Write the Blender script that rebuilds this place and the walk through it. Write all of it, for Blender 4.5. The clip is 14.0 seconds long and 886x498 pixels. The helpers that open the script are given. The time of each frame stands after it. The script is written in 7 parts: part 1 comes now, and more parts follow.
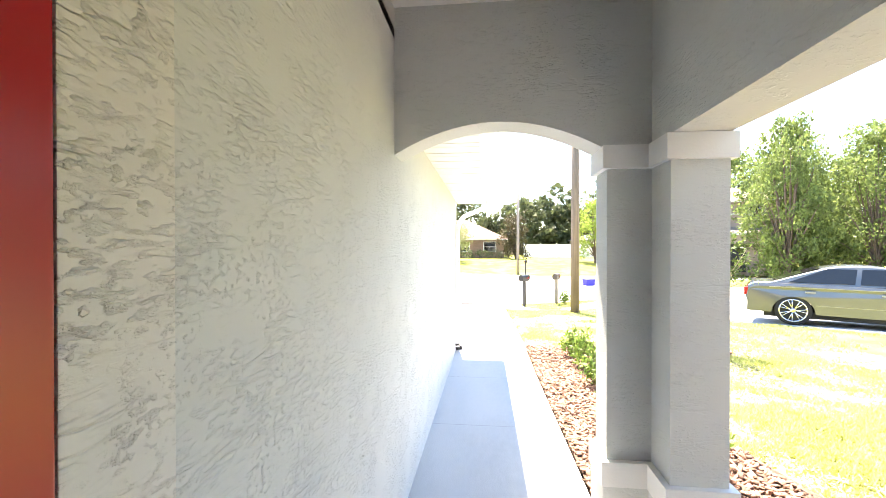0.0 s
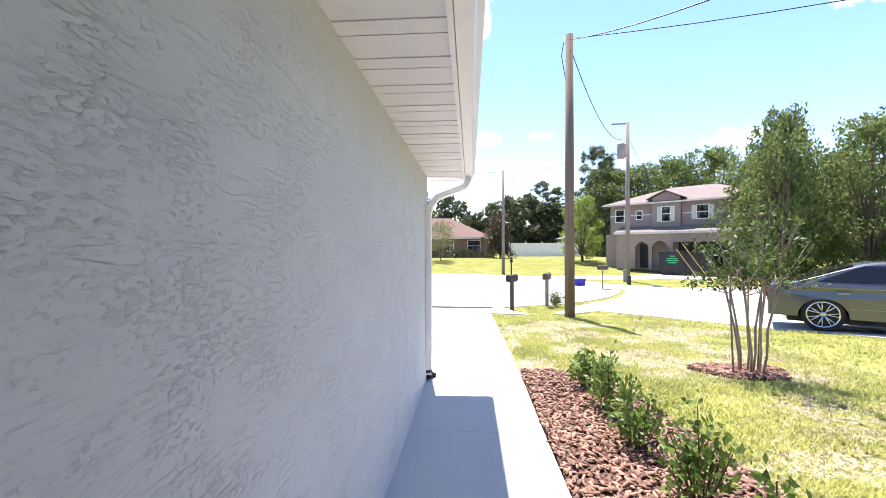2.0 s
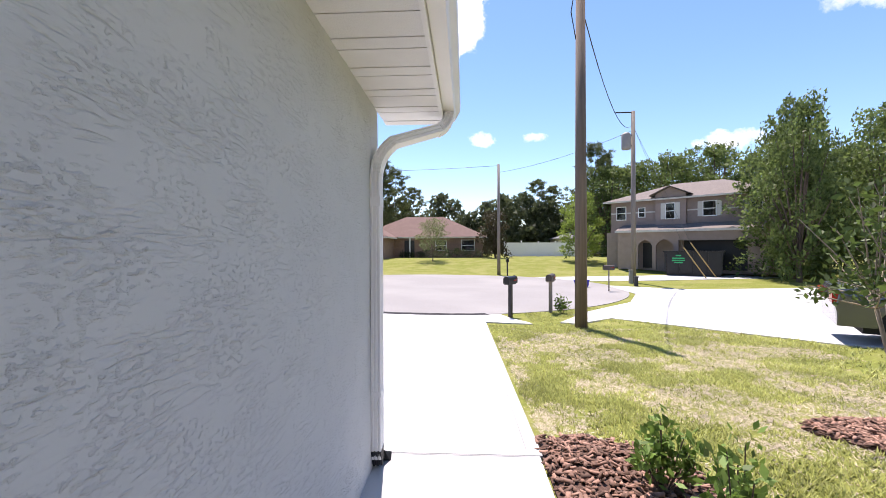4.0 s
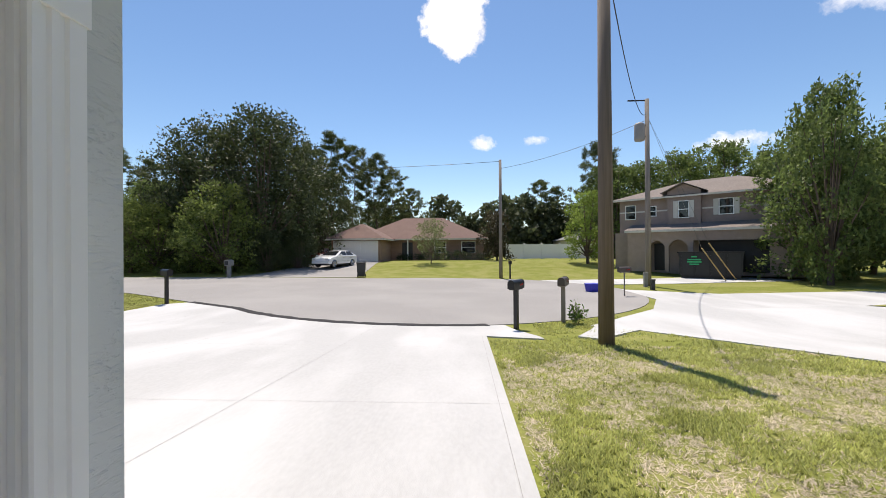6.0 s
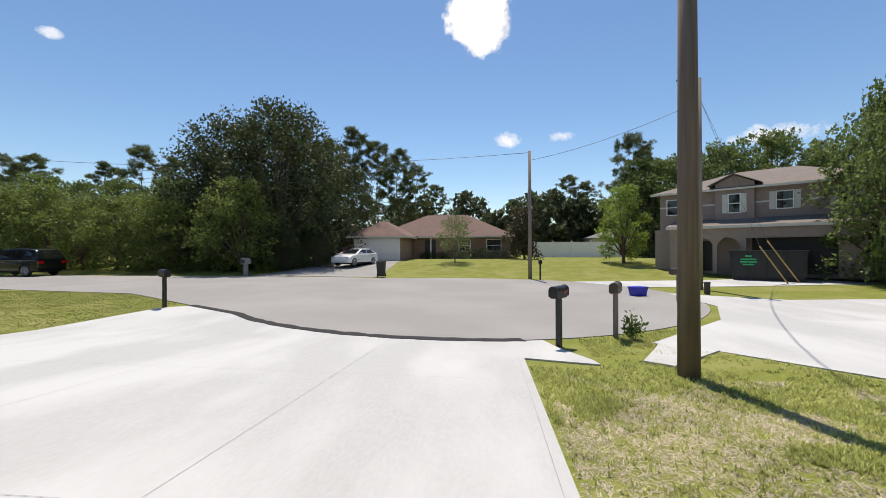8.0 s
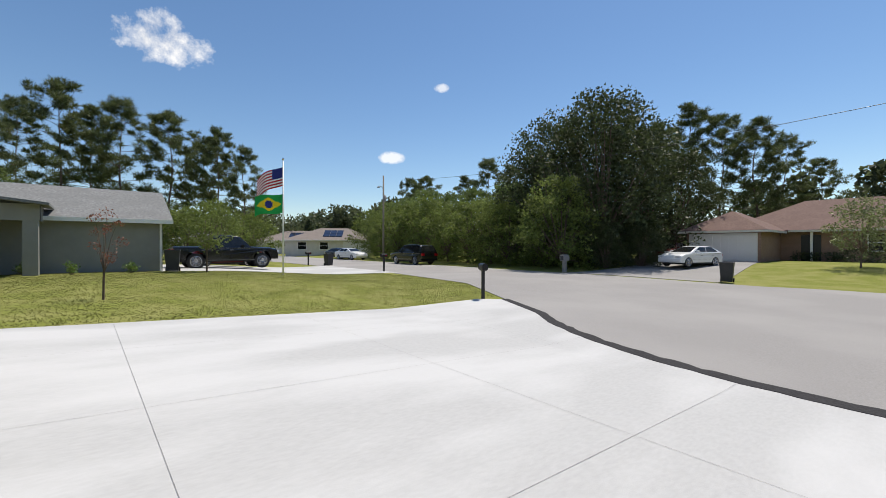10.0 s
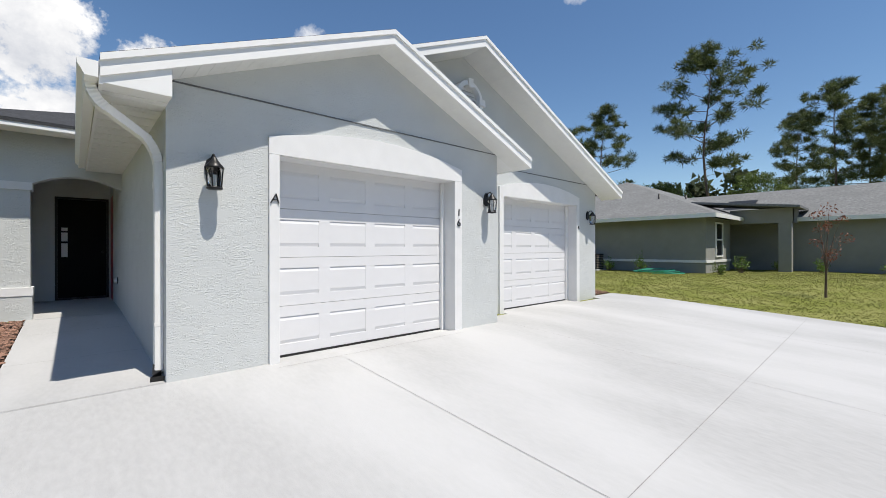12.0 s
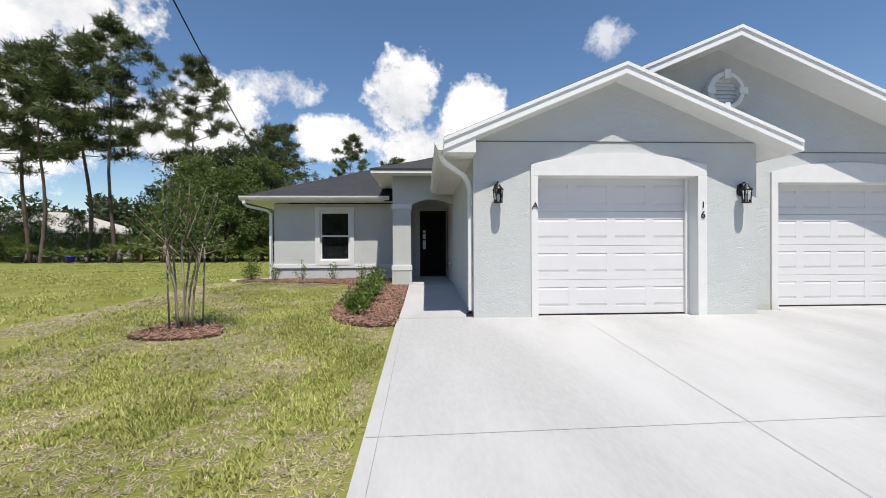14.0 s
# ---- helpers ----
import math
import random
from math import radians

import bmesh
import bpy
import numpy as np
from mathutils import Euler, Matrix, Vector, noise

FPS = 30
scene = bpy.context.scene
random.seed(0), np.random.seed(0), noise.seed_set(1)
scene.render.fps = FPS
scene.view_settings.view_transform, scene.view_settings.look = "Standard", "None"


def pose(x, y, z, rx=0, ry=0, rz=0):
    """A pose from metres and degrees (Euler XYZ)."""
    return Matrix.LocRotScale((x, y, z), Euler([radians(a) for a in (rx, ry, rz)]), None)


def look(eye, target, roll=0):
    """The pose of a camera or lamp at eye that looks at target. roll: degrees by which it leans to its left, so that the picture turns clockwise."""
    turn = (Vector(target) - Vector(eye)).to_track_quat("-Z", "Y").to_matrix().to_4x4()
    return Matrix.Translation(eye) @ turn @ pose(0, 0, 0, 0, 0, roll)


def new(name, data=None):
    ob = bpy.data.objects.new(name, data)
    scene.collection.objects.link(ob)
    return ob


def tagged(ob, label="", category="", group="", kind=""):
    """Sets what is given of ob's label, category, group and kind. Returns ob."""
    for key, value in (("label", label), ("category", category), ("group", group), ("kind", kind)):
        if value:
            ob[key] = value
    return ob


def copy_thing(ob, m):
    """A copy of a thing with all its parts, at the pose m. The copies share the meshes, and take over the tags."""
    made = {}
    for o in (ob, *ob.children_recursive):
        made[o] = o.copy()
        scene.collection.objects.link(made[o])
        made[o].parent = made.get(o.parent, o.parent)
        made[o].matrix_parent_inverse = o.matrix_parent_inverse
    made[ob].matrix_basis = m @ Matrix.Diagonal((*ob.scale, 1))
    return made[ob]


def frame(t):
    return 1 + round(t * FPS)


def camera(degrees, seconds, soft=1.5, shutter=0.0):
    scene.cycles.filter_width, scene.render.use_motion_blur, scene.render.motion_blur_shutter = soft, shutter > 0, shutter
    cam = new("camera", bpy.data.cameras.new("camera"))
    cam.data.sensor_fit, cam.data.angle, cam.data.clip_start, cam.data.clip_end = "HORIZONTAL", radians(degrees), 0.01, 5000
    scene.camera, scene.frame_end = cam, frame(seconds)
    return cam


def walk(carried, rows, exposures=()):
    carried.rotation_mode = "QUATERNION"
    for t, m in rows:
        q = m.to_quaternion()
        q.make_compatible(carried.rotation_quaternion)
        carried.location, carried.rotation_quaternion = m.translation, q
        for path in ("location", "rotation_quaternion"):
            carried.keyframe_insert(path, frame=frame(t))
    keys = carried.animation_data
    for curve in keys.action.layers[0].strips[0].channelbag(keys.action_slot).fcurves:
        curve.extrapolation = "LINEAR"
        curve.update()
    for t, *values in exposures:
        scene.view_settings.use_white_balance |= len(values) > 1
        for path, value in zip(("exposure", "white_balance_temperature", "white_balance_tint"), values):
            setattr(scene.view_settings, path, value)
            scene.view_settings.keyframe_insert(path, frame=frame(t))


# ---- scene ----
cam = camera(94.3, 14.0, soft=0.8)
PATH = [
    (0, (0.47, -6.65, 1.669), (0.264, -4.661, 1.658), -0.0),
    (0.5, (0.473, -6.208, 1.662), (0.279, -4.218, 1.65), 0.0),
    (1, (0.485, -5.777, 1.64), (0.308, -3.785, 1.63), -0.0),
    (1.5, (0.481, -5.371, 1.609), (0.328, -3.377, 1.599), -0.1),
    (2, (0.51, -4.927, 1.573), (0.379, -2.932, 1.561), -0.2),
    (2.5, (0.518, -4.387, 1.55), (0.407, -2.391, 1.536), -0.1),
    (3, (0.538, -3.837, 1.537), (0.436, -1.84, 1.522), -0.3),
    (5.5, (0.703, -1.353, 1.334), (0.592, 0.644, 1.338), -0.1),
    (6, (0.722, -0.829, 1.329), (0.611, 1.168, 1.335), -0.4),
    (6.5, (0.711, -0.39, 1.359), (0.6, 1.607, 1.358), -0.3),
    (7, (0.68, 0.048, 1.347), (0.561, 2.044, 1.344), -0.3),
    (9.5, (0.305, 2.396, 1.369), (-0.756, 4.092, 1.349), -0.1),
    (10, (0.154, 2.835, 1.314), (-1.376, 4.123, 1.301), 0.1),
    (10.5, (0.032, 3.14, 1.241), (-1.856, 3.8, 1.234), 0.0),
    (11, (0.223, 3.536, 1.218), (-1.774, 3.414, 1.212), 0.2),
    (11.5, (0.417, 3.819, 1.208), (-1.374, 2.929, 1.201), 0.1),
    (12, (0.591, 4.214, 1.18), (-0.746, 2.727, 1.178), -0.1),
    (12.5, (0.699, 4.671, 1.162), (-0.13, 2.851, 1.159), -0.1),
    (13, (0.748, 5.136, 1.158), (0.309, 3.184, 1.149), -0.2),
    (13.5, (0.729, 5.606, 1.09), (0.526, 3.616, 1.087), -0.4),
    (14, (0.728, 6.04, 1.069), (0.637, 4.042, 1.062), -0.3),
]
walk(cam, [(t, look(e, g, r)) for t, e, g, r in PATH],
     exposures=[(0.0, 3.25, 7900, 14), (0.5, 2.85, 7300, 15), (1.0, 2.35, 6750, 16), (1.5, 1.95, 6600, 19), (2.0, 1.6, 6650, 22), (3.0, 1.2, 6600, 24),
                (5.3, 0.6, 6950, 16), (6.2, 0.37, 7050, 13), (9.3, 0.2, 6950, 11), (11.0, 0.10, 6700, 10), (14.0, 0.13, 6750, 11)])

# ---- world, sun ----
SUN_EL, SUN_AZ = radians(66.5), radians(-9)      # azimuth from +y, to the right
sun_way = Vector((math.sin(SUN_AZ) * math.cos(SUN_EL), math.cos(SUN_AZ) * math.cos(SUN_EL), math.sin(SUN_EL)))
world = bpy.data.worlds.new("sky")
scene.world = world
world.use_nodes = True
wt = world.node_tree
wt.nodes.clear()


def wn(kind):
    return wt.nodes.new(kind)


def wmath(op, a, b=None, c=None):
    n = wn("ShaderNodeMath")
    n.operation = op
    for i, v in enumerate((a, b, c)):
        if v is None:
            continue
        if isinstance(v, (int, float)):
            n.inputs[i].default_value = v
        else:
            wt.links.new(v, n.inputs[i])
    return n.outputs[0]


sky = wn("ShaderNodeTexSky")
sky.sky_type, sky.sun_disc, sky.sun_elevation, sky.sun_rotation = "NISHITA", False, SUN_EL, SUN_AZ
sky.air_density, sky.dust_density, sky.ozone_density = 1.0, 0.15, 3.0
wcoord = wn("ShaderNodeTexCoord")
wsep = wn("ShaderNodeSeparateXYZ")
wt.links.new(wcoord.outputs["Generated"], wsep.inputs[0])
WX, WY, WZ = wsep.outputs
w_az = wmath("ARCTAN2", WX, WY)                     # from +y, to the right
w_el = wmath("ARCSINE", WZ)
wnoise = wn("ShaderNodeTexNoise")
wnoise.inputs["Scale"].default_value = 9.0
wnoise.inputs["Detail"].default_value = 8.0
wnoise.inputs["Roughness"].default_value = 0.6
wt.links.new(wcoord.outputs["Generated"], wnoise.inputs["Vector"])
wwisp = wn("ShaderNodeTexNoise")
wwisp.inputs["Scale"].default_value, wwisp.inputs["Detail"].default_value, wwisp.inputs["Roughness"].default_value = 34.0, 8.0, 0.65
wt.links.new(wcoord.outputs["Generated"], wwisp.inputs["Vector"])
wfine = wmath("ADD", wmath("SUBTRACT", wnoise.outputs["Fac"], 0.5), wmath("MULTIPLY", wmath("SUBTRACT", wwisp.outputs["Fac"], 0.5), 0.6))
# clouds: azimuth, elevation, half width, half height (degrees), thickness
CLOUDS = [(-1.0, 29.5, 5.0, 4.8, 1.0), (45.5, 23.6, 7.0, 1.8, 0.6), (2.2, 14.6, 2.0, 1.0, 0.8), (9.3, 14.4, 2.0, 0.7, 0.7),
          (32.5, 12.0, 4.2, 1.1, 0.9), (-84.0, 22.5, 4.2, 2.4, 0.9), (-57.0, 12.0, 1.6, 0.7, 0.7), (-50.0, 21.0, 1.0, 0.5, 0.6),
          (177.0, 20.0, 5.6, 6.0, 1.0), (-172.8, 18.0, 4.6, 5.4, 1.0), (-178.0, 13.5, 10.0, 4.6, 1.0), (134.0, 24.5, 15.0, 7.0, 1.0), (152.0, 14.0, 9.0, 6.5, 1.0),
          (161.5, 20.0, 5.5, 2.0, 0.75), (168.0, 14.5, 7.0, 3.2, 1.0), (-155.0, 25.0, 3.0, 2.2, 0.6), (126.0, 12.0, 18.0, 8.0, 1.0), (-120.0, 30.0, 1.5, 0.7, 0.4),
          (60.0, 30.0, 9.0, 2.0, 0.5), (100.0, 22.0, 10.0, 3.0, 0.8)]
w_cover = None
for az, el, hw, hh, thick in CLOUDS:
    d = wmath("SUBTRACT", w_az, radians(az))
    if abs(az) > 140:                                 # keep the turn at 180 degrees whole
        d = wmath("WRAP", d, math.pi, -math.pi)
    a = wmath("DIVIDE", d, radians(hw))
    b = wmath("DIVIDE", wmath("SUBTRACT", w_el, radians(el)), radians(hh))
    r2 = wmath("ADD", wmath("MULTIPLY", a, a), wmath("MULTIPLY", b, b))
    body = wmath("SUBTRACT", 1.0, r2)
    body = wmath("ADD", wmath("MULTIPLY", body, 1.35 if thick > 0.95 else 1.0), wmath("MULTIPLY", wfine, 3.4 if thick > 0.95 else 5.0))
    body = wmath("MULTIPLY", wmath("SMOOTH_MAX", wmath("MINIMUM", wmath("MULTIPLY", body, 1.7 if thick > 0.95 else 0.85), 1.0), 0.0, 0.05), thick)
    w_cover = body if w_cover is None else wmath("MAXIMUM", w_cover, body)
w_cover = wmath("MINIMUM", wmath("MAXIMUM", w_cover, 0.0), 1.0)
wmix = wn("ShaderNodeMix")
wmix.data_type = "RGBA"
wt.links.new(w_cover, wmix.inputs["Factor"])
wsat = wn("ShaderNodeHueSaturation")
wsat.inputs["Saturation"].default_value, wsat.inputs["Value"].default_value = 1.12, 1.05
wt.links.new(sky.outputs["Color"], wsat.inputs["Color"])
wt.links.new(wsat.outputs["Color"], wmix.inputs["A"])
wshade = wn("ShaderNodeValToRGB")
wshade.color_ramp.elements[0].position, wshade.color_ramp.elements[0].color = 0.3, (5.6, 5.9, 6.5, 1)
wshade.color_ramp.elements[1].position, wshade.color_ramp.elements[1].color = 0.62, (9.3, 9.4, 9.5, 1)
wt.links.new(wnoise.outputs["Fac"], wshade.inputs["Fac"])
wt.links.new(wshade.outputs["Color"], wmix.inputs["B"])
wbg = wn("ShaderNodeBackground")
wbg.inputs["Strength"].default_value = 0.112
wt.links.new(wmix.outputs["Result"], wbg.inputs["Color"])
wout = wn("ShaderNodeOutputWorld")
wt.links.new(wbg.outputs[0], wout.inputs[0])

sun = new("sun", bpy.data.lights.new("sun", "SUN"))
sun.data.energy, sun.data.angle, sun.data.color = 5.0, radians(0.53), (1.0, 0.955, 0.88)
sun.matrix_world = look((0, 0, 60), Vector((0, 0, 60)) - sun_way)


# ---- materials ----
def material(name, base, rough=0.8, metal=0.0, vary=0.12, scale=6.0, bump=0.0, bump_scale=60.0, second=None, second_scale=1.2,
             second_amount=0.5, stretch=(1, 1, 1), spec=0.5, detail=6.0, random_tint=0.0, translucent=0.0):
    """A procedural surface: colour that varies at two scales, with a fine relief."""
    m = bpy.data.materials.new(name)
    m.use_nodes = True
    nt = m.node_tree
    bs = nt.nodes["Principled BSDF"]
    bs.inputs["Roughness"].default_value = rough
    bs.inputs["Metallic"].default_value = metal
    bs.inputs["Specular IOR Level"].default_value = spec
    tc = nt.nodes.new("ShaderNodeTexCoord")
    geo = nt.nodes.new("ShaderNodeNewGeometry")
    mp = nt.nodes.new("ShaderNodeMapping")
    mp.inputs["Scale"].default_value = stretch
    nt.links.new(geo.outputs["Position"], mp.inputs["Vector"])
    n1 = nt.nodes.new("ShaderNodeTexNoise")
    n1.inputs["Scale"].default_value, n1.inputs["Detail"].default_value = scale, detail
    nt.links.new(mp.outputs[0], n1.inputs["Vector"])
    n2 = nt.nodes.new("ShaderNodeTexNoise")
    n2.inputs["Scale"].default_value, n2.inputs["Detail"].default_value = second_scale, 5.0
    nt.links.new(mp.outputs[0], n2.inputs["Vector"])
    ramp = nt.nodes.new("ShaderNodeValToRGB")
    lo = [max(0, c * (1 - vary)) for c in base]
    hi = [min(1, c * (1 + vary)) for c in base]
    ramp.color_ramp.elements[0].position, ramp.color_ramp.elements[0].color = 0.3, (*lo, 1)
    ramp.color_ramp.elements[1].position, ramp.color_ramp.elements[1].color = 0.7, (*hi, 1)
    nt.links.new(n1.outputs["Fac"], ramp.inputs["Fac"])
    col = ramp.outputs["Color"]
    mix = nt.nodes.new("ShaderNodeMix")
    mix.data_type = "RGBA"
    r2 = nt.nodes.new("ShaderNodeValToRGB")
    r2.color_ramp.elements[0].position, r2.color_ramp.elements[1].position = 0.42, 0.62
    nt.links.new(n2.outputs["Fac"], r2.inputs["Fac"])
    amt = nt.nodes.new("ShaderNodeMath")
    amt.operation = "MULTIPLY"
    amt.inputs[1].default_value = second_amount
    nt.links.new(r2.outputs["Color"], amt.inputs[0])
    nt.links.new(amt.outputs[0], mix.inputs["Factor"])
    nt.links.new(col, mix.inputs["A"])
    mix.inputs["B"].default_value = (*(second or [c * (1 - vary * 0.7) for c in base]), 1)
    col = mix.outputs["Result"]
    if random_tint:
        info = nt.nodes.new("ShaderNodeObjectInfo")
        isl = nt.nodes.new("ShaderNodeMath")
        isl.operation = "ADD"
        nt.links.new(info.outputs["Random"], isl.inputs[0])
        nt.links.new(geo.outputs["Random Per Island"], isl.inputs[1])
        fr = nt.nodes.new("ShaderNodeMath")
        fr.operation = "FRACT"
        nt.links.new(isl.outputs[0], fr.inputs[0])
        hsv = nt.nodes.new("ShaderNodeHueSaturation")
        mr = nt.nodes.new("ShaderNodeMapRange")
        mr.inputs["To Min"].default_value, mr.inputs["To Max"].default_value = 1 - random_tint, 1 + random_tint
        nt.links.new(fr.outputs[0], mr.inputs["Value"])
        nt.links.new(mr.outputs[0], hsv.inputs["Value"])
        nt.links.new(col, hsv.inputs["Color"])
        col = hsv.outputs["Color"]
    nt.links.new(col, bs.inputs["Base Color"])
    if bump:
        n3 = nt.nodes.new("ShaderNodeTexNoise")
        n3.inputs["Scale"].default_value, n3.inputs["Detail"].default_value = bump_scale, 4.0
        nt.links.new(mp.outputs[0], n3.inputs["Vector"])
        bp = nt.nodes.new("ShaderNodeBump")
        bp.inputs["Strength"].default_value, bp.inputs["Distance"].default_value = 1.0, bump
        nt.links.new(n3.outputs["Fac"], bp.inputs["Height"])
        nt.links.new(bp.outputs[0], bs.inputs["Normal"])
    if translucent:
        tr = nt.nodes.new("ShaderNodeBsdfTranslucent")
        ms = nt.nodes.new("ShaderNodeMixShader")
        ms.inputs[0].default_value = translucent
        nt.links.new(col, tr.inputs["Color"])
        nt.links.new(bs.outputs[0], ms.inputs[1])
        nt.links.new(tr.outputs[0], ms.inputs[2])
        nt.links.new(ms.outputs[0], nt.nodes["Material Output"].inputs["Surface"])
    return m


def stucco_material(name, base, relief):
    """Skip-trowelled stucco: smooth flats broken by horizontal drag marks and short cracks."""
    m = material(name, base, rough=0.75, vary=0.03, scale=2.5, second_amount=0.25, spec=0.3)
    nt = m.node_tree
    bs = nt.nodes["Principled BSDF"]
    geo = nt.nodes["Geometry"]

    def noise_at(scale, stretch, detail=3.0, dist=0.0):
        mp = nt.nodes.new("ShaderNodeMapping")
        mp.inputs["Scale"].default_value = stretch
        nt.links.new(geo.outputs["Position"], mp.inputs["Vector"])
        n = nt.nodes.new("ShaderNodeTexNoise")
        n.inputs["Scale"].default_value, n.inputs["Detail"].default_value, n.inputs["Distortion"].default_value = scale, detail, dist
        nt.links.new(mp.outputs[0], n.inputs["Vector"])
        return n.outputs["Fac"]

    def calc(op, a, b):
        n = nt.nodes.new("ShaderNodeMath")
        n.operation = op
        for i, v in enumerate((a, b)):
            if isinstance(v, float):
                n.inputs[i].default_value = v
            else:
                nt.links.new(v, n.inputs[i])
        return n.outputs[0]

    def cracks(scale, stretch, gain, patch, patch_stretch, start):
        n = noise_at(scale, stretch, 2.5, 0.25)
        v = calc("ABSOLUTE", calc("SUBTRACT", n, 0.5), 0.0)
        v = calc("SUBTRACT", calc("MINIMUM", calc("MULTIPLY", v, gain), 1.0), 1.0)   # narrow valleys between flats
        w = noise_at(patch, patch_stretch, 5.0, 0.0)
        w = calc("MINIMUM", calc("MAXIMUM", calc("MULTIPLY", calc("SUBTRACT", w, start), 9.0), 0.0), 1.0)
        return calc("MULTIPLY", v, w)

    def flats(scale, stretch, gain, level, detail=3.5, dist=0.4):
        """Raised flats with steep torn rims: a noise cut off at a level."""
        n = calc("MULTIPLY", calc("SUBTRACT", noise_at(scale, stretch, detail, dist), level), gain)
        return calc("MINIMUM", calc("MAXIMUM", n, 0.0), 1.0)

    def patches(scale, stretch, start):
        return calc("MINIMUM", calc("MAXIMUM", calc("MULTIPLY", calc("SUBTRACT", noise_at(scale, stretch, 4.0), start), 8.0), 0.0), 1.0)

    drag = calc("MULTIPLY", flats(52.0, (0.5, 0.5, 1.45), 8.0, 0.525, 6.0, 0.0), patches(5.0, (0.6, 0.6, 1.1), 0.44))   # flats dragged along the wall
    torn = calc("MULTIPLY", flats(84.0, (0.7, 0.7, 1.15), 8.0, 0.545, 6.0, 0.0), patches(7.0, (0.9, 0.9, 1.1), 0.44))  # small torn specks
    slits = calc("MULTIPLY", cracks(24.0, (0.35, 0.35, 1.5), 16.0, 7.0, (0.6, 0.6, 1.3), 0.48), 0.7)             # long thin slits
    pock = noise_at(70.0, (0.7, 0.7, 1.2), 3.0, 0.0)
    h = calc("ADD", calc("ADD", calc("ADD", calc("MULTIPLY", drag, 0.9), calc("MULTIPLY", torn, 0.9)), slits), calc("MULTIPLY", pock, 0.22))
    bp = nt.nodes.new("ShaderNodeBump")
    bp.inputs["Strength"].default_value, bp.inputs["Distance"].default_value = 1.0, relief
    nt.links.new(h, bp.inputs["Height"])
    nt.links.new(bp.outputs[0], bs.inputs["Normal"])
    return m


M_STUCCO = stucco_material("grey_stucco", (0.56, 0.58, 0.575), 0.0034)
M_STUCCO_FINE = stucco_material("finely_trowelled_grey_stucco", (0.56, 0.58, 0.575), 0.0021)
M_BAND = stucco_material("cream_stucco_band", (0.64, 0.63, 0.60), 0.0045)
M_TRIM = material("white_trim", (0.74, 0.74, 0.735), rough=0.6, vary=0.03, bump=0.001, bump_scale=90)
M_WHITE = material("white_aluminium", (0.82, 0.82, 0.81), rough=0.4, vary=0.02, spec=0.5)
M_SOFFIT = material("white_soffit", (0.78, 0.78, 0.76), rough=0.5, vary=0.03, bump=0.0015, bump_scale=140)
# zinc of the guy strands; its dark tone also paints the gables' shadow gap
M_ZINC_AND_GAP = material("zinc_and_gap_shade", (0.16, 0.165, 0.17), rough=0.6, metal=0.4, vary=0.1)
M_GARAGE = material("garage_door_white", (0.70, 0.70, 0.71), rough=0.5, vary=0.02, bump=0.0006, bump_scale=120)
M_CONCRETE = material("new_concrete", (0.385, 0.387, 0.387), rough=0.9, vary=0.05, scale=30, second=(0.495, 0.498, 0.50), second_scale=0.7,
                      second_amount=0.7, bump=0.0015, bump_scale=160, stretch=(1.0, 0.35, 1), spec=0.2)
M_ASPHALT = material("worn_road", (0.25, 0.242, 0.237), rough=0.95, vary=0.10, scale=40, second=(0.305, 0.296, 0.288), second_scale=0.25,
                     second_amount=0.6, bump=0.004, bump_scale=120, spec=0.2)
M_TAR = material("dark_asphalt_edge", (0.035, 0.034, 0.036), rough=0.95, vary=0.3, scale=25, bump=0.004, bump_scale=60, spec=0.2)
M_LAWN = material("lawn_soil_and_thatch", (0.16, 0.178, 0.040), rough=1.0, vary=0.28, scale=22, second=(0.265, 0.25, 0.10), second_scale=0.9,
                  second_amount=0.5, bump=0.008, bump_scale=45, spec=0.1)
M_SHINGLE_DARK = material("dark_shingles", (0.055, 0.057, 0.062), rough=0.95, vary=0.35, scale=18, bump=0.004, bump_scale=80, stretch=(1, 1, 3), spec=0.2, random_tint=0.25)
M_SHINGLE_GREY = material("grey_shingles", (0.20, 0.205, 0.205), rough=0.95, vary=0.25, scale=10, bump=0.006, bump_scale=60, spec=0.2, random_tint=0.12)
M_SHINGLE_BROWN = material("brown_shingles", (0.17, 0.115, 0.10), rough=0.95, vary=0.22, scale=9, bump=0.006, bump_scale=60, spec=0.2)
M_SHINGLE_TAN = material("tan_shingles", (0.20, 0.172, 0.155), rough=0.95, vary=0.2, scale=9, bump=0.006, bump_scale=60, spec=0.2)
M_BLACK = material("plain_black", (0.012, 0.012, 0.013), rough=0.45, vary=0.2)
M_BLACK_METAL = material("black_metal", (0.015, 0.015, 0.016), rough=0.4, metal=0.3, vary=0.2)
M_RED = material("red_door_paint", (0.36, 0.012, 0.015), rough=0.28, vary=0.06, scale=3)
M_DOOR = material("near_black_door", (0.004, 0.004, 0.004), rough=0.7, spec=0.2, vary=0.1)
M_MULCH_BED = material("mulch_soil", (0.10, 0.055, 0.04), rough=1.0, vary=0.4, scale=40, bump=0.02, bump_scale=50)
M_MULCH = material("mulch_chips", (0.235, 0.135, 0.098), rough=0.95, vary=0.3, scale=30, random_tint=0.6)
M_SHINGLE_PALE = material("pale_shingles", (0.42, 0.40, 0.37), rough=0.95, vary=0.12, scale=9, spec=0.2)
M_BARK = material("pine_bark", (0.13, 0.095, 0.075), rough=1.0, vary=0.35, scale=8, bump=0.02, bump_scale=18, stretch=(1, 1, 0.3))
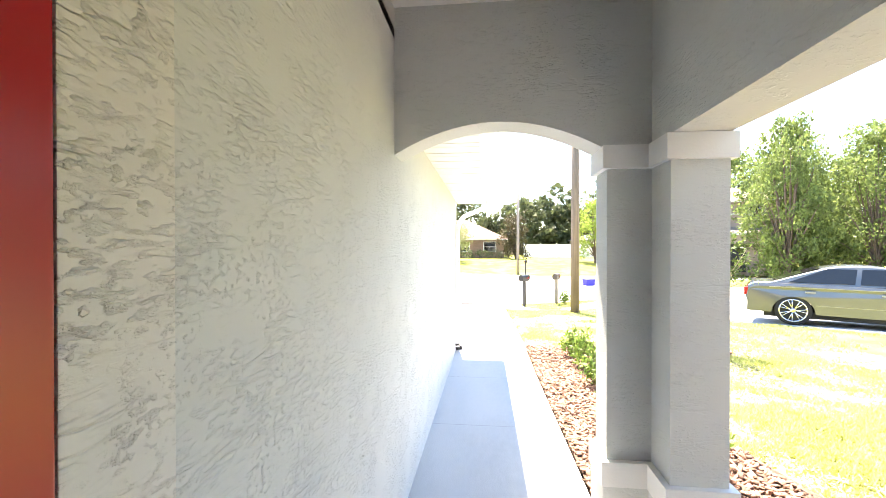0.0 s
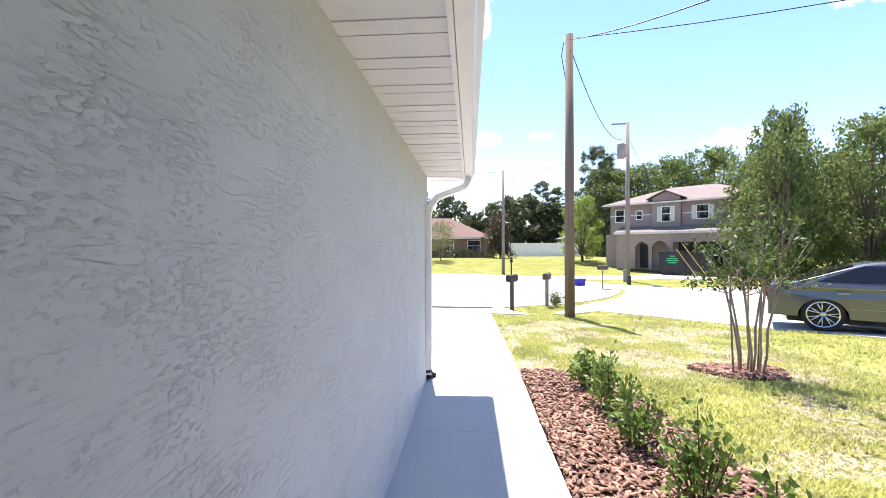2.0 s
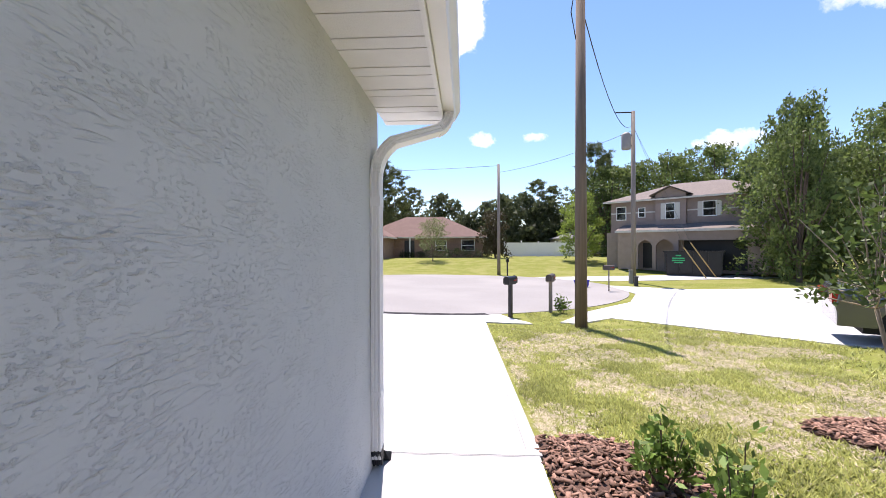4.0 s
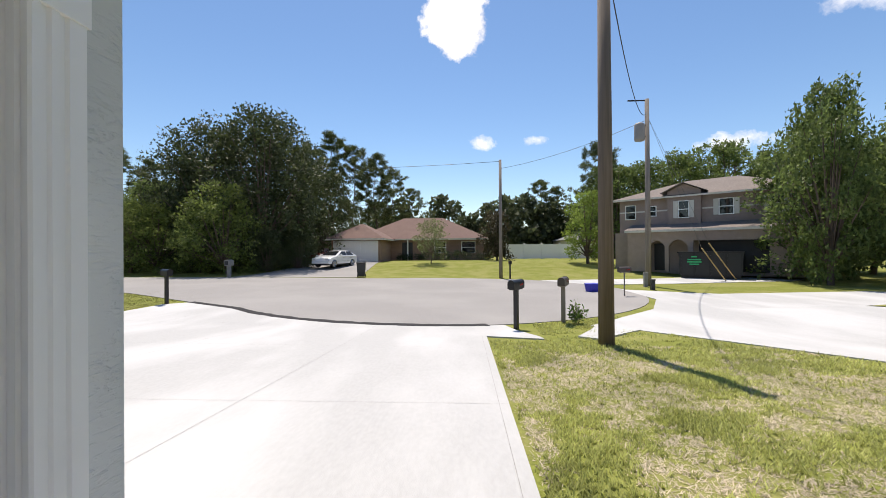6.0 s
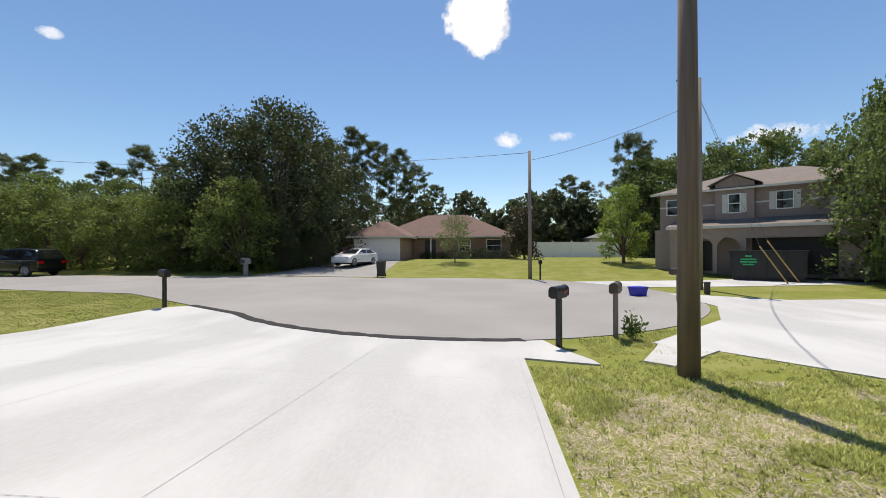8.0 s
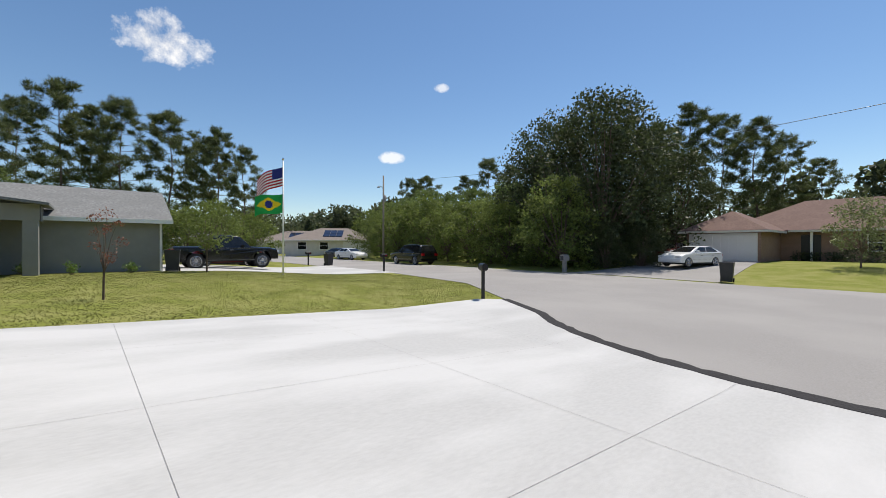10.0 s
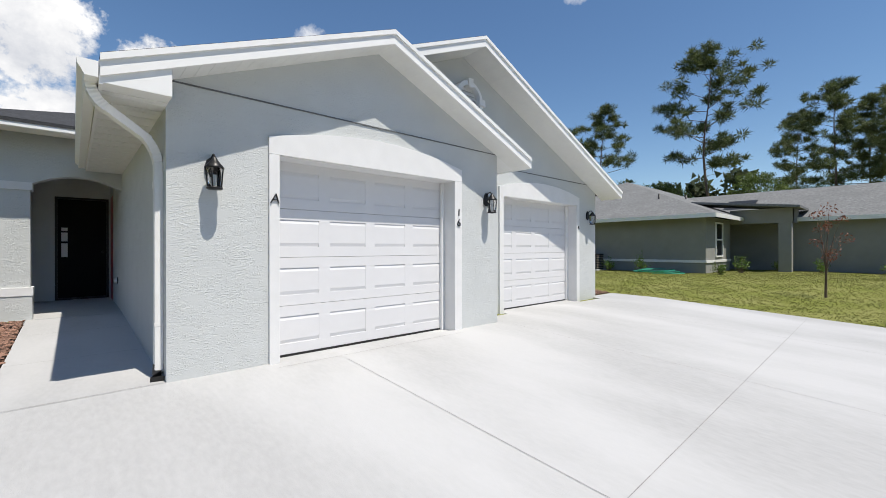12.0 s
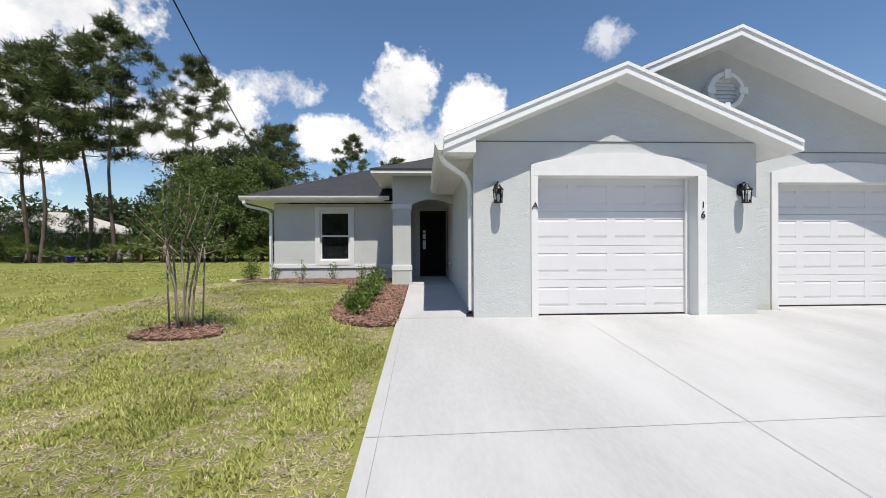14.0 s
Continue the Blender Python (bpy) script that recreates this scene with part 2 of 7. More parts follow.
M_POLE = material("weathered_pole_wood", (0.16, 0.125, 0.10), rough=0.95, vary=0.3, scale=5, bump=0.006, bump_scale=30, stretch=(4, 4, 0.15))
M_POLE_GREY = material("grey_pole_wood", (0.24, 0.21, 0.185), rough=0.95, vary=0.25, scale=5, bump=0.006, bump_scale=30, stretch=(4, 4, 0.15))


def leaf_material(name, base, tint=0.35, trans=0.35):
    return material(name, base, rough=0.55, vary=0.25, scale=0.9, random_tint=tint, translucent=trans, spec=0.35, detail=2.0)


M_OAK = leaf_material("oak_leaves", (0.060, 0.078, 0.028), trans=0.28)
M_OAK_LIGHT = leaf_material("light_leaves", (0.155, 0.20, 0.05), trans=0.5)
M_PINE = leaf_material("pine_needles", (0.105, 0.130, 0.048), trans=0.3)
M_SHRUB_FAR = leaf_material("wood_edge_leaves", (0.135, 0.185, 0.055), trans=0.5)
M_BRIGHT = leaf_material("bright_leaves", (0.22, 0.30, 0.06), trans=0.5)
M_MYRTLE = leaf_material("myrtle_leaves", (0.078, 0.12, 0.03), trans=0.4)
M_FAR = leaf_material("far_leaves", (0.085, 0.105, 0.05), trans=0.45)
M_SILVER = leaf_material("pale_leaves", (0.20, 0.23, 0.10))
M_BRONZE = leaf_material("bronze_leaves", (0.06, 0.05, 0.025))
M_REDLEAF = leaf_material("reddish_leaves", (0.22, 0.09, 0.06))
M_PALE_BARK = material("pale_bark", (0.33, 0.27, 0.21), rough=0.9, vary=0.25, scale=9, stretch=(3, 3, 0.5))
M_SHRUB = leaf_material("shrub_leaves", (0.12, 0.195, 0.038))
M_GRASS_MOWN = leaf_material("mown_grass_blades", (0.175, 0.182, 0.05), tint=0.22, trans=0.35)
M_STRAW = leaf_material("dry_thatch", (0.46, 0.39, 0.28), tint=0.45, trans=0.2)
M_GRASS = leaf_material("grass_blades", (0.42, 0.44, 0.14), tint=0.4, trans=0.4)


def glass_material(name, tint, rough=0.02):
    m = bpy.data.materials.new(name)
    m.use_nodes = True
    bs = m.node_tree.nodes["Principled BSDF"]
    bs.inputs["Base Color"].default_value = (*tint, 1)
    bs.inputs["Roughness"].default_value = rough
    bs.inputs["Specular IOR Level"].default_value = 0.6
    return m


M_DARK_GLASS = glass_material("dark_window_glass", (0.012, 0.013, 0.015))
M_LAMP_GLASS = bpy.data.materials.new("lantern_glass")
M_LAMP_GLASS.use_nodes = True
_b = M_LAMP_GLASS.node_tree.nodes["Principled BSDF"]
_b.inputs["Transmission Weight"].default_value, _b.inputs["Roughness"].default_value, _b.inputs["IOR"].default_value = 1.0, 0.03, 1.2


# ---- mesh helpers ----
def box(bm, x0, x1, y0, y1, z0, z1, bevel=0.0):
    vs = [bm.verts.new((x, y, z)) for x in (x0, x1) for y in (y0, y1) for z in (z0, z1)]
    fs = [bm.faces.new([vs[i] for i in q]) for q in ((0, 1, 3, 2), (4, 6, 7, 5), (0, 4, 5, 1), (2, 3, 7, 6), (0, 2, 6, 4), (1, 5, 7, 3))]
    if bevel:
        es = list({e for f in fs for e in f.edges})
        bmesh.ops.bevel(bm, geom=es, offset=bevel, segments=2, affect="EDGES", profile=0.7)
    return bm


def prism(bm, pts, axis, a0, a1):
    """A flat outline drawn along an axis: 'x' takes (y, z), 'y' takes (x, z), 'z' takes (x, y)."""
    def at(p, a):
        return {"x": (a, p[0], p[1]), "y": (p[0], a, p[1]), "z": (p[0], p[1], a)}[axis]
    lo = [bm.verts.new(at(p, a0)) for p in pts]
    hi = [bm.verts.new(at(p, a1)) for p in pts]
    bm.faces.new(lo)
    bm.faces.new(hi[::-1])
    n = len(pts)
    for i in range(n):
        bm.faces.new((lo[i], hi[i], hi[(i + 1) % n], lo[(i + 1) % n]))
    return bm


def tube(bm, p0, p1, r0, r1=None, n=10, caps=True):
    p0, p1 = Vector(p0), Vector(p1)
    r1 = r0 if r1 is None else r1
    q = (p1 - p0).to_track_quat("Z", "Y")
    rings = []
    for p, r in ((p0, r0), (p1, r1)):
        rings.append([bm.verts.new(p + q @ Vector((r * math.cos(2 * math.pi * i / n), r * math.sin(2 * math.pi * i / n), 0))) for i in range(n)])
    for i in range(n):
        j = (i + 1) % n
        f = bm.faces.new((rings[0][i], rings[0][j], rings[1][j], rings[1][i]))
        f.smooth = True
    if caps:
        bm.faces.new(rings[0][::-1])
        bm.faces.new(rings[1])
    return bm


def pipe(bm, pts, r, n=10, profile=None, swell=0.0):
    """A run of pipe through points, rounded (or of a given (u, v) profile)."""
    pts = [Vector(p) for p in pts]
    prof = profile or [(r * math.cos(2 * math.pi * i / n), r * math.sin(2 * math.pi * i / n)) for i in range(n)]
    rings = []
    for i, p in enumerate(pts):
        d = (pts[min(i + 1, len(pts) - 1)] - pts[max(i - 1, 0)]).normalized()
        ref = Vector((0, 1, 0)) if abs(d.y) < 0.9 else Vector((1, 0, 0))
        u = d.cross(ref).normalized()
        v = u.cross(d).normalized()
        k = 1.0 + swell * (i % 2)
        rings.append([bm.verts.new(p + u * a * k + v * b * k) for a, b in prof])
    m = len(prof)
    for a, b in zip(rings, rings[1:]):
        for i in range(m):
            f = bm.faces.new((a[i], a[(i + 1) % m], b[(i + 1) % m], b[i]))
            f.smooth = profile is None
    bm.faces.new(rings[0][::-1])
    bm.faces.new(rings[-1])
    return bm


def lathe(bm, profile, n=20, centre=(0, 0, 0)):
    rings = [[bm.verts.new((centre[0] + r * math.cos(2 * math.pi * i / n), centre[1] + r * math.sin(2 * math.pi * i / n), centre[2] + z)) for i in range(n)] for r, z in profile]
    for a, b in zip(rings, rings[1:]):
        for i in range(n):
            f = bm.faces.new((a[i], a[(i + 1) % n], b[(i + 1) % n], b[i]))
            f.smooth = True
    bm.faces.new(rings[0][::-1])
    bm.faces.new(rings[-1])
    return bm


def part(name, bm, mat, parent=None, label="", category="", group="", kind=""):
    """Links a bmesh as one mesh object, under a thing or on its own."""
    me = bpy.data.meshes.new(name)
    bmesh.ops.recalc_face_normals(bm, faces=bm.faces[:])
    bm.to_mesh(me)
    bm.free()
    me.materials.append(mat)
    ob = new(name, me)
    ob.parent = parent
    return tagged(ob, label, category, group, kind)


def raw(name, verts, faces, mat, parent=None, label="", category="", group="", kind="", smooth=False):
    me = bpy.data.meshes.new(name)
    me.from_pydata([tuple(v) for v in verts], [], [tuple(f) for f in faces])
    me.materials.append(mat)
    if smooth:
        me.shade_smooth()
    ob = new(name, me)
    ob.parent = parent
    return tagged(ob, label, category, group, kind)


def thing(name, label, category, at=(0, 0, 0), turn=0.0, group="", kind=""):
    ob = new(name)
    ob.empty_display_size = 0.2
    ob.matrix_basis = pose(*at, 0, 0, turn)
    return tagged(ob, label, category, group, kind)


BM = bmesh.new


def smooth01(v, a, b):
    v = min(1.0, max(0.0, (v - a) / (b - a)))
    return v * v * (3 - 2 * v)


# ---- lie of the land ----
def road_z(x):
    return -0.65 + 0.015 * min(14.0, max(0.0, 1.0 - x))


def land(x, y):
    """Height of the ground."""
    low = road_z(x)
    if y <= 0:
        z = 0.12 * smooth01(-y, 0.5, 5.0)
    else:
        z = low * min(1.0, y / 9.3)
    west = smooth01(-x, 11.0, 19.0)
    if west:
        z += west * (0.12 * (1 - smooth01(y, 2.0, 9.0)) - z) * (1 - smooth01(y, 7.0, 15.0))
    if y > 27.0:
        up = 0.2 if x < 14 else 0.2 - 0.22 * smooth01(x, 14, 22)
        z += (up - z) * smooth01(y, 27.5, 40.0)
    if x > 8 and y < 12:
        z += (-0.33 - z) * smooth01(x, 8.0, 12.0) * smooth01(y, 1.0, 4.0)
    return z


BULB = (-0.6, 18.75, 9.0)


def strip(name, outline, lift, mat, label, category, depth=0.25, step=1.0, kind="structure"):
    """A paved sheet that follows the land: outline in plan, cut into a fine net, with a skirt round its rim."""
    bm = BM()
    f = bm.faces.new([bm.verts.new((x, y, 0)) for x, y in outline])
    xs = [p[0] for p in outline]
    ys = [p[1] for p in outline]
    for lo, hi, no in ((min(xs), max(xs), (1, 0, 0)), (min(ys), max(ys), (0, 1, 0))):
        c = lo + step
        while c < hi:
            co = (c, 0, 0) if no[0] else (0, c, 0)
            bmesh.ops.bisect_plane(bm, geom=bm.verts[:] + bm.edges[:] + bm.faces[:], plane_co=co, plane_no=no)
            c += step
    bmesh.ops.triangulate(bm, faces=bm.faces[:])
    rim = [e for e in bm.edges if len(e.link_faces) == 1]
    made = bmesh.ops.extrude_edge_only(bm, edges=rim)
    low = {v for v in made["geom"] if isinstance(v, bmesh.types.BMVert)}
    for v in bm.verts:
        v.co.z = land(v.co.x, v.co.y) + (lift - depth if v in low else lift)
    return part(name, bm, mat, None, label, category, kind=kind)


def arc(cx, cy, r, a0, a1, n):
    return [(cx + r * math.cos(radians(a0 + (a1 - a0) * i / n)), cy + r * math.sin(radians(a0 + (a1 - a0) * i / n))) for i in range(n + 1)]


# ground: one sheet out to the horizon
def axis_steps(lo, hi, fine_lo, fine_hi, fine, coarse):
    out, v = [], lo
    while v < hi:
        out.append(v)
        v += fine if fine_lo <= v < fine_hi else coarse
    return out + [hi]


gx = axis_steps(-1500, 1500, -60, 50, 0.8, 60)
gy = axis_steps(-1500, 1500, -40, 60, 0.8, 60)
gverts = [(x, y, land(x, y)) for y in gy for x in gx]
gw = len(gx)
gfaces = [(j * gw + i, j * gw + i + 1, (j + 1) * gw + i + 1, (j + 1) * gw + i) for j in range(len(gy) - 1) for i in range(gw - 1)]
raw("ground", gverts, gfaces, M_LAWN, None, "patchy green lawn with dry thatch and bare sandy spots", "lawn", kind="structure", smooth=True)

# road with its turning circle
cx, cy, cr = BULB
a_in, a_out = 227.0, 119.0
road_outline = [(-140.0, 18.0), (-40.0, 17.8), (-22, 17.5), (-14.0, 16.2), (-9.4, 13.6)] + arc(cx, cy, cr, a_in, 360 + a_out, 48) + [(-16.0, 26.4), (-40.0, 27.2), (-140.0, 29.2)]
strip("road", road_outline, 0.02, M_ASPHALT, "worn pale grey asphalt road ending in a turning circle", "road", step=2.0)

# driveway apron and slab
drive_rim = arc(cx, cy, cr + 0.12, a_in, 284.6, 26)
drive_outline = [(1.13, 0.0), (1.16, 8.14), (2.33, 7.76), (2.3, 8.1)] + drive_rim[::-1] + [(-9.15, 13.3), (-9.7, 12.75), (-9.7, -0.75), (-8.45, -0.75), (-8.45, -0.4), (-4.2, -0.4), (-4.2, 0.0)]
strip("driveway", drive_outline, 0.03, M_CONCRETE, "broad new pale concrete driveway with tooled joints", "driveway")
tar_in, tar_out = [(-9.2, 13.3)] + arc(cx, cy, cr + 0.16, a_in, 282, 40), [(-9.1, 13.5)] + arc(cx, cy, cr - 0.12, a_in, 282, 40)
tar_pts = [(x + 0.05 * noise.noise((x * 2, y * 2, 0)), y + 0.07 * noise.noise((x * 3, y * 3, 5))) for x, y in tar_in] + \
          [(x + 0.07 * noise.noise((x * 2, y * 2, 9)), y + 0.10 * noise.noise((x * 3, y * 3, 7))) for x, y in tar_out[::-1]]
strip("road_edge", tar_pts, 0.038, M_TAR, "dark asphalt patch along the driveway's rim", "road edge", depth=0.03, step=1.0)
# walk to the door, porch floor
strip("walkway", [(1.11, -4.3), (1.11, -0.006), (0.0, -0.006), (0.0, -4.3)], 0.03, M_CONCRETE, "pale concrete walkway along the stucco wall", "walkway")
strip("porch_floor", [(1.6, -7.1), (1.6, -4.306), (-0.2, -4.306), (-0.2, -7.1)], 0.032, M_CONCRETE, "pale concrete porch floor in the shade", "porch floor")
# ---- the duplex ----
def arch_pts(x0, x1, z_end, z_mid, n=24):
    """A shallow arc from x0 to x1."""
    return [(x0 + (x1 - x0) * i / n, z_end + (z_mid - z_end) * (1 - (2 * i / n - 1) ** 2)) for i in range(n + 1)]


WALL_TOP = 2.40
SLOPE = 0.42
B_Y = -0.60

# garage front walls
bm = BM()
box(bm, -0.90, 0.0, -0.2, 0.0, -0.3, 2.63)
box(bm, -4.33, -3.46, -0.2, 0.0, -0.3, 2.63)
box(bm, -3.46, -0.90, -0.2, 0.0, 2.2, 2.63)
part("wall_front", bm, M_STUCCO_FINE, None, "light grey trowelled stucco garage front wall", "wall", kind="structure")
bm = BM()
prism(bm, [(0.0, 2.642), (-4.33, 2.642), (-4.33, 2.66), (-2.165, 3.53), (0.0, 2.66)], "y", -0.2, 0.004)
part("wall_gable", bm, M_STUCCO_FINE, None, "light grey stucco gable over the garage door", "wall", kind="structure")
# shadow gap under the gable, put in as a thin dark strip
bm = BM()
box(bm, -4.33, 0.0, -0.1, 0.012, 2.6305, 2.6415)
part("trim_joint", bm, M_ZINC_AND_GAP, None, "thin dark strip as the shadow line across the stucco gable", "trim", kind="structure")
bm = BM()
box(bm, -4.34, -4.13, B_Y - 0.2, -0.2, -0.3, 2.63)
part("wall_pier", bm, M_STUCCO_FINE, None, "light grey stucco return between the garages", "wall", kind="structure")
bm = BM()
box(bm, -5.13, -4.33, B_Y - 0.2, B_Y, -0.3, 2.63)
box(bm, -8.57, -7.75, B_Y - 0.2, B_Y, -0.3, 2.63)
box(bm, -7.75, -5.13, B_Y - 0.2, B_Y, 2.2, 2.63)
part("wall_front_second", bm, M_STUCCO_FINE, None, "light grey stucco front of the second garage", "wall", kind="structure")
bm = BM()
prism(bm, [(-8.57, 2.642), (-8.57, 2.66), (-4.19, 4.33), (-0.3, 2.72), (-0.3, 2.642)], "y", B_Y - 0.2, B_Y + 0.004)
part("wall_gable_second", bm, M_STUCCO_FINE, None, "tall grey stucco gable with a round vent", "wall", kind="structure")
# the second gable's shadow gap, likewise a dark strip
bm = BM()
box(bm, -8.57, -4.33, B_Y - 0.1, B_Y + 0.012, 2.6305, 2.6415)
part("trim_joint_second", bm, M_ZINC_AND_GAP, None, "thin dark strip as the shadow line across the second gable", "trim", kind="structure")
# side wall along the walk, with the recess of the red door
bm = BM()
box(bm, -0.186, 0.0, -6.25, -0.2, -0.3, 2.9)
box(bm, -0.186, 0.0, -7.1, -6.25, 2.25, 2.9)
box(bm, -0.186, 0.0, -7.1, -6.98, -0.3, 2.25)
part("wall_side", bm, M_STUCCO, None, "long grey stucco side wall with trowel marks", "wall", kind="structure")
bm = BM()
box(bm, 0.0, 0.007, -6.249, -6.078, 0.1, 2.40, 0.002)
part("trim_door_band", bm, M_BAND, None, "coarse cream stucco band beside the red door", "trim", kind="structure")
bm = BM()
box(bm, -8.57, -8.37, -18.0, B_Y - 0.2, -0.3, 2.5)
box(bm, -8.37, 5.0, -18.0, -17.8, -0.3, 2.5)
box(bm, 5.02, 5.22, -18.0, -6.7, -0.3, 2.5)
part("wall_rear", bm, M_STUCCO_FINE, None, "grey stucco outer walls round the back", "wall", kind="structure")
# end wall of the porch with the front door, wing wall with the window
bm = BM()
box(bm, 0.0, 0.03, -7.3, -7.1, 0, 2.9)
box(bm, 0.87, 1.5, -7.3, -7.1, 0, 2.9)
box(bm, 0.03, 0.87, -7.3, -7.1, 2.24, 2.9)
part("wall_porch_end", bm, M_STUCCO_FINE, None, "shaded grey stucco wall round the front door", "wall", kind="structure")
WX0, WX1, WZ0, WZ1, WY = 2.98, 3.86, 0.70, 2.16, -6.5
bm = BM()
box(bm, 1.4, WX0, WY - 0.2, WY, -0.3, WALL_TOP)
box(bm, WX1, 5.22, WY - 0.2, WY, -0.3, WALL_TOP)
box(bm, WX0, WX1, WY - 0.2, WY, -0.3, WZ0)
box(bm, WX0, WX1, WY - 0.2, WY, WZ1, WALL_TOP)
box(bm, 1.4, 1.6, -7.1, WY - 0.2, -0.3, WALL_TOP)
part("wall_wing", bm, M_STUCCO_FINE, None, "grey stucco wing wall with a window", "wall", kind="structure")
bm = BM()
for z0, z1 in ((0.47, 0.58),):
    box(bm, 1.62, 5.25, WY, WY + 0.035, z0, z1, 0.006)
part("trim_band", bm, M_TRIM, None, "white stucco band along the wing wall", "trim", kind="structure")


def window(name, x0, x1, z0, z1, y):
    w = thing(name, "white single-hung window with dark glass and wide stucco surround", "window", (0, 0, 0), kind="structure")
    t = 0.14
    bm = BM()
    box(bm, x0 - t, x0, y, y + 0.04, z0 - t, z1 + t, 0.006)
    box(bm, x1, x1 + t, y, y + 0.04, z0 - t, z1 + t, 0.006)
    box(bm, x0, x1, y, y + 0.04, z1, z1 + t, 0.006)
    box(bm, x0, x1, y, y + 0.045, z0 - t, z0, 0.006)
    part("window_surround", bm, M_TRIM, w)
    bm = BM()
    f, yb = 0.045, y - 0.09
    box(bm, x0, x0 + f, yb, yb + 0.06, z0, z1)
    box(bm, x1 - f, x1, yb, yb + 0.06, z0, z1)
    box(bm, x0 + f, x1 - f, yb, yb + 0.06, z1 - f, z1)
    box(bm, x0 + f, x1 - f, yb, yb + 0.06, z0, z0 + f)
    part("window_frame", bm, M_WHITE, w)
    zm = (z0 + z1) / 2
    bm = BM()
    box(bm, x0 + f, x1 - f, yb + 0.005, yb + 0.05, zm - 0.025, zm + 0.025)
    part("meeting_rail", bm, M_WHITE, w)
    for a, b in ((z0 + f, zm - 0.025), (zm + 0.025, z1 - f)):
        bm = BM()
        box(bm, x0 + f, x1 - f, yb + 0.01, yb + 0.02, a, b)
        part("pane", bm, M_DARK_GLASS, w)
    return w


window("window_1", WX0, WX1, WZ0, WZ1, WY)

# porch: arch over the walk, corner column, side beam
A_IN, A_OUT = -4.555, -4.36
bm = BM()
pts = [(0.0, 2.145)] + arch_pts(0.0, 1.064, 2.145, 2.30)[1:-1] + [(1.064, 2.145), (1.52, 2.145), (1.52, 2.92), (0.0, 2.92)]
prism(bm, pts, "y", A_IN, A_OUT)
part("wall_arch", bm, M_STUCCO_FINE, None, "grey stucco porch front with a shallow arch", "wall", kind="structure")
bm = BM()
box(bm, 1.275, 1.52, -6.5, A_IN, 2.165, 2.92)
part("wall_beam", bm, M_STUCCO_FINE, None, "grey stucco beam over the porch's open side", "wall", kind="structure")
COL = [(1.064, A_OUT), (1.52, A_OUT), (1.52, -4.76), (1.275, -4.76), (1.275, A_IN), (1.064, A_IN)]


def grown(poly, d):
    cxm, cym = 1.32, -4.50
    out = []
    for i, (x, y) in enumerate(poly):
        if i == 4:
            out.append((x - d, y - d))
        else:
            out.append((x + (d if x > cxm else -d), y + (d if y > cym else -d)))
    return out


col = thing("porch_column", "grey stucco corner column with white cap and base band", "column", (0, 0, 0))
bm = BM()
prism(bm, COL, "z", 0.62, 2.05)
part("shaft", bm, M_STUCCO_FINE, col)
bm = BM()
prism(bm, grown(COL, 0.025), "z", 2.05, 2.163)
part("cap_band", bm, M_TRIM, col, "white stucco band")
bm = BM()
prism(bm, grown(COL, 0.03), "z", 0.50, 0.62)
part("base_band", bm, M_TRIM, col, "white stucco band")
bm = BM()
prism(bm, grown(COL, 0.02), "z", -0.1, 0.50)
part("plinth", bm, M_STUCCO_FINE, col)
bm = BM()
box(bm, -0.2, 1.5, -7.2, A_OUT - 0.02, 2.905, 2.95)
part("ceiling", bm, M_SOFFIT, None, "white porch ceiling", "ceiling", kind="structure")


# ---- roofs, fascias, gutters ----
def roof_sheet(bm, pts, t=0.05):
    """A sloping roof plane of some thickness from its corners."""
    top = [bm.verts.new(p) for p in pts]
    low = [bm.verts.new((p[0], p[1], p[2] - t)) for p in pts]
    bm.faces.new(top)
    bm.faces.new(low[::-1])
    for i in range(len(pts)):
        j = (i + 1) % len(pts)
        bm.faces.new((top[i], low[i], low[j], top[j]))


def gable_roof(name, ridge_x, peak, y0, y1, half_l, half_r, slope, mat, label):
    bm = BM()
    for half, s in ((half_l, 1), (half_r, -1)):
        roof_sheet(bm, [(ridge_x, y0, peak), (ridge_x + s * half, y0, peak - slope * half), (ridge_x + s * half, y1, peak - slope * half), (ridge_x, y1, peak)])
    return part(name, bm, mat, None, label, "roof", kind="structure")


gable_roof("roof_garage", -2.155, 3.70, 0.34, -4.2, 2.60, 2.60, SLOPE, M_SHINGLE_DARK, "dark grey shingle gable roof over the garage")
gable_roof("roof_garage_rear", -2.155, 3.70, -4.2, -9.0, 2.155, 2.60, SLOPE, M_SHINGLE_DARK, "dark grey shingle roof behind the garage")
gable_roof("roof_second", -4.19, 4.50, -0.10, -12.0, 4.0, 4.69, 0.427, M_SHINGLE_DARK, "dark grey shingle gable roof over the second garage")


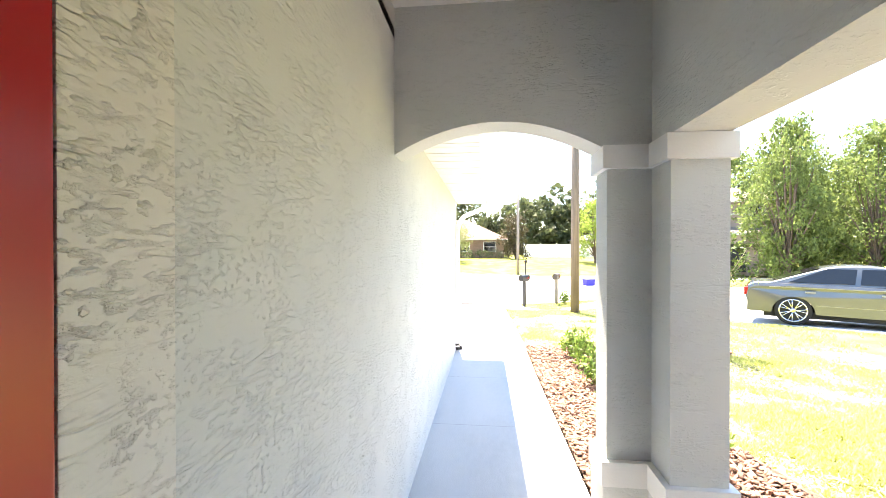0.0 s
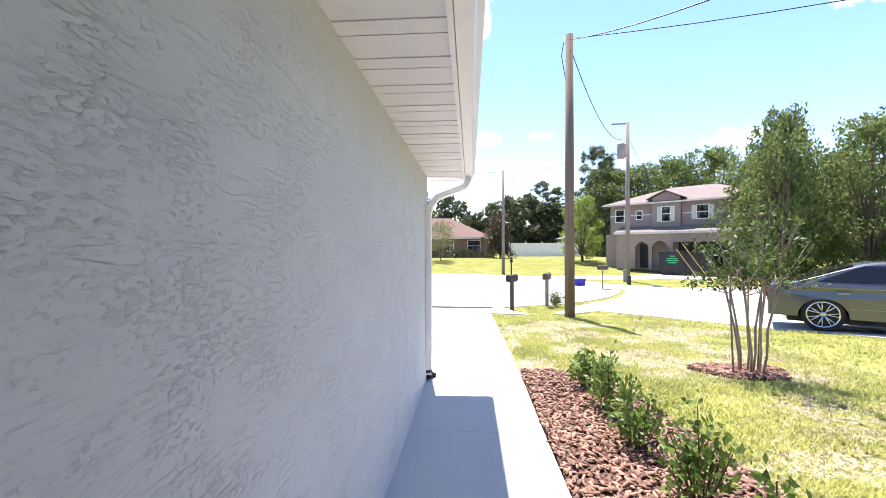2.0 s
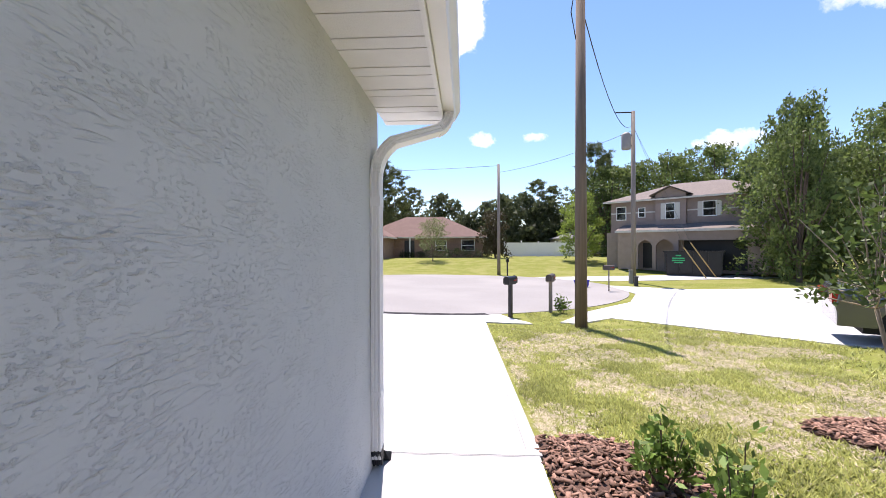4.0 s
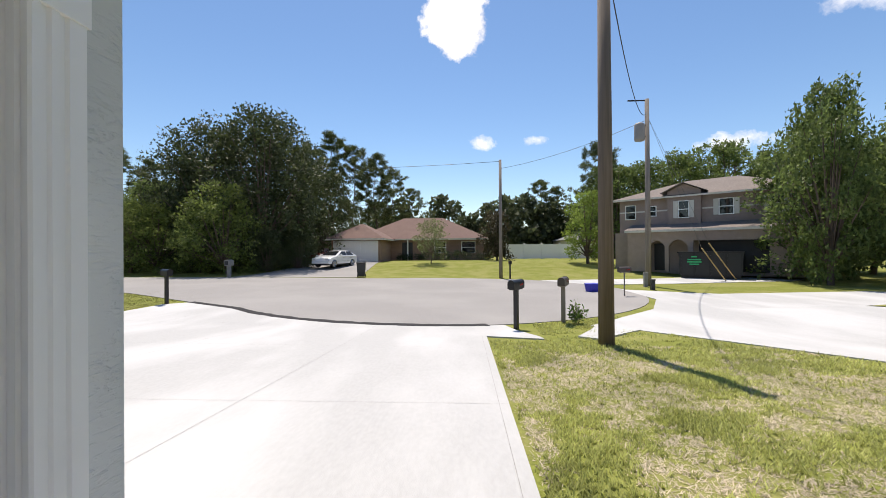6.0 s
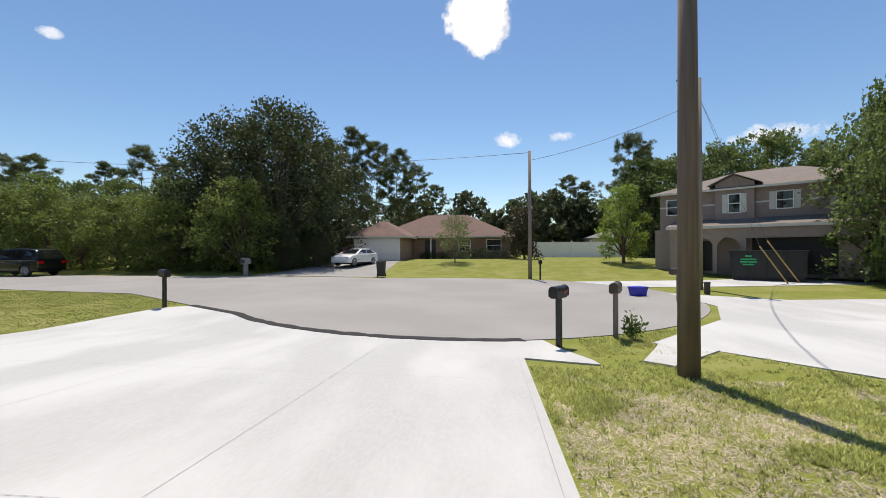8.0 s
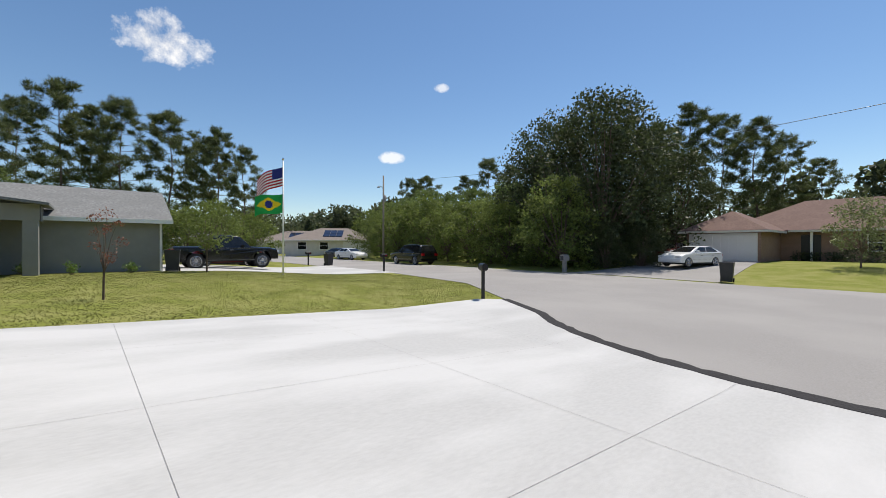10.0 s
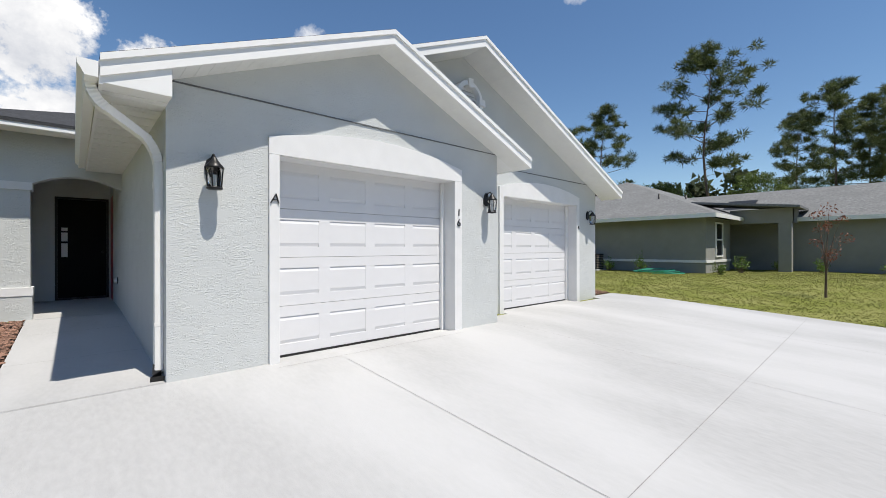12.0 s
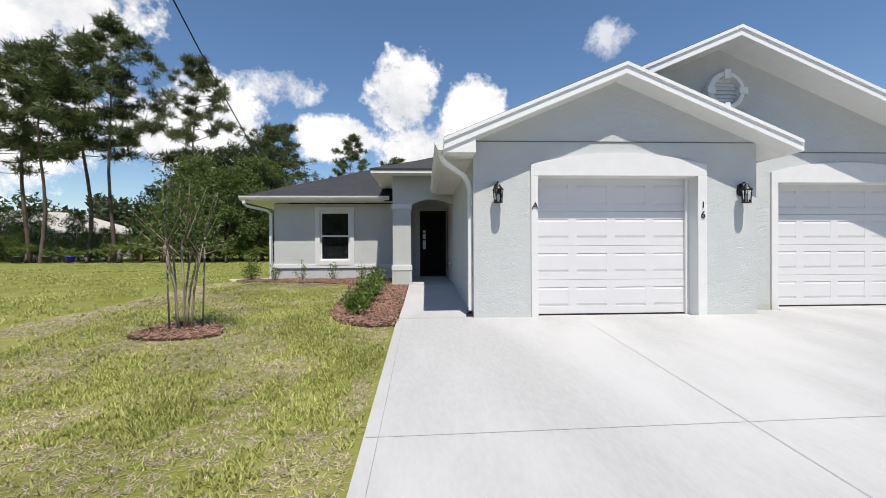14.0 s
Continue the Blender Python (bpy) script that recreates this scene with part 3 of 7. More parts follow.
def rake(name, ridge_x, peak, y, half_l, half_r, slope, wall_y):
    """White rake boards and the slatted soffit behind them."""
    r = thing(name, "white aluminium rake boards with vented soffit panels", "fascia", (0, 0, 0), kind="structure")
    for half, s in ((half_l, 1), (half_r, -1)):
        xe, ze = ridge_x + s * half, peak - slope * half
        for nm, d0, d1, yy in (("rake_board", 0.0, 0.155, y), ("drip_edge", -0.005, 0.045, y + 0.02)):
            bm = BM()
            prism(bm, [(ridge_x, peak - d0), (xe, ze - d0), (xe, ze - d1), (ridge_x, peak - d1)], "y", yy - 0.02, yy)
            part(nm, bm, M_WHITE, r)
        n = max(4, int(half / 0.105))
        for i in range(n):
            a, b = half * i / n, half * (i + 1) / n - 0.0022
            bm = BM()
            za, zb = peak - slope * a - 0.155, peak - slope * b - 0.155
            prism(bm, [(ridge_x + s * a, za), (ridge_x + s * b, zb), (ridge_x + s * b, zb + 0.012), (ridge_x + s * a, za + 0.012)], "y", wall_y, y - 0.021)
            part("soffit_panel", bm, M_SOFFIT, r)
    return r


rake("trim_rake", -2.155, 3.685, 0.34, 2.60, 2.60, SLOPE, 0.004)
rake("trim_rake_second", -4.19, 4.485, -0.10, 4.0, 4.69, 0.427, B_Y + 0.004)

# underside of the garage roof's overhang beside the second front
bm = BM()
xa, xb = -4.22, -4.755
za, zb = 3.70 + SLOPE * (xa + 2.155) - 0.15, 3.70 + SLOPE * (xb + 2.155) - 0.15
prism(bm, [(xa, za), (xb, zb), (xb, zb - 0.012), (xa, za - 0.012)], "y", B_Y + 0.004, 0.002)
prism(bm, [(xb, zb - 0.02), (xb, zb + 0.13), (xb - 0.018, zb + 0.13), (xb - 0.018, zb - 0.02)], "y", B_Y + 0.004, 0.335)
part("trim_overhang", bm, M_WHITE, None, "white soffit under the garage roof's overhang", "soffit", kind="structure")

# boxed eave along the walk: soffit panels, fascia, gutter
eave = thing("trim_eave", "white vented soffit panels and fascia along the side eave", "soffit", (0, 0, 0), kind="structure")
y = 0.315
while y > -4.15:
    bm = BM()
    for i in range(3):
        ya = y - i * 0.1
        box(bm, 0.0, 0.43, ya - 0.0965, ya, 2.398 + (0.0 if i != 1 else 0.004), 2.412)
    part("soffit_panel", bm, M_SOFFIT, eave)
    y -= 0.305
bm = BM()
box(bm, 0.43, 0.452, -4.2, 0.318, 2.385, 2.56)
part("fascia_board", bm, M_WHITE, eave)
bm = BM()
prism(bm, [(0.0, 2.40), (0.43, 2.40), (0.43, 2.56), (0.0, 2.74)], "y", 0.30, 0.318)
part("eave_end", bm, M_WHITE, eave)

GUTTER = [(0.0, 0.0), (0.075, 0.0), (0.085, 0.035), (0.115, 0.07), (0.12, 0.115), (0.108, 0.115), (0.103, 0.076), (0.074, 0.04), (0.066, 0.008), (0.008, 0.008), (0.008, 0.11), (0.0, 0.11)]
gut = thing("gutter", "white aluminium gutter with a bent downspout at the corner", "gutter", (0, 0, 0))
bm = BM()
prism(bm, [(0.455 + a, 2.425 + b) for a, b in GUTTER], "y", -4.2, 0.335)
prism(bm, [(0.455, 2.425), (0.53, 2.425), (0.57, 2.5), (0.575, 2.54), (0.455, 2.54)], "y", 0.335, 0.34)
part("trough", bm, M_WHITE, gut)
prof = [(-0.038, -0.027), (-0.02, -0.027), (-0.014, -0.022), (0.014, -0.022), (0.02, -0.027), (0.038, -0.027), (0.038, 0.027), (-0.038, 0.027)]
bm = BM()
spout = [(-0.031, -0.048), (-0.018, -0.048), (-0.015, -0.042), (-0.009, -0.042), (-0.006, -0.048), (0.006, -0.048), (0.009, -0.042), (0.015, -0.042), (0.018, -0.048), (0.027, -0.048), (0.031, -0.044), (0.031, -0.03), (0.026, -0.026), (0.026, -0.018), (0.031, -0.014), (0.031, 0.0), (0.026, 0.004), (0.026, 0.012), (0.031, 0.016), (0.031, 0.047), (0.027, 0.051), (-0.031, 0.051)]
pipe(bm, [(0.034, -0.196, 1.95), (0.034, -0.196, 0.30), (0.034, -0.196, 0.10)], 0.04, profile=spout)
part("downspout", bm, M_WHITE, gut, "white ribbed downspout")
bm = BM()
pipe(bm, [(0.12, -0.155, 2.14), (0.44, 0.10, 2.30)], 0.04, profile=[(a, b) for a, b in spout])
part("offset_pipe", bm, M_WHITE, gut)
for knee in ([(0.034, -0.20, 1.93), (0.037, -0.198, 1.99), (0.062, -0.184, 2.08), (0.14, -0.139, 2.15)], [(0.42, 0.085, 2.29), (0.465, 0.12, 2.32), (0.495, 0.14, 2.37), (0.50, 0.14, 2.45)]):
    bm = BM()
    ends = [Vector(p) for p in knee]
    run = [(1 - f) ** 3 * ends[0] + 3 * f * (1 - f) ** 2 * ends[1] + 3 * f * f * (1 - f) * ends[2] + f ** 3 * ends[3] for f in [i / 16 for i in range(17)]]
    pipe(bm, run, 0.04, profile=[(a * 1.04, b * 1.04) for a, b in spout], swell=0.07)
    part("elbow", bm, M_WHITE, gut, "white corrugated elbow")
bm = BM()
pipe(bm, [(0.034, -0.20, 0.16), (0.036, -0.19, 0.09), (0.05, -0.09, 0.045)], 0.04, profile=[(a * 1.08, b * 1.08) for a, b in spout])
part("shoe", bm, M_BLACK, gut, "black drain boot")
for z, hgt in ((1.72, 0.06), (0.5, 0.03)):
    bm = BM()
    box(bm, 0.001, 0.068, -0.248, -0.142, z, z + hgt, 0.002)
    part("strap", bm, M_WHITE, gut)

# porch roof edge and wing roof
bm = BM()
box(bm, 0.2, 2.0, -3.85, -3.83, 2.86, 2.965)
box(bm, 1.98, 2.0, -6.0, -3.85, 2.86, 2.965)
part("trim_porch_fascia", bm, M_WHITE, None, "white fascia round the porch roof", "fascia", kind="structure")
bm = BM()
box(bm, 0.2, 1.98, -4.2, -3.85, 2.855, 2.87)
box(bm, 1.52, 1.98, -6.4, -4.2, 2.855, 2.87)
part("trim_porch_soffit", bm, M_SOFFIT, None, "white soffit under the porch roof", "soffit", kind="structure")
bm = BM()
roof_sheet(bm, [(2.02, -3.82, 2.97), (-0.2, -3.82, 2.97), (-0.2, -6.04, 3.81)])
roof_sheet(bm, [(2.02, -3.82, 2.97), (-0.2, -6.04, 3.81), (-0.2, -8.2, 3.81), (2.02, -8.2, 2.97)])
part("roof_porch", bm, M_SHINGLE_DARK, None, "dark grey shingle porch roof", "roof", kind="structure")
bm = BM()
EZ = 2.60
roof_sheet(bm, [(6.0, -6.1, EZ), (-0.5, -6.1, EZ), (-0.5, -12.0, EZ + 5.9 * SLOPE), (0.1, -12.0, EZ + 5.9 * SLOPE)])
roof_sheet(bm, [(6.0, -6.1, EZ), (0.1, -12.0, EZ + 5.9 * SLOPE), (6.0, -18.4, EZ)])
roof_sheet(bm, [(0.1, -12.0, EZ + 5.9 * SLOPE), (-9.0, -12.0, EZ + 5.9 * SLOPE), (-9.0, -18.4, EZ), (6.0, -18.4, EZ)])
part("roof_wing", bm, M_SHINGLE_DARK, None, "dark grey shingle hip roof of the wing", "roof", kind="structure")
bm = BM()
box(bm, 1.9, 6.02, -6.1, -6.08, 2.44, 2.585)
box(bm, 6.0, 6.02, -18.4, -6.1, 2.44, 2.585)
part("trim_wing_fascia", bm, M_WHITE, None, "white fascia of the wing's eave", "fascia", kind="structure")
bm = BM()
box(bm, 1.53, 6.0, -6.5, -6.1, 2.43, 2.445)
box(bm, 5.22, 6.0, -18.0, -6.5, 2.43, 2.445)
part("trim_wing_soffit", bm, M_SOFFIT, None, "white soffit of the wing's eave", "soffit", kind="structure")
gut2 = thing("gutter", "white gutter with downspout at the wing's corner", "gutter", (0, 0, 0))
bm = BM()
prism(bm, [(-6.08 + a, 2.465 + b) for a, b in GUTTER], "x", 1.75, 6.03)
part("trough", bm, M_WHITE, gut2)
bm = BM()
pipe(bm, [(5.9, -6.03, 2.47), (5.9, -6.03, 2.38), (5.85, -6.1, 2.30), (5.4, -6.4, 2.2), (5.3, -6.46, 2.1), (5.3, -6.46, 0.25), (5.3, -6.46, 0.2)], 0.04, profile=prof)
part("downspout", bm, M_WHITE, gut2)
bm = BM()
pipe(bm, [(5.3, -6.46, 0.2), (5.36, -6.42, 0.16), (6.4, -6.2, 0.14)], 0.04, profile=prof)
part("shoe", bm, M_WHITE, gut2)


# ---- garage doors and their surrounds ----
def garage_door(name, x0, x1, y, label):
    d = thing(name, label, "garage door", (0, 0, 0), kind="structure")
    n, zt, zb = 4, 2.14, 0.035
    h = (zt - zb) / n
    w = x1 - x0
    for i in range(n):
        z0 = zb + i * h
        za, zb2 = z0 + 0.002, z0 + h - 0.002
        p0, p1 = z0 + h * 0.22, z0 + h * 0.78
        cols = [(x0 + w * (c + 0.11) / 4, x0 + w * (c + 0.89) / 4) for c in range(4)]
        sec = BM()
        box(sec, x0, x1, y - 0.045, y - 0.011, za, zb2)
        box(sec, x0, x1, y - 0.011, y, za, p0)
        box(sec, x0, x1, y - 0.011, y, p1, zb2)
        edges = [x0] + [v for c in cols for v in c] + [x1]
        for xa, xb in zip(edges[::2], edges[1::2]):
            box(sec, xa, xb, y - 0.011, y, p0, p1)
        s = part("door_section", sec, M_GARAGE, d)
        for xa, xb in cols:
            bm = BM()
            levels = ((p0 + 0.002, y - 0.0106), (p0 + 0.042, y - 0.0008), (p1 - 0.042, y - 0.0008), (p1 - 0.002, y - 0.0106))
            rows = [(bm.verts.new((xa + 0.001, yy, zz)), bm.verts.new((xb - 0.001, yy, zz))) for zz, yy in levels]
            for (va, vb), (vc, vd) in zip(rows, rows[1:]):
                bm.faces.new((va, vb, vd, vc))
            part("raised_panel", bm, M_GARAGE, s)
    bm = BM()
    box(bm, x0, x1, y - 0.04, y + 0.008, -0.02, 0.036)
    part("bottom_seal", bm, M_BLACK, d, "black rubber seal")
    return d


garage_door("door_1", -3.40, -0.955, -0.235, "white raised-panel sectional garage door, closed")
garage_door("door_2", -7.695, -5.185, B_Y - 0.235, "white raised-panel sectional garage door of the second unit, closed")


def surround(name, xo0, xo1, xi0, xi1, y):
    s = thing(name, "white stucco surround with an arched head round the garage door", "trim", (0, 0, 0), kind="structure")
    for a, b in ((xo0, xi0), (xi1, xo1)):
        bm = BM()
        box(bm, a, b, y - 0.232, y + 0.03, -0.05, 2.128, 0.005)
        part("jamb", bm, M_TRIM, s)
    bm = BM()
    prism(bm, [(xo0, 2.13), (xo1, 2.13)] + arch_pts(xo0, xo1, 2.297, 2.47)[::-1], "y", y, y + 0.03)
    box(bm, xi0 + 0.002, xi1 - 0.002, y - 0.232, y - 0.001, 2.122, 2.14)
    part("head", bm, M_TRIM, s)
    for a, b in ((xi0, xi0 + 0.055), (xi1 - 0.055, xi1)):
        bm = BM()
        box(bm, a + 0.002, b - 0.002, y - 0.225, y - 0.19, 0.0, 2.12)
        part("stop_strip", bm, M_WHITE, s)
    return s


surround("trim_surround", -3.535, -0.855, -3.397, -0.958, 0.0)
surround("trim_surround_second", -7.81, -5.075, -7.69, -5.19, B_Y)
bm = BM()
box(bm, -3.40, -0.955, -0.23, 0.16, -0.1, 0.012, 0.004)
part("threshold", bm, M_CONCRETE, None, "pale concrete sill under the garage door", "sill", kind="structure")
bm = BM()
box(bm, -7.69, -5.19, B_Y - 0.23, B_Y + 0.16, -0.1, 0.012, 0.004)
part("threshold_second", bm, M_CONCRETE, None, "pale concrete sill under the second garage door", "sill", kind="structure")

# ---- doors of the porch ----
d3 = thing("door_3", "dark front door, closed, with a narrow column of pale lites", "door", (0, 0, 0), kind="structure")
bm = BM()
box(bm, 0.07, 0.83, -7.20, -7.155, 0.19, 2.2, 0.003)
leaf = part("leaf", bm, M_DOOR, d3)
# lites are thin opaque white plates on the leaf
for z0, z1 in ((1.02, 1.30), (1.34, 1.52), (1.55, 1.62)):
    bm = BM()
    box(bm, 0.68, 0.775, -7.155, -7.150, z0, z1)
    part("lite", bm, M_TRIM, leaf, "pale opaque lite")
bm = BM()
for a, b in ((0.03, 0.07), (0.83, 0.87)):
    box(bm, a, b, -7.22, -7.09, 0.15, 2.24)
box(bm, 0.07, 0.83, -7.22, -7.09, 2.2, 2.24)
box(bm, 0.03, 0.87, -7.22, -7.09, 0.13, 0.19)
part("door_frame", bm, M_BLACK, d3)
bm = BM()
lathe(bm, [(0.012, 0), (0.012, 0.04), (0.027, 0.045), (0.028, 0.07), (0.01, 0.08)], 14)
k = part("knob", bm, M_BLACK_METAL, leaf)
k.matrix_basis = pose(0.13, -7.155, 1.12, -90, 0, 0)
d4 = thing("door_4", "glossy red side door set back in the stucco wall, closed", "door", (0, 0, 0), kind="structure")
bm = BM()
box(bm, -0.05, 0.006, -6.975, -6.2515, 0.14, 2.25, 0.002)
part("leaf", bm, M_RED, d4)


# ---- lanterns, house numbers, gable vent, outlet ----
def lantern(at):
    L = thing("wall_lantern", "black metal coach lantern with clear glass on the stucco", "wall lamp", at, group="lanterns by the garage doors")
    bm = BM()
    prism(bm, [(-0.045, -0.02), (-0.055, 0.05), (-0.035, 0.12), (0, 0.15), (0.035, 0.12), (0.055, 0.05), (0.045, -0.02), (0, -0.05)], "y", 0.0, 0.022)
    part("backplate", bm, M_BLACK_METAL, L)
    bm = BM()
    pipe(bm, [(0, 0.02, 0.10), (0, 0.05, 0.145), (0, 0.095, 0.155), (0, 0.13, 0.12)], 0.011)
    part("arm", bm, M_BLACK_METAL, L)
    c = (0, 0.13, 0)
    bm = BM()
    lathe(bm, [(0.012, 0.135), (0.02, 0.12), (0.03, 0.10), (0.05, 0.075), (0.082, 0.04), (0.082, 0.03)], 8, c)
    part("roof", bm, M_BLACK_METAL, L)
    bm = BM()
    for i in range(6):
        a = math.pi / 3 * i
        tube(bm, (c[0] + 0.07 * math.cos(a), c[1] + 0.07 * math.sin(a), 0.03), (c[0] + 0.056 * math.cos(a), c[1] + 0.056 * math.sin(a), -0.14), 0.006, n=6)
    part("cage", bm, M_BLACK_METAL, L)
    bm = BM()
    lathe(bm, [(0.066, -0.14), (0.07, -0.15), (0.06, -0.16), (0.02, -0.165)], 12, c)
    part("base", bm, M_BLACK_METAL, L)
    bm = BM()
    lathe(bm, [(0.050, -0.138), (0.062, 0.028)], 6, c)
    part("glass", bm, M_LAMP_GLASS, L).visible_shadow = False
    bm = BM()
    tube(bm, (c[0], c[1], -0.14), (c[0], c[1], -0.03), 0.013, n=8)
    part("candle_sleeve", bm, M_WHITE, L)
    return L


first = lantern((-0.345, 0.0, 1.87))
copy_thing(first, pose(-4.07, 0.0, 1.87))
copy_thing(first, pose(-8.2, B_Y, 1.88))


def character(txt, x, y, z, size, label):
    cu = bpy.data.curves.new("house_number", "FONT")
    cu.offset, cu.shear = -0.0018, 0.14 if txt.isalpha() else 0.04
    cu.body, cu.size, cu.extrude, cu.align_x = txt, size, 0.006, "CENTER"
    tmp = bpy.data.objects.new("tmp", cu)
    scene.collection.objects.link(tmp)
    me = bpy.data.meshes.new_from_object(tmp.evaluated_get(bpy.context.evaluated_depsgraph_get()))
    bpy.data.objects.remove(tmp)
    me.materials.clear()
    me.materials.append(M_BLACK)
    ob = new("house_number", me)
    ob.matrix_basis = pose(x, y, z, 90, 0, 180)
    return tagged(ob, label, "house number")


character("A", -0.905, 0.038, 1.635, 0.145, "black letter A on the white trim")
character("1", -3.468, 0.038, 1.64, 0.15, "black numeral 1 on the white trim")
character("6", -3.468, 0.038, 1.495, 0.15, "black numeral 6 on the white trim")
character("B", -7.75, B_Y + 0.038, 1.6, 0.11, "black letter B on the white trim")

vent = thing("gable_vent", "round white louvred gable vent with four keystones", "vent", (-4.245, B_Y + 0.004, 3.62))
bm = BM()
n = 36
ring = [[bm.verts.new((r * math.cos(2 * math.pi * i / n), yy, r * math.sin(2 * math.pi * i / n))) for i in range(n)] for r, yy in ((0.31, 0.0), (0.31, 0.10), (0.235, 0.12), (0.235, 0.0))]
for a, b in zip(ring, ring[1:]):
    for i in range(n):
        bm.faces.new((a[i], a[(i + 1) % n], b[(i + 1) % n], b[i]))
part("ring", bm, M_WHITE, vent)
for i in range(4):
    bm = BM()
    prism(bm, [(-0.045, 0.20), (0.045, 0.20), (0.055, 0.335), (-0.055, 0.345)], "y", 0.0, 0.13)
    k = part("keystone", bm, M_WHITE, vent)
    k.matrix_basis = pose(0, 0, 0, 0, 90 * i, 0)
z = -0.19
while z < 0.19:
    hw = math.sqrt(0.218 ** 2 - z * z)
    bm = BM()
    prism(bm, [(0.04, z - 0.03), (0.046, z - 0.03), (0.012, z + 0.035), (0.006, z + 0.035)], "x", -hw, hw)
    part("louvre", bm, M_WHITE, vent)
    z += 0.062

out = thing("outdoor_outlet", "small round white outlet box low on the wall", "outlet", (0.0, -5.15, 0.62))
bm = BM()
lathe(bm, [(0.052, 0.0), (0.052, 0.035), (0.042, 0.05)], 18)
o = part("cover", bm, M_WHITE, out)
o.matrix_basis = pose(0, 0, 0, 0, 90, 0)
bm = BM()
lathe(bm, [(0.058, 0.0), (0.058, 0.014)], 18)
o = part("gasket", bm, M_BLACK, out)
o.matrix_basis = pose(0, 0, 0, 0, 90, 0)
# ---- plants ----
def leaf_mesh(centres, spread, per, size, rng, aspect=0.55, up=0.3, droop=0.0, plain=False):
    """Many small folded leaves scattered round the centres: vertices and faces."""
    c = np.repeat(np.asarray(centres, float), per, axis=0)
    n = len(c)
    d = rng.normal(size=(n, 3))
    d /= np.linalg.norm(d, axis=1)[:, None]
    sp = np.repeat(np.broadcast_to(np.asarray(spread, float), (len(centres),)), per)[:, None]
    pos = c + d * sp * rng.random((n, 1)) ** 0.4
    ax = rng.normal(size=(n, 3)) + np.array([0, 0, up - droop]) + 0.6 * d
    ax /= np.linalg.norm(ax, axis=1)[:, None]
    side = np.cross(ax, rng.normal(size=(n, 3)))
    side /= np.linalg.norm(side, axis=1)[:, None] + 1e-9
    s = size * (0.6 + 0.8 * rng.random((n, 1)))
    a = pos
    b = pos + ax * s * 0.5 + side * s * aspect * 0.5
    t = pos + ax * s
    e = pos + ax * s * 0.5 - side * s * aspect * 0.5
    if plain:                                       # three-cornered leaves for what stays far off
        return np.stack([b - ax * s * 0.35, t, e - ax * s * 0.35], 1).reshape(-1, 3), np.arange(3 * n).reshape(-1, 3)
    verts = np.stack([a, b, t, e], 1).reshape(-1, 3)
    faces = np.arange(4 * n).reshape(-1, 4)
    return verts, faces


def np_mesh(name, verts, faces, mat, parent=None, label="", category="", group="", kind=""):
    me = bpy.data.meshes.new(name)
    nv, nf, k = len(verts), len(faces), faces.shape[1]
    me.vertices.add(nv)
    me.vertices.foreach_set("co", np.asarray(verts, np.float32).ravel())
    me.loops.add(nf * k)
    me.loops.foreach_set("vertex_index", np.asarray(faces, np.int32).ravel())
    me.polygons.add(nf)
    me.polygons.foreach_set("loop_start", np.arange(0, nf * k, k, dtype=np.int32))
    me.update(calc_edges=True)
    me.materials.append(mat)
    ob = new(name, me)
    ob.parent = parent
    return tagged(ob, label, category, group, kind)


def broadleaf(name, label, h, w, seed, leaf, mat, count, low=0.25, bark=None, at=(0, 0, 0), category="tree", lobes=16, rough=0.28):
    """A broad-crowned tree: forked trunk, limbs to each lobe, lobes of leaf clumps with gaps between."""
    rng = np.random.default_rng(seed)
    t = thing(name, label, category, at)
    bm = BM()
    fork = h * max(low * 0.9, 0.12)
    lean = rng.normal(size=2) * 0.03 * h
    r0 = h * 0.018 + 0.02 if h > 5 else h * 0.011
    top = Vector((lean[0], lean[1], fork))
    tube(bm, (0, 0, -0.3), (lean[0] * 0.5, lean[1] * 0.5, fork * 0.5), r0 * 1.25, r0, 8, False)
    tube(bm, (lean[0] * 0.5, lean[1] * 0.5, fork * 0.5), top, r0, r0 * 0.85, 8, False)
    centres, spreads = [], []
    for i in range(lobes):
        f = (i + 0.5) / lobes
        z = h * (low + (1 - low) * f)
        prof = math.sin(math.pi * min(0.97, 0.18 + 0.80 * f)) ** 0.7
        a = i * 2.4 + rng.random() * 0.8
        rr = w * 0.5 * prof * (0.35 + 0.5 * rng.random())
        c = Vector((lean[0] + rr * math.cos(a), lean[1] + rr * math.sin(a), min(z, h * 0.93) - 0.04 * h * rng.random()))
        s = w * rough * (0.6 + 0.5 * rng.random())
        mid = top.lerp(c, 0.55) + Vector((0, 0, 0.06 * h * (rng.random() - 0.3)))
        tube(bm, top * (0.7 + 0.3 * rng.random()), mid, r0 * 0.5, r0 * 0.28, 5, False)
        tube(bm, mid, c, r0 * 0.28, r0 * 0.08, 5, False)
        m = 26
        d = rng.normal(size=(m, 3))
        d /= np.linalg.norm(d, axis=1)[:, None]
        d *= (0.55 + 0.45 * rng.random((m, 1))) * np.array([1.0, 1.0, 0.72])
        pts = np.array(c) + d * s
        centres += list(pts)
        spreads += [s * 0.30] * m
    part("trunk", bm, bark or M_BARK, t)
    centres = np.array(centres)
    centres[:, 2] = np.clip(centres[:, 2], h * low * 0.55, h)
    per = max(2, count // len(centres))
    v, f = leaf_mesh(centres, spreads, per, leaf, rng, aspect=0.7 if h > 6 else 0.55, plain=h > 6)
    np_mesh("crown", v, f, mat, t)
    return t


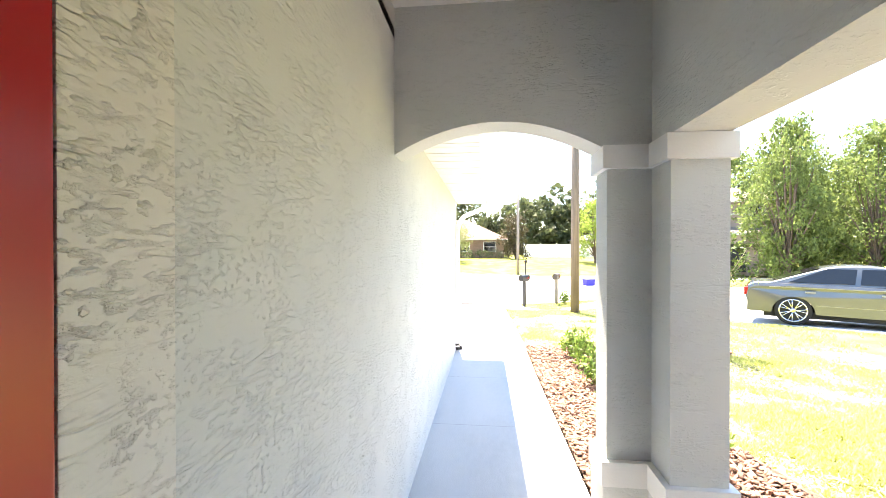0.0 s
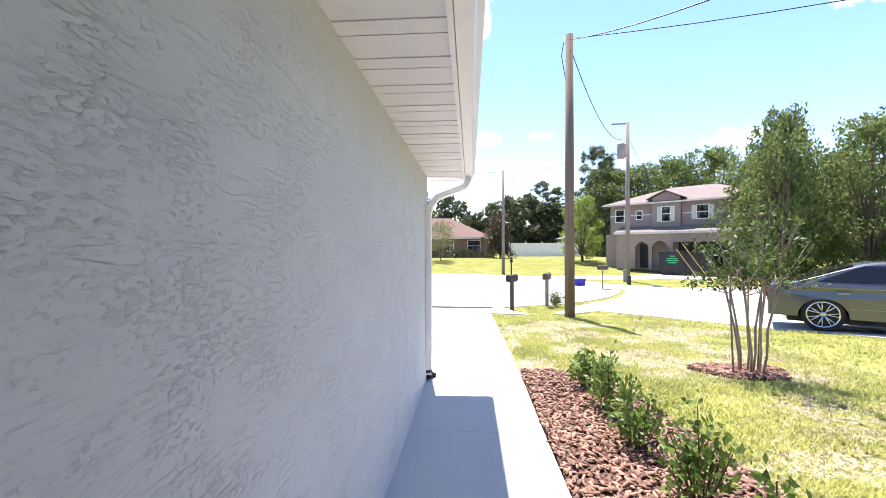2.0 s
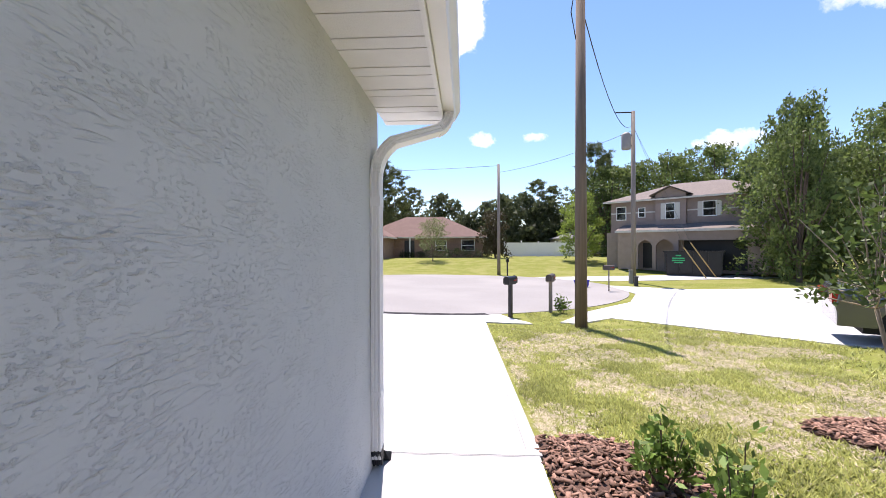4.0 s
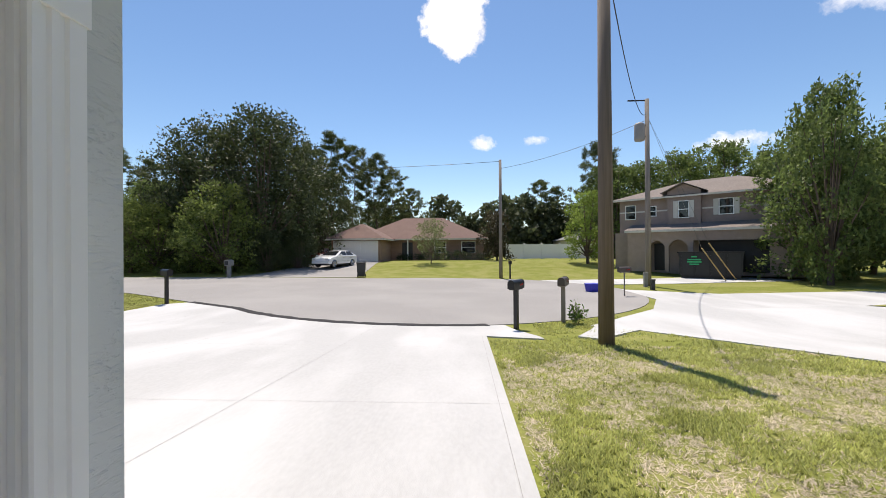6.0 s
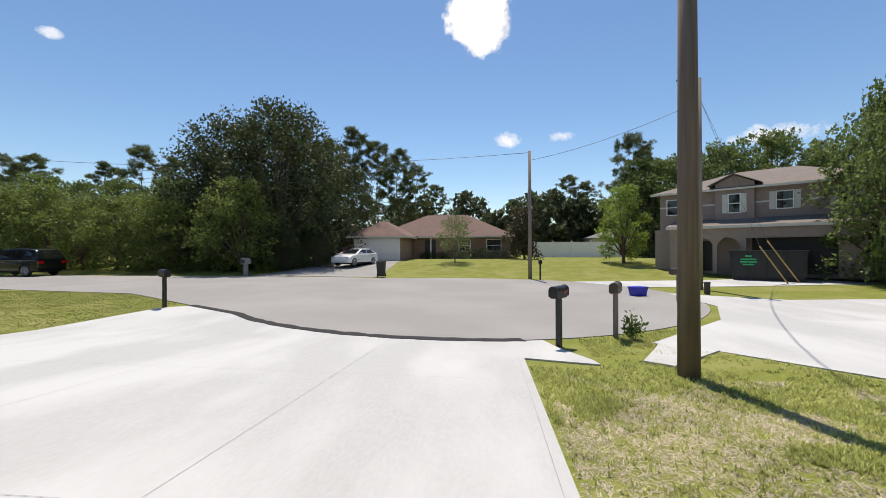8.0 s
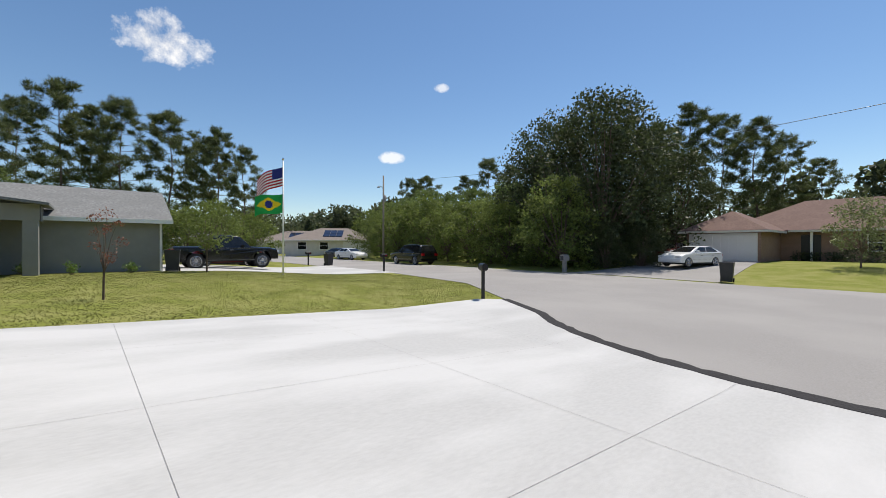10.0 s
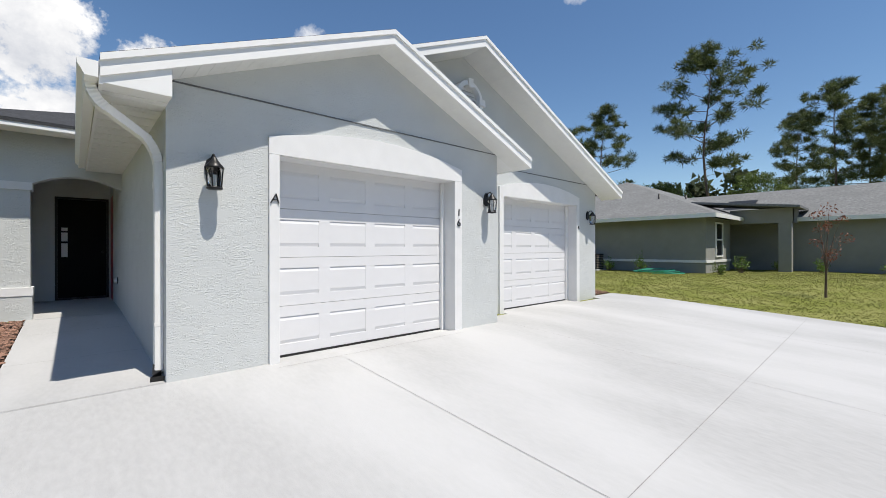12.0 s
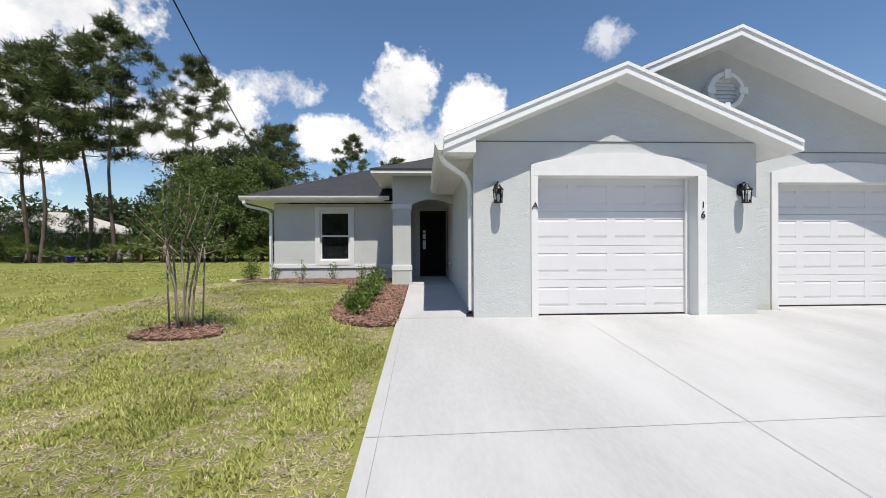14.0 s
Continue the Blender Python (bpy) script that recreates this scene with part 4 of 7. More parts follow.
def needles(centres, spread, per, size, rng):
    """Tufts of needles: many slim blades that point outwards from each flattened tuft."""
    c = np.repeat(np.asarray(centres, float), per, axis=0)
    sp = np.repeat(np.asarray(spread, float), per)[:, None]
    n = len(c)
    d = rng.normal(size=(n, 3))
    d /= np.linalg.norm(d, axis=1)[:, None]
    d[:, 2] = d[:, 2] * 0.75 + 0.1
    pos = c + d * sp * rng.random((n, 1)) ** 0.5
    ax = d + 0.55 * rng.normal(size=(n, 3)) + np.array([0, 0, 0.25])
    ax /= np.linalg.norm(ax, axis=1)[:, None]
    side = np.cross(ax, rng.normal(size=(n, 3)))
    side /= np.linalg.norm(side, axis=1)[:, None] + 1e-9
    s = size * (0.6 + 0.8 * rng.random((n, 1)))
    verts = np.stack([pos - side * s * 0.075, pos + side * s * 0.075, pos + ax * s], 1).reshape(-1, 3)
    return verts, np.arange(3 * n).reshape(-1, 3)


def pine(name, label, h, seed, bare=0.45, at=(0, 0, 0), reach=0.22, limbs=24, per=92):
    """A tall slash pine: straight trunk, bare below, uneven limbs that carry flat tufts of needles with sky between."""
    rng = np.random.default_rng(seed)
    t = thing(name, label, "pine tree", at)
    bm = BM()
    r0 = 0.0065 * h + 0.035
    pts = [Vector((0.012 * h * math.sin(i * 0.9 + seed), 0.012 * h * math.cos(i * 1.1 + seed), h * 0.97 * i / 8 - (0.3 if i == 0 else 0))) for i in range(9)]
    for i in range(8):
        tube(bm, pts[i], pts[i + 1], r0 * (1 - i / 8.8), r0 * (1 - (i + 1) / 8.8), 8, False)
    tips, tip_s = [], []
    for i in range(limbs):
        f = (i + rng.random() * 0.9) / limbs
        z = h * (bare + (0.95 - bare) * f)
        k = min(7, int(z / (h * 0.97) * 8))
        root = pts[k].lerp(pts[k + 1], z / (h * 0.97) * 8 - k)
        length = h * reach * (math.sin(math.pi * min(0.93, 0.34 + 0.58 * f)) ** 0.9) * (0.45 + 0.75 * rng.random())
        a = i * 2.4 + rng.random() * 1.2
        rise = 0.05 + 0.45 * f + 0.15 * rng.random()
        knee = root + Vector((math.cos(a), math.sin(a), rise * 0.6)) * length * 0.55
        a += rng.normal() * 0.3
        end = knee + Vector((math.cos(a), math.sin(a), rise * 1.5)) * length * 0.45
        rl = r0 * 0.26 * (1.1 - 0.6 * f)
        tube(bm, root, knee, rl, rl * 0.6, 5, False)
        tube(bm, knee, end, rl * 0.6, rl * 0.15, 5, False)
        for s in range(6):
            g = -0.1 + 1.1 * (s + rng.random() * 0.8) / 5.6
            p = knee.lerp(end, g) + Vector((rng.normal(), rng.normal(), 0.4 * rng.normal() + 0.15)) * length * 0.15
            if s % 2:
                tube(bm, knee.lerp(end, g * 0.7), p, rl * 0.25, rl * 0.1, 4, False)
            tips.append(p)
            tip_s.append(0.0195 * h * (0.5 + 0.9 * rng.random()))
    for i in range(5):
        a = i * 1.7
        b0 = pts[2].lerp(pts[5], rng.random())
        tube(bm, b0, b0 + Vector((math.cos(a), math.sin(a), 0.05)) * h * 0.045, r0 * 0.1, r0 * 0.03, 4, False)
    for i in range(6):
        tips.append(pts[8] + Vector((rng.normal() * 0.02, rng.normal() * 0.02, rng.normal() * 0.018)) * h)
        tip_s.append(0.024 * h)
    part("trunk", bm, M_BARK, t)
    v, f = needles(np.array(tips), tip_s, per, 0.024 * h, rng)
    np_mesh("crown", v, f, M_PINE, t)
    return t


def grown_copy(proto, x, y, h_scale, w_scale, turn, label="", sink=0.0):
    m = pose(x, y, land(x, y) - sink, 0, 0, turn) @ Matrix.Diagonal((w_scale, w_scale, h_scale, 1))
    ob = copy_thing(proto, m)
    if label:
        ob["label"] = label
    return ob


def put(proto, x, y):
    proto.matrix_basis = pose(x, y, land(x, y))


rngp = random.Random(7)

# tall slash pines; prototypes are 16 m high
pine_a = pine("pine_tree", "tall slash pine with bare trunk and tufted crown", 16, 11, 0.42)
pine_b = pine("pine_tree", "tall slash pine with bare trunk and tufted crown", 16, 23, 0.44, reach=0.21)
pine_c = pine("pine_tree", "tall slash pine with limbs low on the trunk", 16, 35, 0.30, reach=0.23, limbs=30)
put(pine_a, -44.0, -8.0)
pine_a.scale = (1.25, 1.25, 1.25)
put(pine_b, 24.6, -26.5)
pine_b.scale = (1.1, 1.1, 1.17)
put(pine_c, -41.5, -17.0)
PINES = [(-50, 0.3, 1.0, 2), (-50, 4.6, .95, 0), (-49, 8.4, .92, 2), (-47, 12.3, .86, 1), (-48, 15, .78, 0), (-56, -3, .95, 0), (-55, 2.5, .95, 2), (-46, -24, 1.0, 2), (-52, 12, .85, 2),
         (28.8, -25.5, 1.02, 1), (31.4, -27.0, 1.05, 1), (26.6, -26.8, 1.08, 1), (21.0, -31.5, 1.13, 1), (14.0, -30, .72, 0), (36, -29, 1.0, 1),
         (17.5, -44, .98, 2), (21.5, -46, .9, 1), (10.5, -50, 1.0, 2), (5.0, -56, .9, 2),
         (-18.5, 57, 1.12, 2), (-15.5, 58, 1.02, 2), (-12.5, 59, .95, 2), (-10.5, 62, .85, 0), (-21, 54, 1.0, 1), (-8, 66, .7, 2),
         (14.5, 75, .86, 2), (17.5, 76, .8, 0), (20, 60, 1.05, 0), (22.5, 63, .98, 2), (12, 80, .75, 1), (39, 62, 1.0, 2), (43, 60, .95, 1),
         (-36, 45, .75, 1), (-41, 46, .85, 0), (-47, 47, .75, 2), (-33, 47, .8, 2), (-30, 44, .7, 0), (-58, 48, .85, 2), (-66, 50, .9, 0), (-53, 42, .7, 1)]
for i, (x, y, s, k) in enumerate(PINES):
    grown_copy((pine_a, pine_b, pine_c)[k], x, y, s / (pine_a.scale[2] if k == 0 else pine_b.scale[2] if k == 1 else 1), s * rngp.uniform(0.9, 1.15) / (pine_a.scale[0] if k == 0 else pine_b.scale[0] if k == 1 else 1), rngp.uniform(0, 360))

# live oak clump across the road
oak_a = broadleaf("oak_tree", "large dark live oak with dense spreading crown", 13.5, 12.0, 3, 0.27, M_OAK, 15000, low=0.16, lobes=22, rough=0.24)
oak_b = broadleaf("oak_tree", "large dark live oak with dense spreading crown", 13.0, 11.0, 5, 0.27, M_OAK, 14000, low=0.14, lobes=20, rough=0.25)
put(oak_a, -17.8, 35.2)
put(oak_b, -22.0, 35.5)
for x, y, s, p in [(-16.4, 39.5, .9, oak_b), (-15.8, 43.5, .74, oak_a), (-19.5, 40.0, 1.0, oak_b), (-24.5, 38.5, .78, oak_a)]:
    grown_copy(p, x, y, s, s, rngp.uniform(0, 360))
for i, (x, y, sc) in enumerate([(-13.9, 33.6, .26), (-15.4, 31.6, .30), (-17.6, 32.4, .34), (-20.0, 32.2, .32), (-22.4, 32.0, .33), (-24.6, 33.2, .30), (-16.0, 35.8, .36), (-14.4, 37.4, .30), (-21.2, 34.2, .42), (-18.6, 34.6, .40)]):
    grown_copy((oak_a, oak_b)[i % 2], x, y, sc, sc * 1.1, rngp.uniform(0, 360), "dense dark oak undergrowth at the wood's edge", sink=0.5)
for x, y, sc, p in [(13.5, -31.5, .68, oak_a), (16.8, -31.0, .76, oak_b), (20.2, -32.0, .72, oak_a), (23.4, -34.5, .62, oak_b)]:
    grown_copy(p, x, y, sc, sc * 0.8, rngp.uniform(0, 360), "dark broadleaf tree among the pines behind the lawn")
# leafy trees of medium height
leafy_a = broadleaf("leafy_tree", "bushy green broadleaf tree at the wood's edge", 7.0, 6.5, 8, 0.20, M_OAK_LIGHT, 8000, low=0.08, lobes=24, rough=0.21)
leafy_b = broadleaf("leafy_tree", "bushy green broadleaf tree at the wood's edge", 9.5, 7.0, 9, 0.22, M_SHRUB_FAR, 9500, low=0.10, lobes=30, rough=0.19)
put(leafy_a, -17.4, 29.8)
put(leafy_b, 21.5, 24.5)
LEAFY = [(19.8, 21.8, .95, 1), (24.5, 21.5, .98, 1), (24.0, 27.5, 1.05, 1), (27.5, 18.0, .95, 1), (28.0, 24.0, 1.1, 1), (30.5, 12.5, 1.1, 1), (31.5, 6.5, 1.2, 1), (28.5, 33.0, .9, 1), (26.5, 14.0, .9, 1), (33, 0, 1.2, 1), (34, -8, 1.2, 1), (29.5, 30, 1.1, 1),
         (21.5, 58, 1.5, 1), (26, 58, 1.55, 1), (30.5, 57, 1.6, 1), (35, 56, 1.55, 1), (40, 54, 1.5, 1), (47, 50, 1.4, 1), (24, 63, 1.6, 1), (33, 62, 1.65, 1),
         (-23.5, 30.5, .8, 0), (-26.5, 31.0, .85, 0), (-29.8, 31.2, .95, 0), (-33.0, 31.5, .85, 0), (-36.5, 32.0, 1.0, 0), (-40.0, 32.0, .95, 0), (-44.0, 32.5, 1.05, 0), (-48.5, 33.0, .95, 0), (-53, 34.5, 1.0, 0),
         (-28.0, 35.5, .85, 1), (-34.5, 36.5, .8, 1), (-39.5, 37.5, .9, 1), (-45, 38, .95, 1), (-51, 39, .9, 1), (-57, 39.5, .95, 1), (-20.5, 30.6, .72, 0), (-31, 40, 0.95, 1),
         (18.6, -27.5, .85, 1), (16.4, -27.3, .8, 1), (20.4, -29.5, .9, 1), (14.2, -28.5, .85, 1), (12.0, -28.0, .6, 1), (9.5, -28.5, .55, 1),
         (22.5, -27.0, .30, 0), (25.2, -27.6, .28, 0), (27.6, -28.2, .33, 0), (30.2, -28.6, .28, 0), (32.8, -28.6, .32, 0), (35.6, -29.2, .34, 0), (38.6, -29.6, .32, 0), (24.0, -31.5, .7, 1), (34.5, -31, .5, 1), (28.5, -31.0, .42, 0), (31.5, -32.0, .45, 1), (37.5, -31.5, .5, 1), (26.2, -31.5, .4, 0), (41.5, -30.5, .55, 1), (-37.0, 8.0, .62, 0), (-37.5, 10.5, .7, 0), (-39, 5.8, .7, 0), (-40, 13.5, .7, 0), (-43, -4, .8, 1), (-44, -12, .8, 1), (-38, -22, .85, 1), (-33, -26, .8, 1)]
for i, (x, y, s, k) in enumerate(LEAFY):
    slim = 0.8 if 19 < x < 26 and 10 < y < 30 else 1.0
    grown_copy((leafy_a, leafy_b)[k], x, y, s / slim ** 0.5 * rngp.uniform(0.92, 1.08), s * slim * rngp.uniform(0.9, 1.15), rngp.uniform(0, 360))
broadleaf("leafy_tree", "bright yellow-green tree beside the two-storey house", 6.6, 4.6, 12, 0.17, M_BRIGHT, 7000, low=0.10, lobes=20, rough=0.2, at=(11.6, 36.5, land(11.6, 36.5)))

# far woods, past counting
rng = np.random.default_rng(17)
fc, fs = [], []
for i in range(420):
    a = rng.uniform(-180, 180)
    dist = rng.uniform(98, 138)
    x, y = dist * math.sin(radians(a)), dist * math.cos(radians(a))
    hgt = rng.uniform(6.5, 12.0)
    for j in range(24):
        f = rng.random() ** 1.3
        wd = 4.4 * math.sin(math.pi * (0.35 + 0.6 * f))
        b = rng.uniform(0, 6.28)
        fc.append((x + wd * math.cos(b), y + wd * math.sin(b), 0.3 + hgt * (0.04 + 0.92 * f)))
        fs.append(1.5)
for x0, y0, x1, y1, n, low, high in ((-16, 70, 34, 76, 26, 7.5, 11.0), (-125, 46, -62, 52, 26, 7, 11), (-118, 2, -104, 40, 16, 6, 10), (-70, -40, -55, -8, 14, 7, 11), (8, -64, 52, -52, 22, 6, 9.5)):
    for i in range(n):                              # nearer belts behind the houses
        f = (i + rng.random()) / n
        x, y, hgt = x0 + (x1 - x0) * f, y0 + (y1 - y0) * rng.random() if abs(x1 - x0) > abs(y1 - y0) else y0 + (y1 - y0) * f, rng.uniform(low, high)
        for j in range(44):
            g = rng.random() ** 1.2
            b, wd = rng.uniform(0, 6.28), 3.0 * math.sin(math.pi * (0.35 + 0.58 * g)) * rng.random() ** 0.5
            fc.append((x + wd * math.cos(b), y + wd * math.sin(b), 0.2 + hgt * (0.03 + 0.95 * g)))
            fs.append(0.9)
v, f = leaf_mesh(np.array(fc), fs, 20, 0.75, rng, aspect=0.8, plain=True)
np_mesh("far_woods", v, f, M_FAR, None, "distant line of dark mixed woods", "woods", kind="stuff")

# yard trees
yard = broadleaf("yard_tree", "small pale green tree in the brick house's lawn", 4.1, 3.6, 21, 0.13, M_SILVER, 3800, low=0.3, lobes=12, at=(-2.5, 37.0, land(-2.5, 37.0)))
magnolia = broadleaf("magnolia_tree", "dark magnolia with bronze leaves on the lawn", 5.2, 3.6, 22, 0.20, M_BRONZE, 4200, low=0.08, lobes=16, at=(4.1, 43.0, land(4.1, 43.0)))
red_tree = broadleaf("sapling", "young staked tree with sparse reddish leaves on the lawn", 2.4, 1.0, 24, 0.055, M_REDLEAF, 700, low=0.42, lobes=9, at=(-13.6, 2.95, land(-13.6, 2.95)), rough=0.2)
green_sap = broadleaf("sapling", "young green tree on the neighbour's lawn", 3.6, 2.3, 25, 0.11, M_OAK_LIGHT, 2400, low=0.36, lobes=10, at=(-23.0, 7.0, land(-23.0, 7.0)))


def multi_stem_tree(at):
    """Young crape myrtle: several pale stems and an open crown."""
    rng = np.random.default_rng(41)
    t = thing("crape_myrtle", "young multi-stem tree with pale trunks in a mulch ring", "tree", at)
    centres = []
    for i in range(7):
        a = i * 0.9 + rng.random() * 0.3
        base = Vector((0.08 * math.cos(a), 0.08 * math.sin(a), -0.05))
        if i > 3:
            base.x += 0.09
        p1 = base + Vector((0.05 * math.cos(a), 0.05 * math.sin(a), 0.62))
        p2 = p1 + Vector((0.12 * math.cos(a), 0.12 * math.sin(a), 0.58))
        bm = BM()
        pipe(bm, [base, base.lerp(p1, 0.5) + Vector((0.015, -0.01, 0)), p1, p2], 0.014, 7)
        stem = part("stem", bm, M_PALE_BARK, t)
        for k in range(7):
            b = rng.random() * 6.28
            rr = 0.5 * rng.random() ** 0.7
            q = p2 + Vector((rr * math.cos(b), rr * math.sin(b), -0.1 + 1.25 * rng.random() * (1.1 - rr)))
            bm = BM()
            tube(bm, p2.lerp(p1, 0.3 * rng.random()), q, 0.008, 0.003, 5, False)
            part("twig", bm, M_PALE_BARK, stem)
            for g in (0.45, 0.7, 0.95):
                centres.append(p2.lerp(q, g))
    v, f = leaf_mesh(np.array(centres), 0.11, 11, 0.064, rng, aspect=0.5, up=0.2)
    np_mesh("crown", v, f, M_MYRTLE, t)
    for i in (0, 1):
        bm = BM()
        a = 3.0 * i + 0.4
        pipe(bm, [(0.19 * math.cos(a), 0.19 * math.sin(a), -0.1), (0.24 * math.cos(a), 0.15 * math.sin(a), 1.25)], 0.012, 6)
        part("stake", bm, M_POLE_GREY, t)
    return t


multi_stem_tree((3.92, 0.38, land(3.92, 0.38)))


def shrub(at, h, w, seed, leaves, leaf=0.05, label="low green shrub with glossy leaves in the mulch"):
    rng = np.random.default_rng(seed)
    t = thing("shrub", label, "shrub", at, group="shrubs in the mulch beds")
    bm = BM()
    centres = []
    for i in range(int(14 * w / 0.4)):
        a = rng.random() * 6.28
        r = w * 0.5 * rng.random() ** 0.6
        tip = Vector((r * math.cos(a), r * math.sin(a), h * (0.55 + 0.45 * rng.random()) * (1.15 - 0.6 * (r / (w * 0.5)) ** 2)))
        tube(bm, (tip.x * 0.15, tip.y * 0.15, -0.02), tip, 0.006, 0.003, 4, False)
        for g in (0.45, 0.65, 0.82, 1.0):
            centres.append(Vector((tip.x * 0.15, tip.y * 0.15, 0)).lerp(tip, g))
    part("twig_frame", bm, M_BARK, t)
    v, f = leaf_mesh(np.array(centres), 0.055 + 0.05 * w, max(3, leaves // len(centres)), leaf, rng, aspect=0.52, up=0.7)
    np_mesh("foliage", v, f, M_SHRUB, t)
    return t


for i, (x, y, h, w) in enumerate([(1.76, -0.35, .42, .36), (1.80, -0.98, .50, .48), (1.78, -1.75, .46, .44), (1.82, -2.50, .50, .50), (1.76, -3.15, .46, .44), (1.85, -3.75, .44, .44)]):
    shrub((x, y, land(x, y) + 0.03), h, w, 60 + i, 520, 0.056)
for i, x in enumerate((5.0, 4.25, 3.35, 2.55)):
    shrub((x, -5.95, land(x, -5.95) + 0.03), 0.5, 0.34, 80 + i, 160, 0.05, "sparse young shrub beside the wing wall")
shrub((5.75, -6.15, land(5.75, -6.15)), 0.75, 0.7, 90, 520, 0.06, "rounded green shrub at the wing's corner")
shrub((-9.6, -1.6, land(-9.6, -1.6)), 0.55, 0.5, 91, 300, 0.05, "small shrub in mulch at the garage corner")
shrub((3.62, 10.2, land(3.62, 10.2)), 0.55, 0.45, 92, 260, 0.09, "leafy clump of weeds beside the mailbox post")
for i, (x, y) in enumerate([(-18.2, -3.5), (-18.3, -5.0), (-18.2, -7.0), (-18.6, -0.6), (-20.5, -0.3), (-23.5, 0.5), (-22.5, 2.0), (-23.0, 4.0)]):
    shrub((x, y, land(x, y)), 0.8 if i in (0, 2, 4) else 0.5, 0.6, 100 + i, 240, 0.08, "young shrub beside the neighbour's wall")


# palmetto fronds at the wood's edge behind the lawn
def palmetto(at, seed, label="spiky green palmetto clump"):
    rng = np.random.default_rng(seed)
    t = thing("palmetto", label, "palmetto", at, group="palmettos at the wood's edge")
    vs, fs = [], []
    for i in range(16):
        a, r = rng.random() * 6.28, 0.25 + 0.55 * rng.random()
        hub = np.array([r * math.cos(a), r * math.sin(a), 0.35 + 0.6 * rng.random()])
        out = np.array([math.cos(a), math.sin(a), 0.6])
        for k in range(9):
            sp = (k - 4) * 0.30
            d = np.array([math.cos(a + sp), math.sin(a + sp), 0.55 - 0.1 * abs(k - 4)]) * (0.42 - 0.03 * abs(k - 4))
            sd = np.array([-math.sin(a + sp), math.cos(a + sp), 0]) * 0.02
            j = len(vs)
            vs += [hub, hub + d * 0.5 + sd, hub + d, hub + d * 0.5 - sd]
            fs.append((j, j + 1, j + 2, j + 3))
    np_mesh("fronds", np.array(vs), np.array(fs), M_OAK_LIGHT, t)
    bm = BM()
    tube(bm, (0, 0, -0.1), (0, 0, 0.4), 0.12, 0.05, 6)
    part("stump", bm, M_BARK, t)
    return t


pal = palmetto((10.5, -24.0, land(10.5, -24.0)), 3)
for i in range(26):
    x = 8.5 + i * 0.95 + rngp.uniform(-.3, .3)
    y = -24.5 - rngp.uniform(0, 2.0) - 0.10 * max(0, x - 20)
    s = rngp.uniform(0.85, 1.5)
    copy_thing(pal, pose(x, y, land(x, y), 0, 0, rngp.uniform(0, 360)) @ Matrix.Scale(s, 4))

# ---- mulch beds ----
BED = [(1.13, 0.32), (1.5, 0.38), (1.95, 0.15), (2.25, -0.6), (2.35, -1.8), (2.4, -3.2), (2.7, -4.6), (3.6, -5.3), (5.4, -5.55), (6.1, -5.9), (6.1, -6.45), (1.55, -6.45), (1.55, -4.2), (1.13, -4.2)]
strip("mulch_bed", BED, 0.022, M_MULCH_BED, "dark soil under the mulch along the walk", "mulch bed", depth=0.06, step=0.6)
RING = [(3.92 + 0.52 * math.cos(a) * (1 + 0.2 * math.sin(3 * a)), 0.46 + 0.48 * math.sin(a) * (1 + 0.15 * math.cos(2 * a))) for a in np.linspace(0, 6.2832, 22)[:-1]]
strip("mulch_ring", RING, 0.02, M_MULCH_BED, "ring of soil round the young tree", "mulch bed", depth=0.06, step=0.5)
strip("mulch_corner", [(-9.9, -0.9), (-8.6, -0.9), (-8.6, -2.6), (-10.4, -2.6)], 0.02, M_MULCH_BED, "mulched soil at the garage corner", "mulch bed", depth=0.06, step=0.6)


def inside(x, y, poly):
    hit = False
    for (x0, y0), (x1, y1) in zip(poly, poly[1:] + poly[:1]):
        if (y0 > y) != (y1 > y) and x < (x1 - x0) * (y - y0) / (y1 - y0) + x0:
            hit = not hit
    return hit


def chips(name, poly, count, seed, label):
    """Bark chips: thin bent slivers lying at all angles."""
    rng = np.random.default_rng(seed)
    xs, ys = [p[0] for p in poly], [p[1] for p in poly]
    vs, fs = [], []
    while len(fs) < count * 5:
        x, y = rng.uniform(min(xs), max(xs)), rng.uniform(min(ys), max(ys))
        if not inside(x, y, poly):
            continue
        L, W, T = rng.uniform(0.03, 0.085), rng.uniform(0.014, 0.032), rng.uniform(0.005, 0.011)
        q = Euler((rng.normal() * 0.35, rng.normal() * 0.35, rng.uniform(0, 6.28))).to_matrix()
        c = Vector((x, y, land(x, y) + 0.026 + rng.random() * 0.022))
        j = len(vs)
        for sz in (-1, 1):
            for sx, sy in ((-1, -0.7), (1, -1), (0.8, 1), (-1.05, 0.8)):
                vs.append(c + q @ Vector((sx * L / 2, sy * W / 2, sz * T / 2)))
        fs += [(j + 4, j + 5, j + 6, j + 7), (j, j + 1, j + 5, j + 4), (j + 1, j + 2, j + 6, j + 5), (j + 2, j + 3, j + 7, j + 6), (j + 3, j, j + 4, j + 7)]
    np_mesh(name, np.array([tuple(v) for v in vs]), np.array(fs), M_MULCH, None, label, "mulch", kind="stuff")


NEAR_BED = [(1.13, 0.32), (1.5, 0.38), (1.95, 0.15), (2.25, -0.6), (2.35, -1.8), (2.4, -3.2), (2.5, -4.2), (1.13, -4.2)]
chips("mulch", NEAR_BED, 5200, 5, "reddish-brown bark mulch chips along the walkway")
chips("mulch", [(1.55, -4.2), (2.5, -4.2), (3.6, -5.3), (5.4, -5.55), (6.1, -5.9), (6.1, -6.45), (1.55, -6.45)], 3000, 6, "reddish-brown bark mulch by the wing wall")
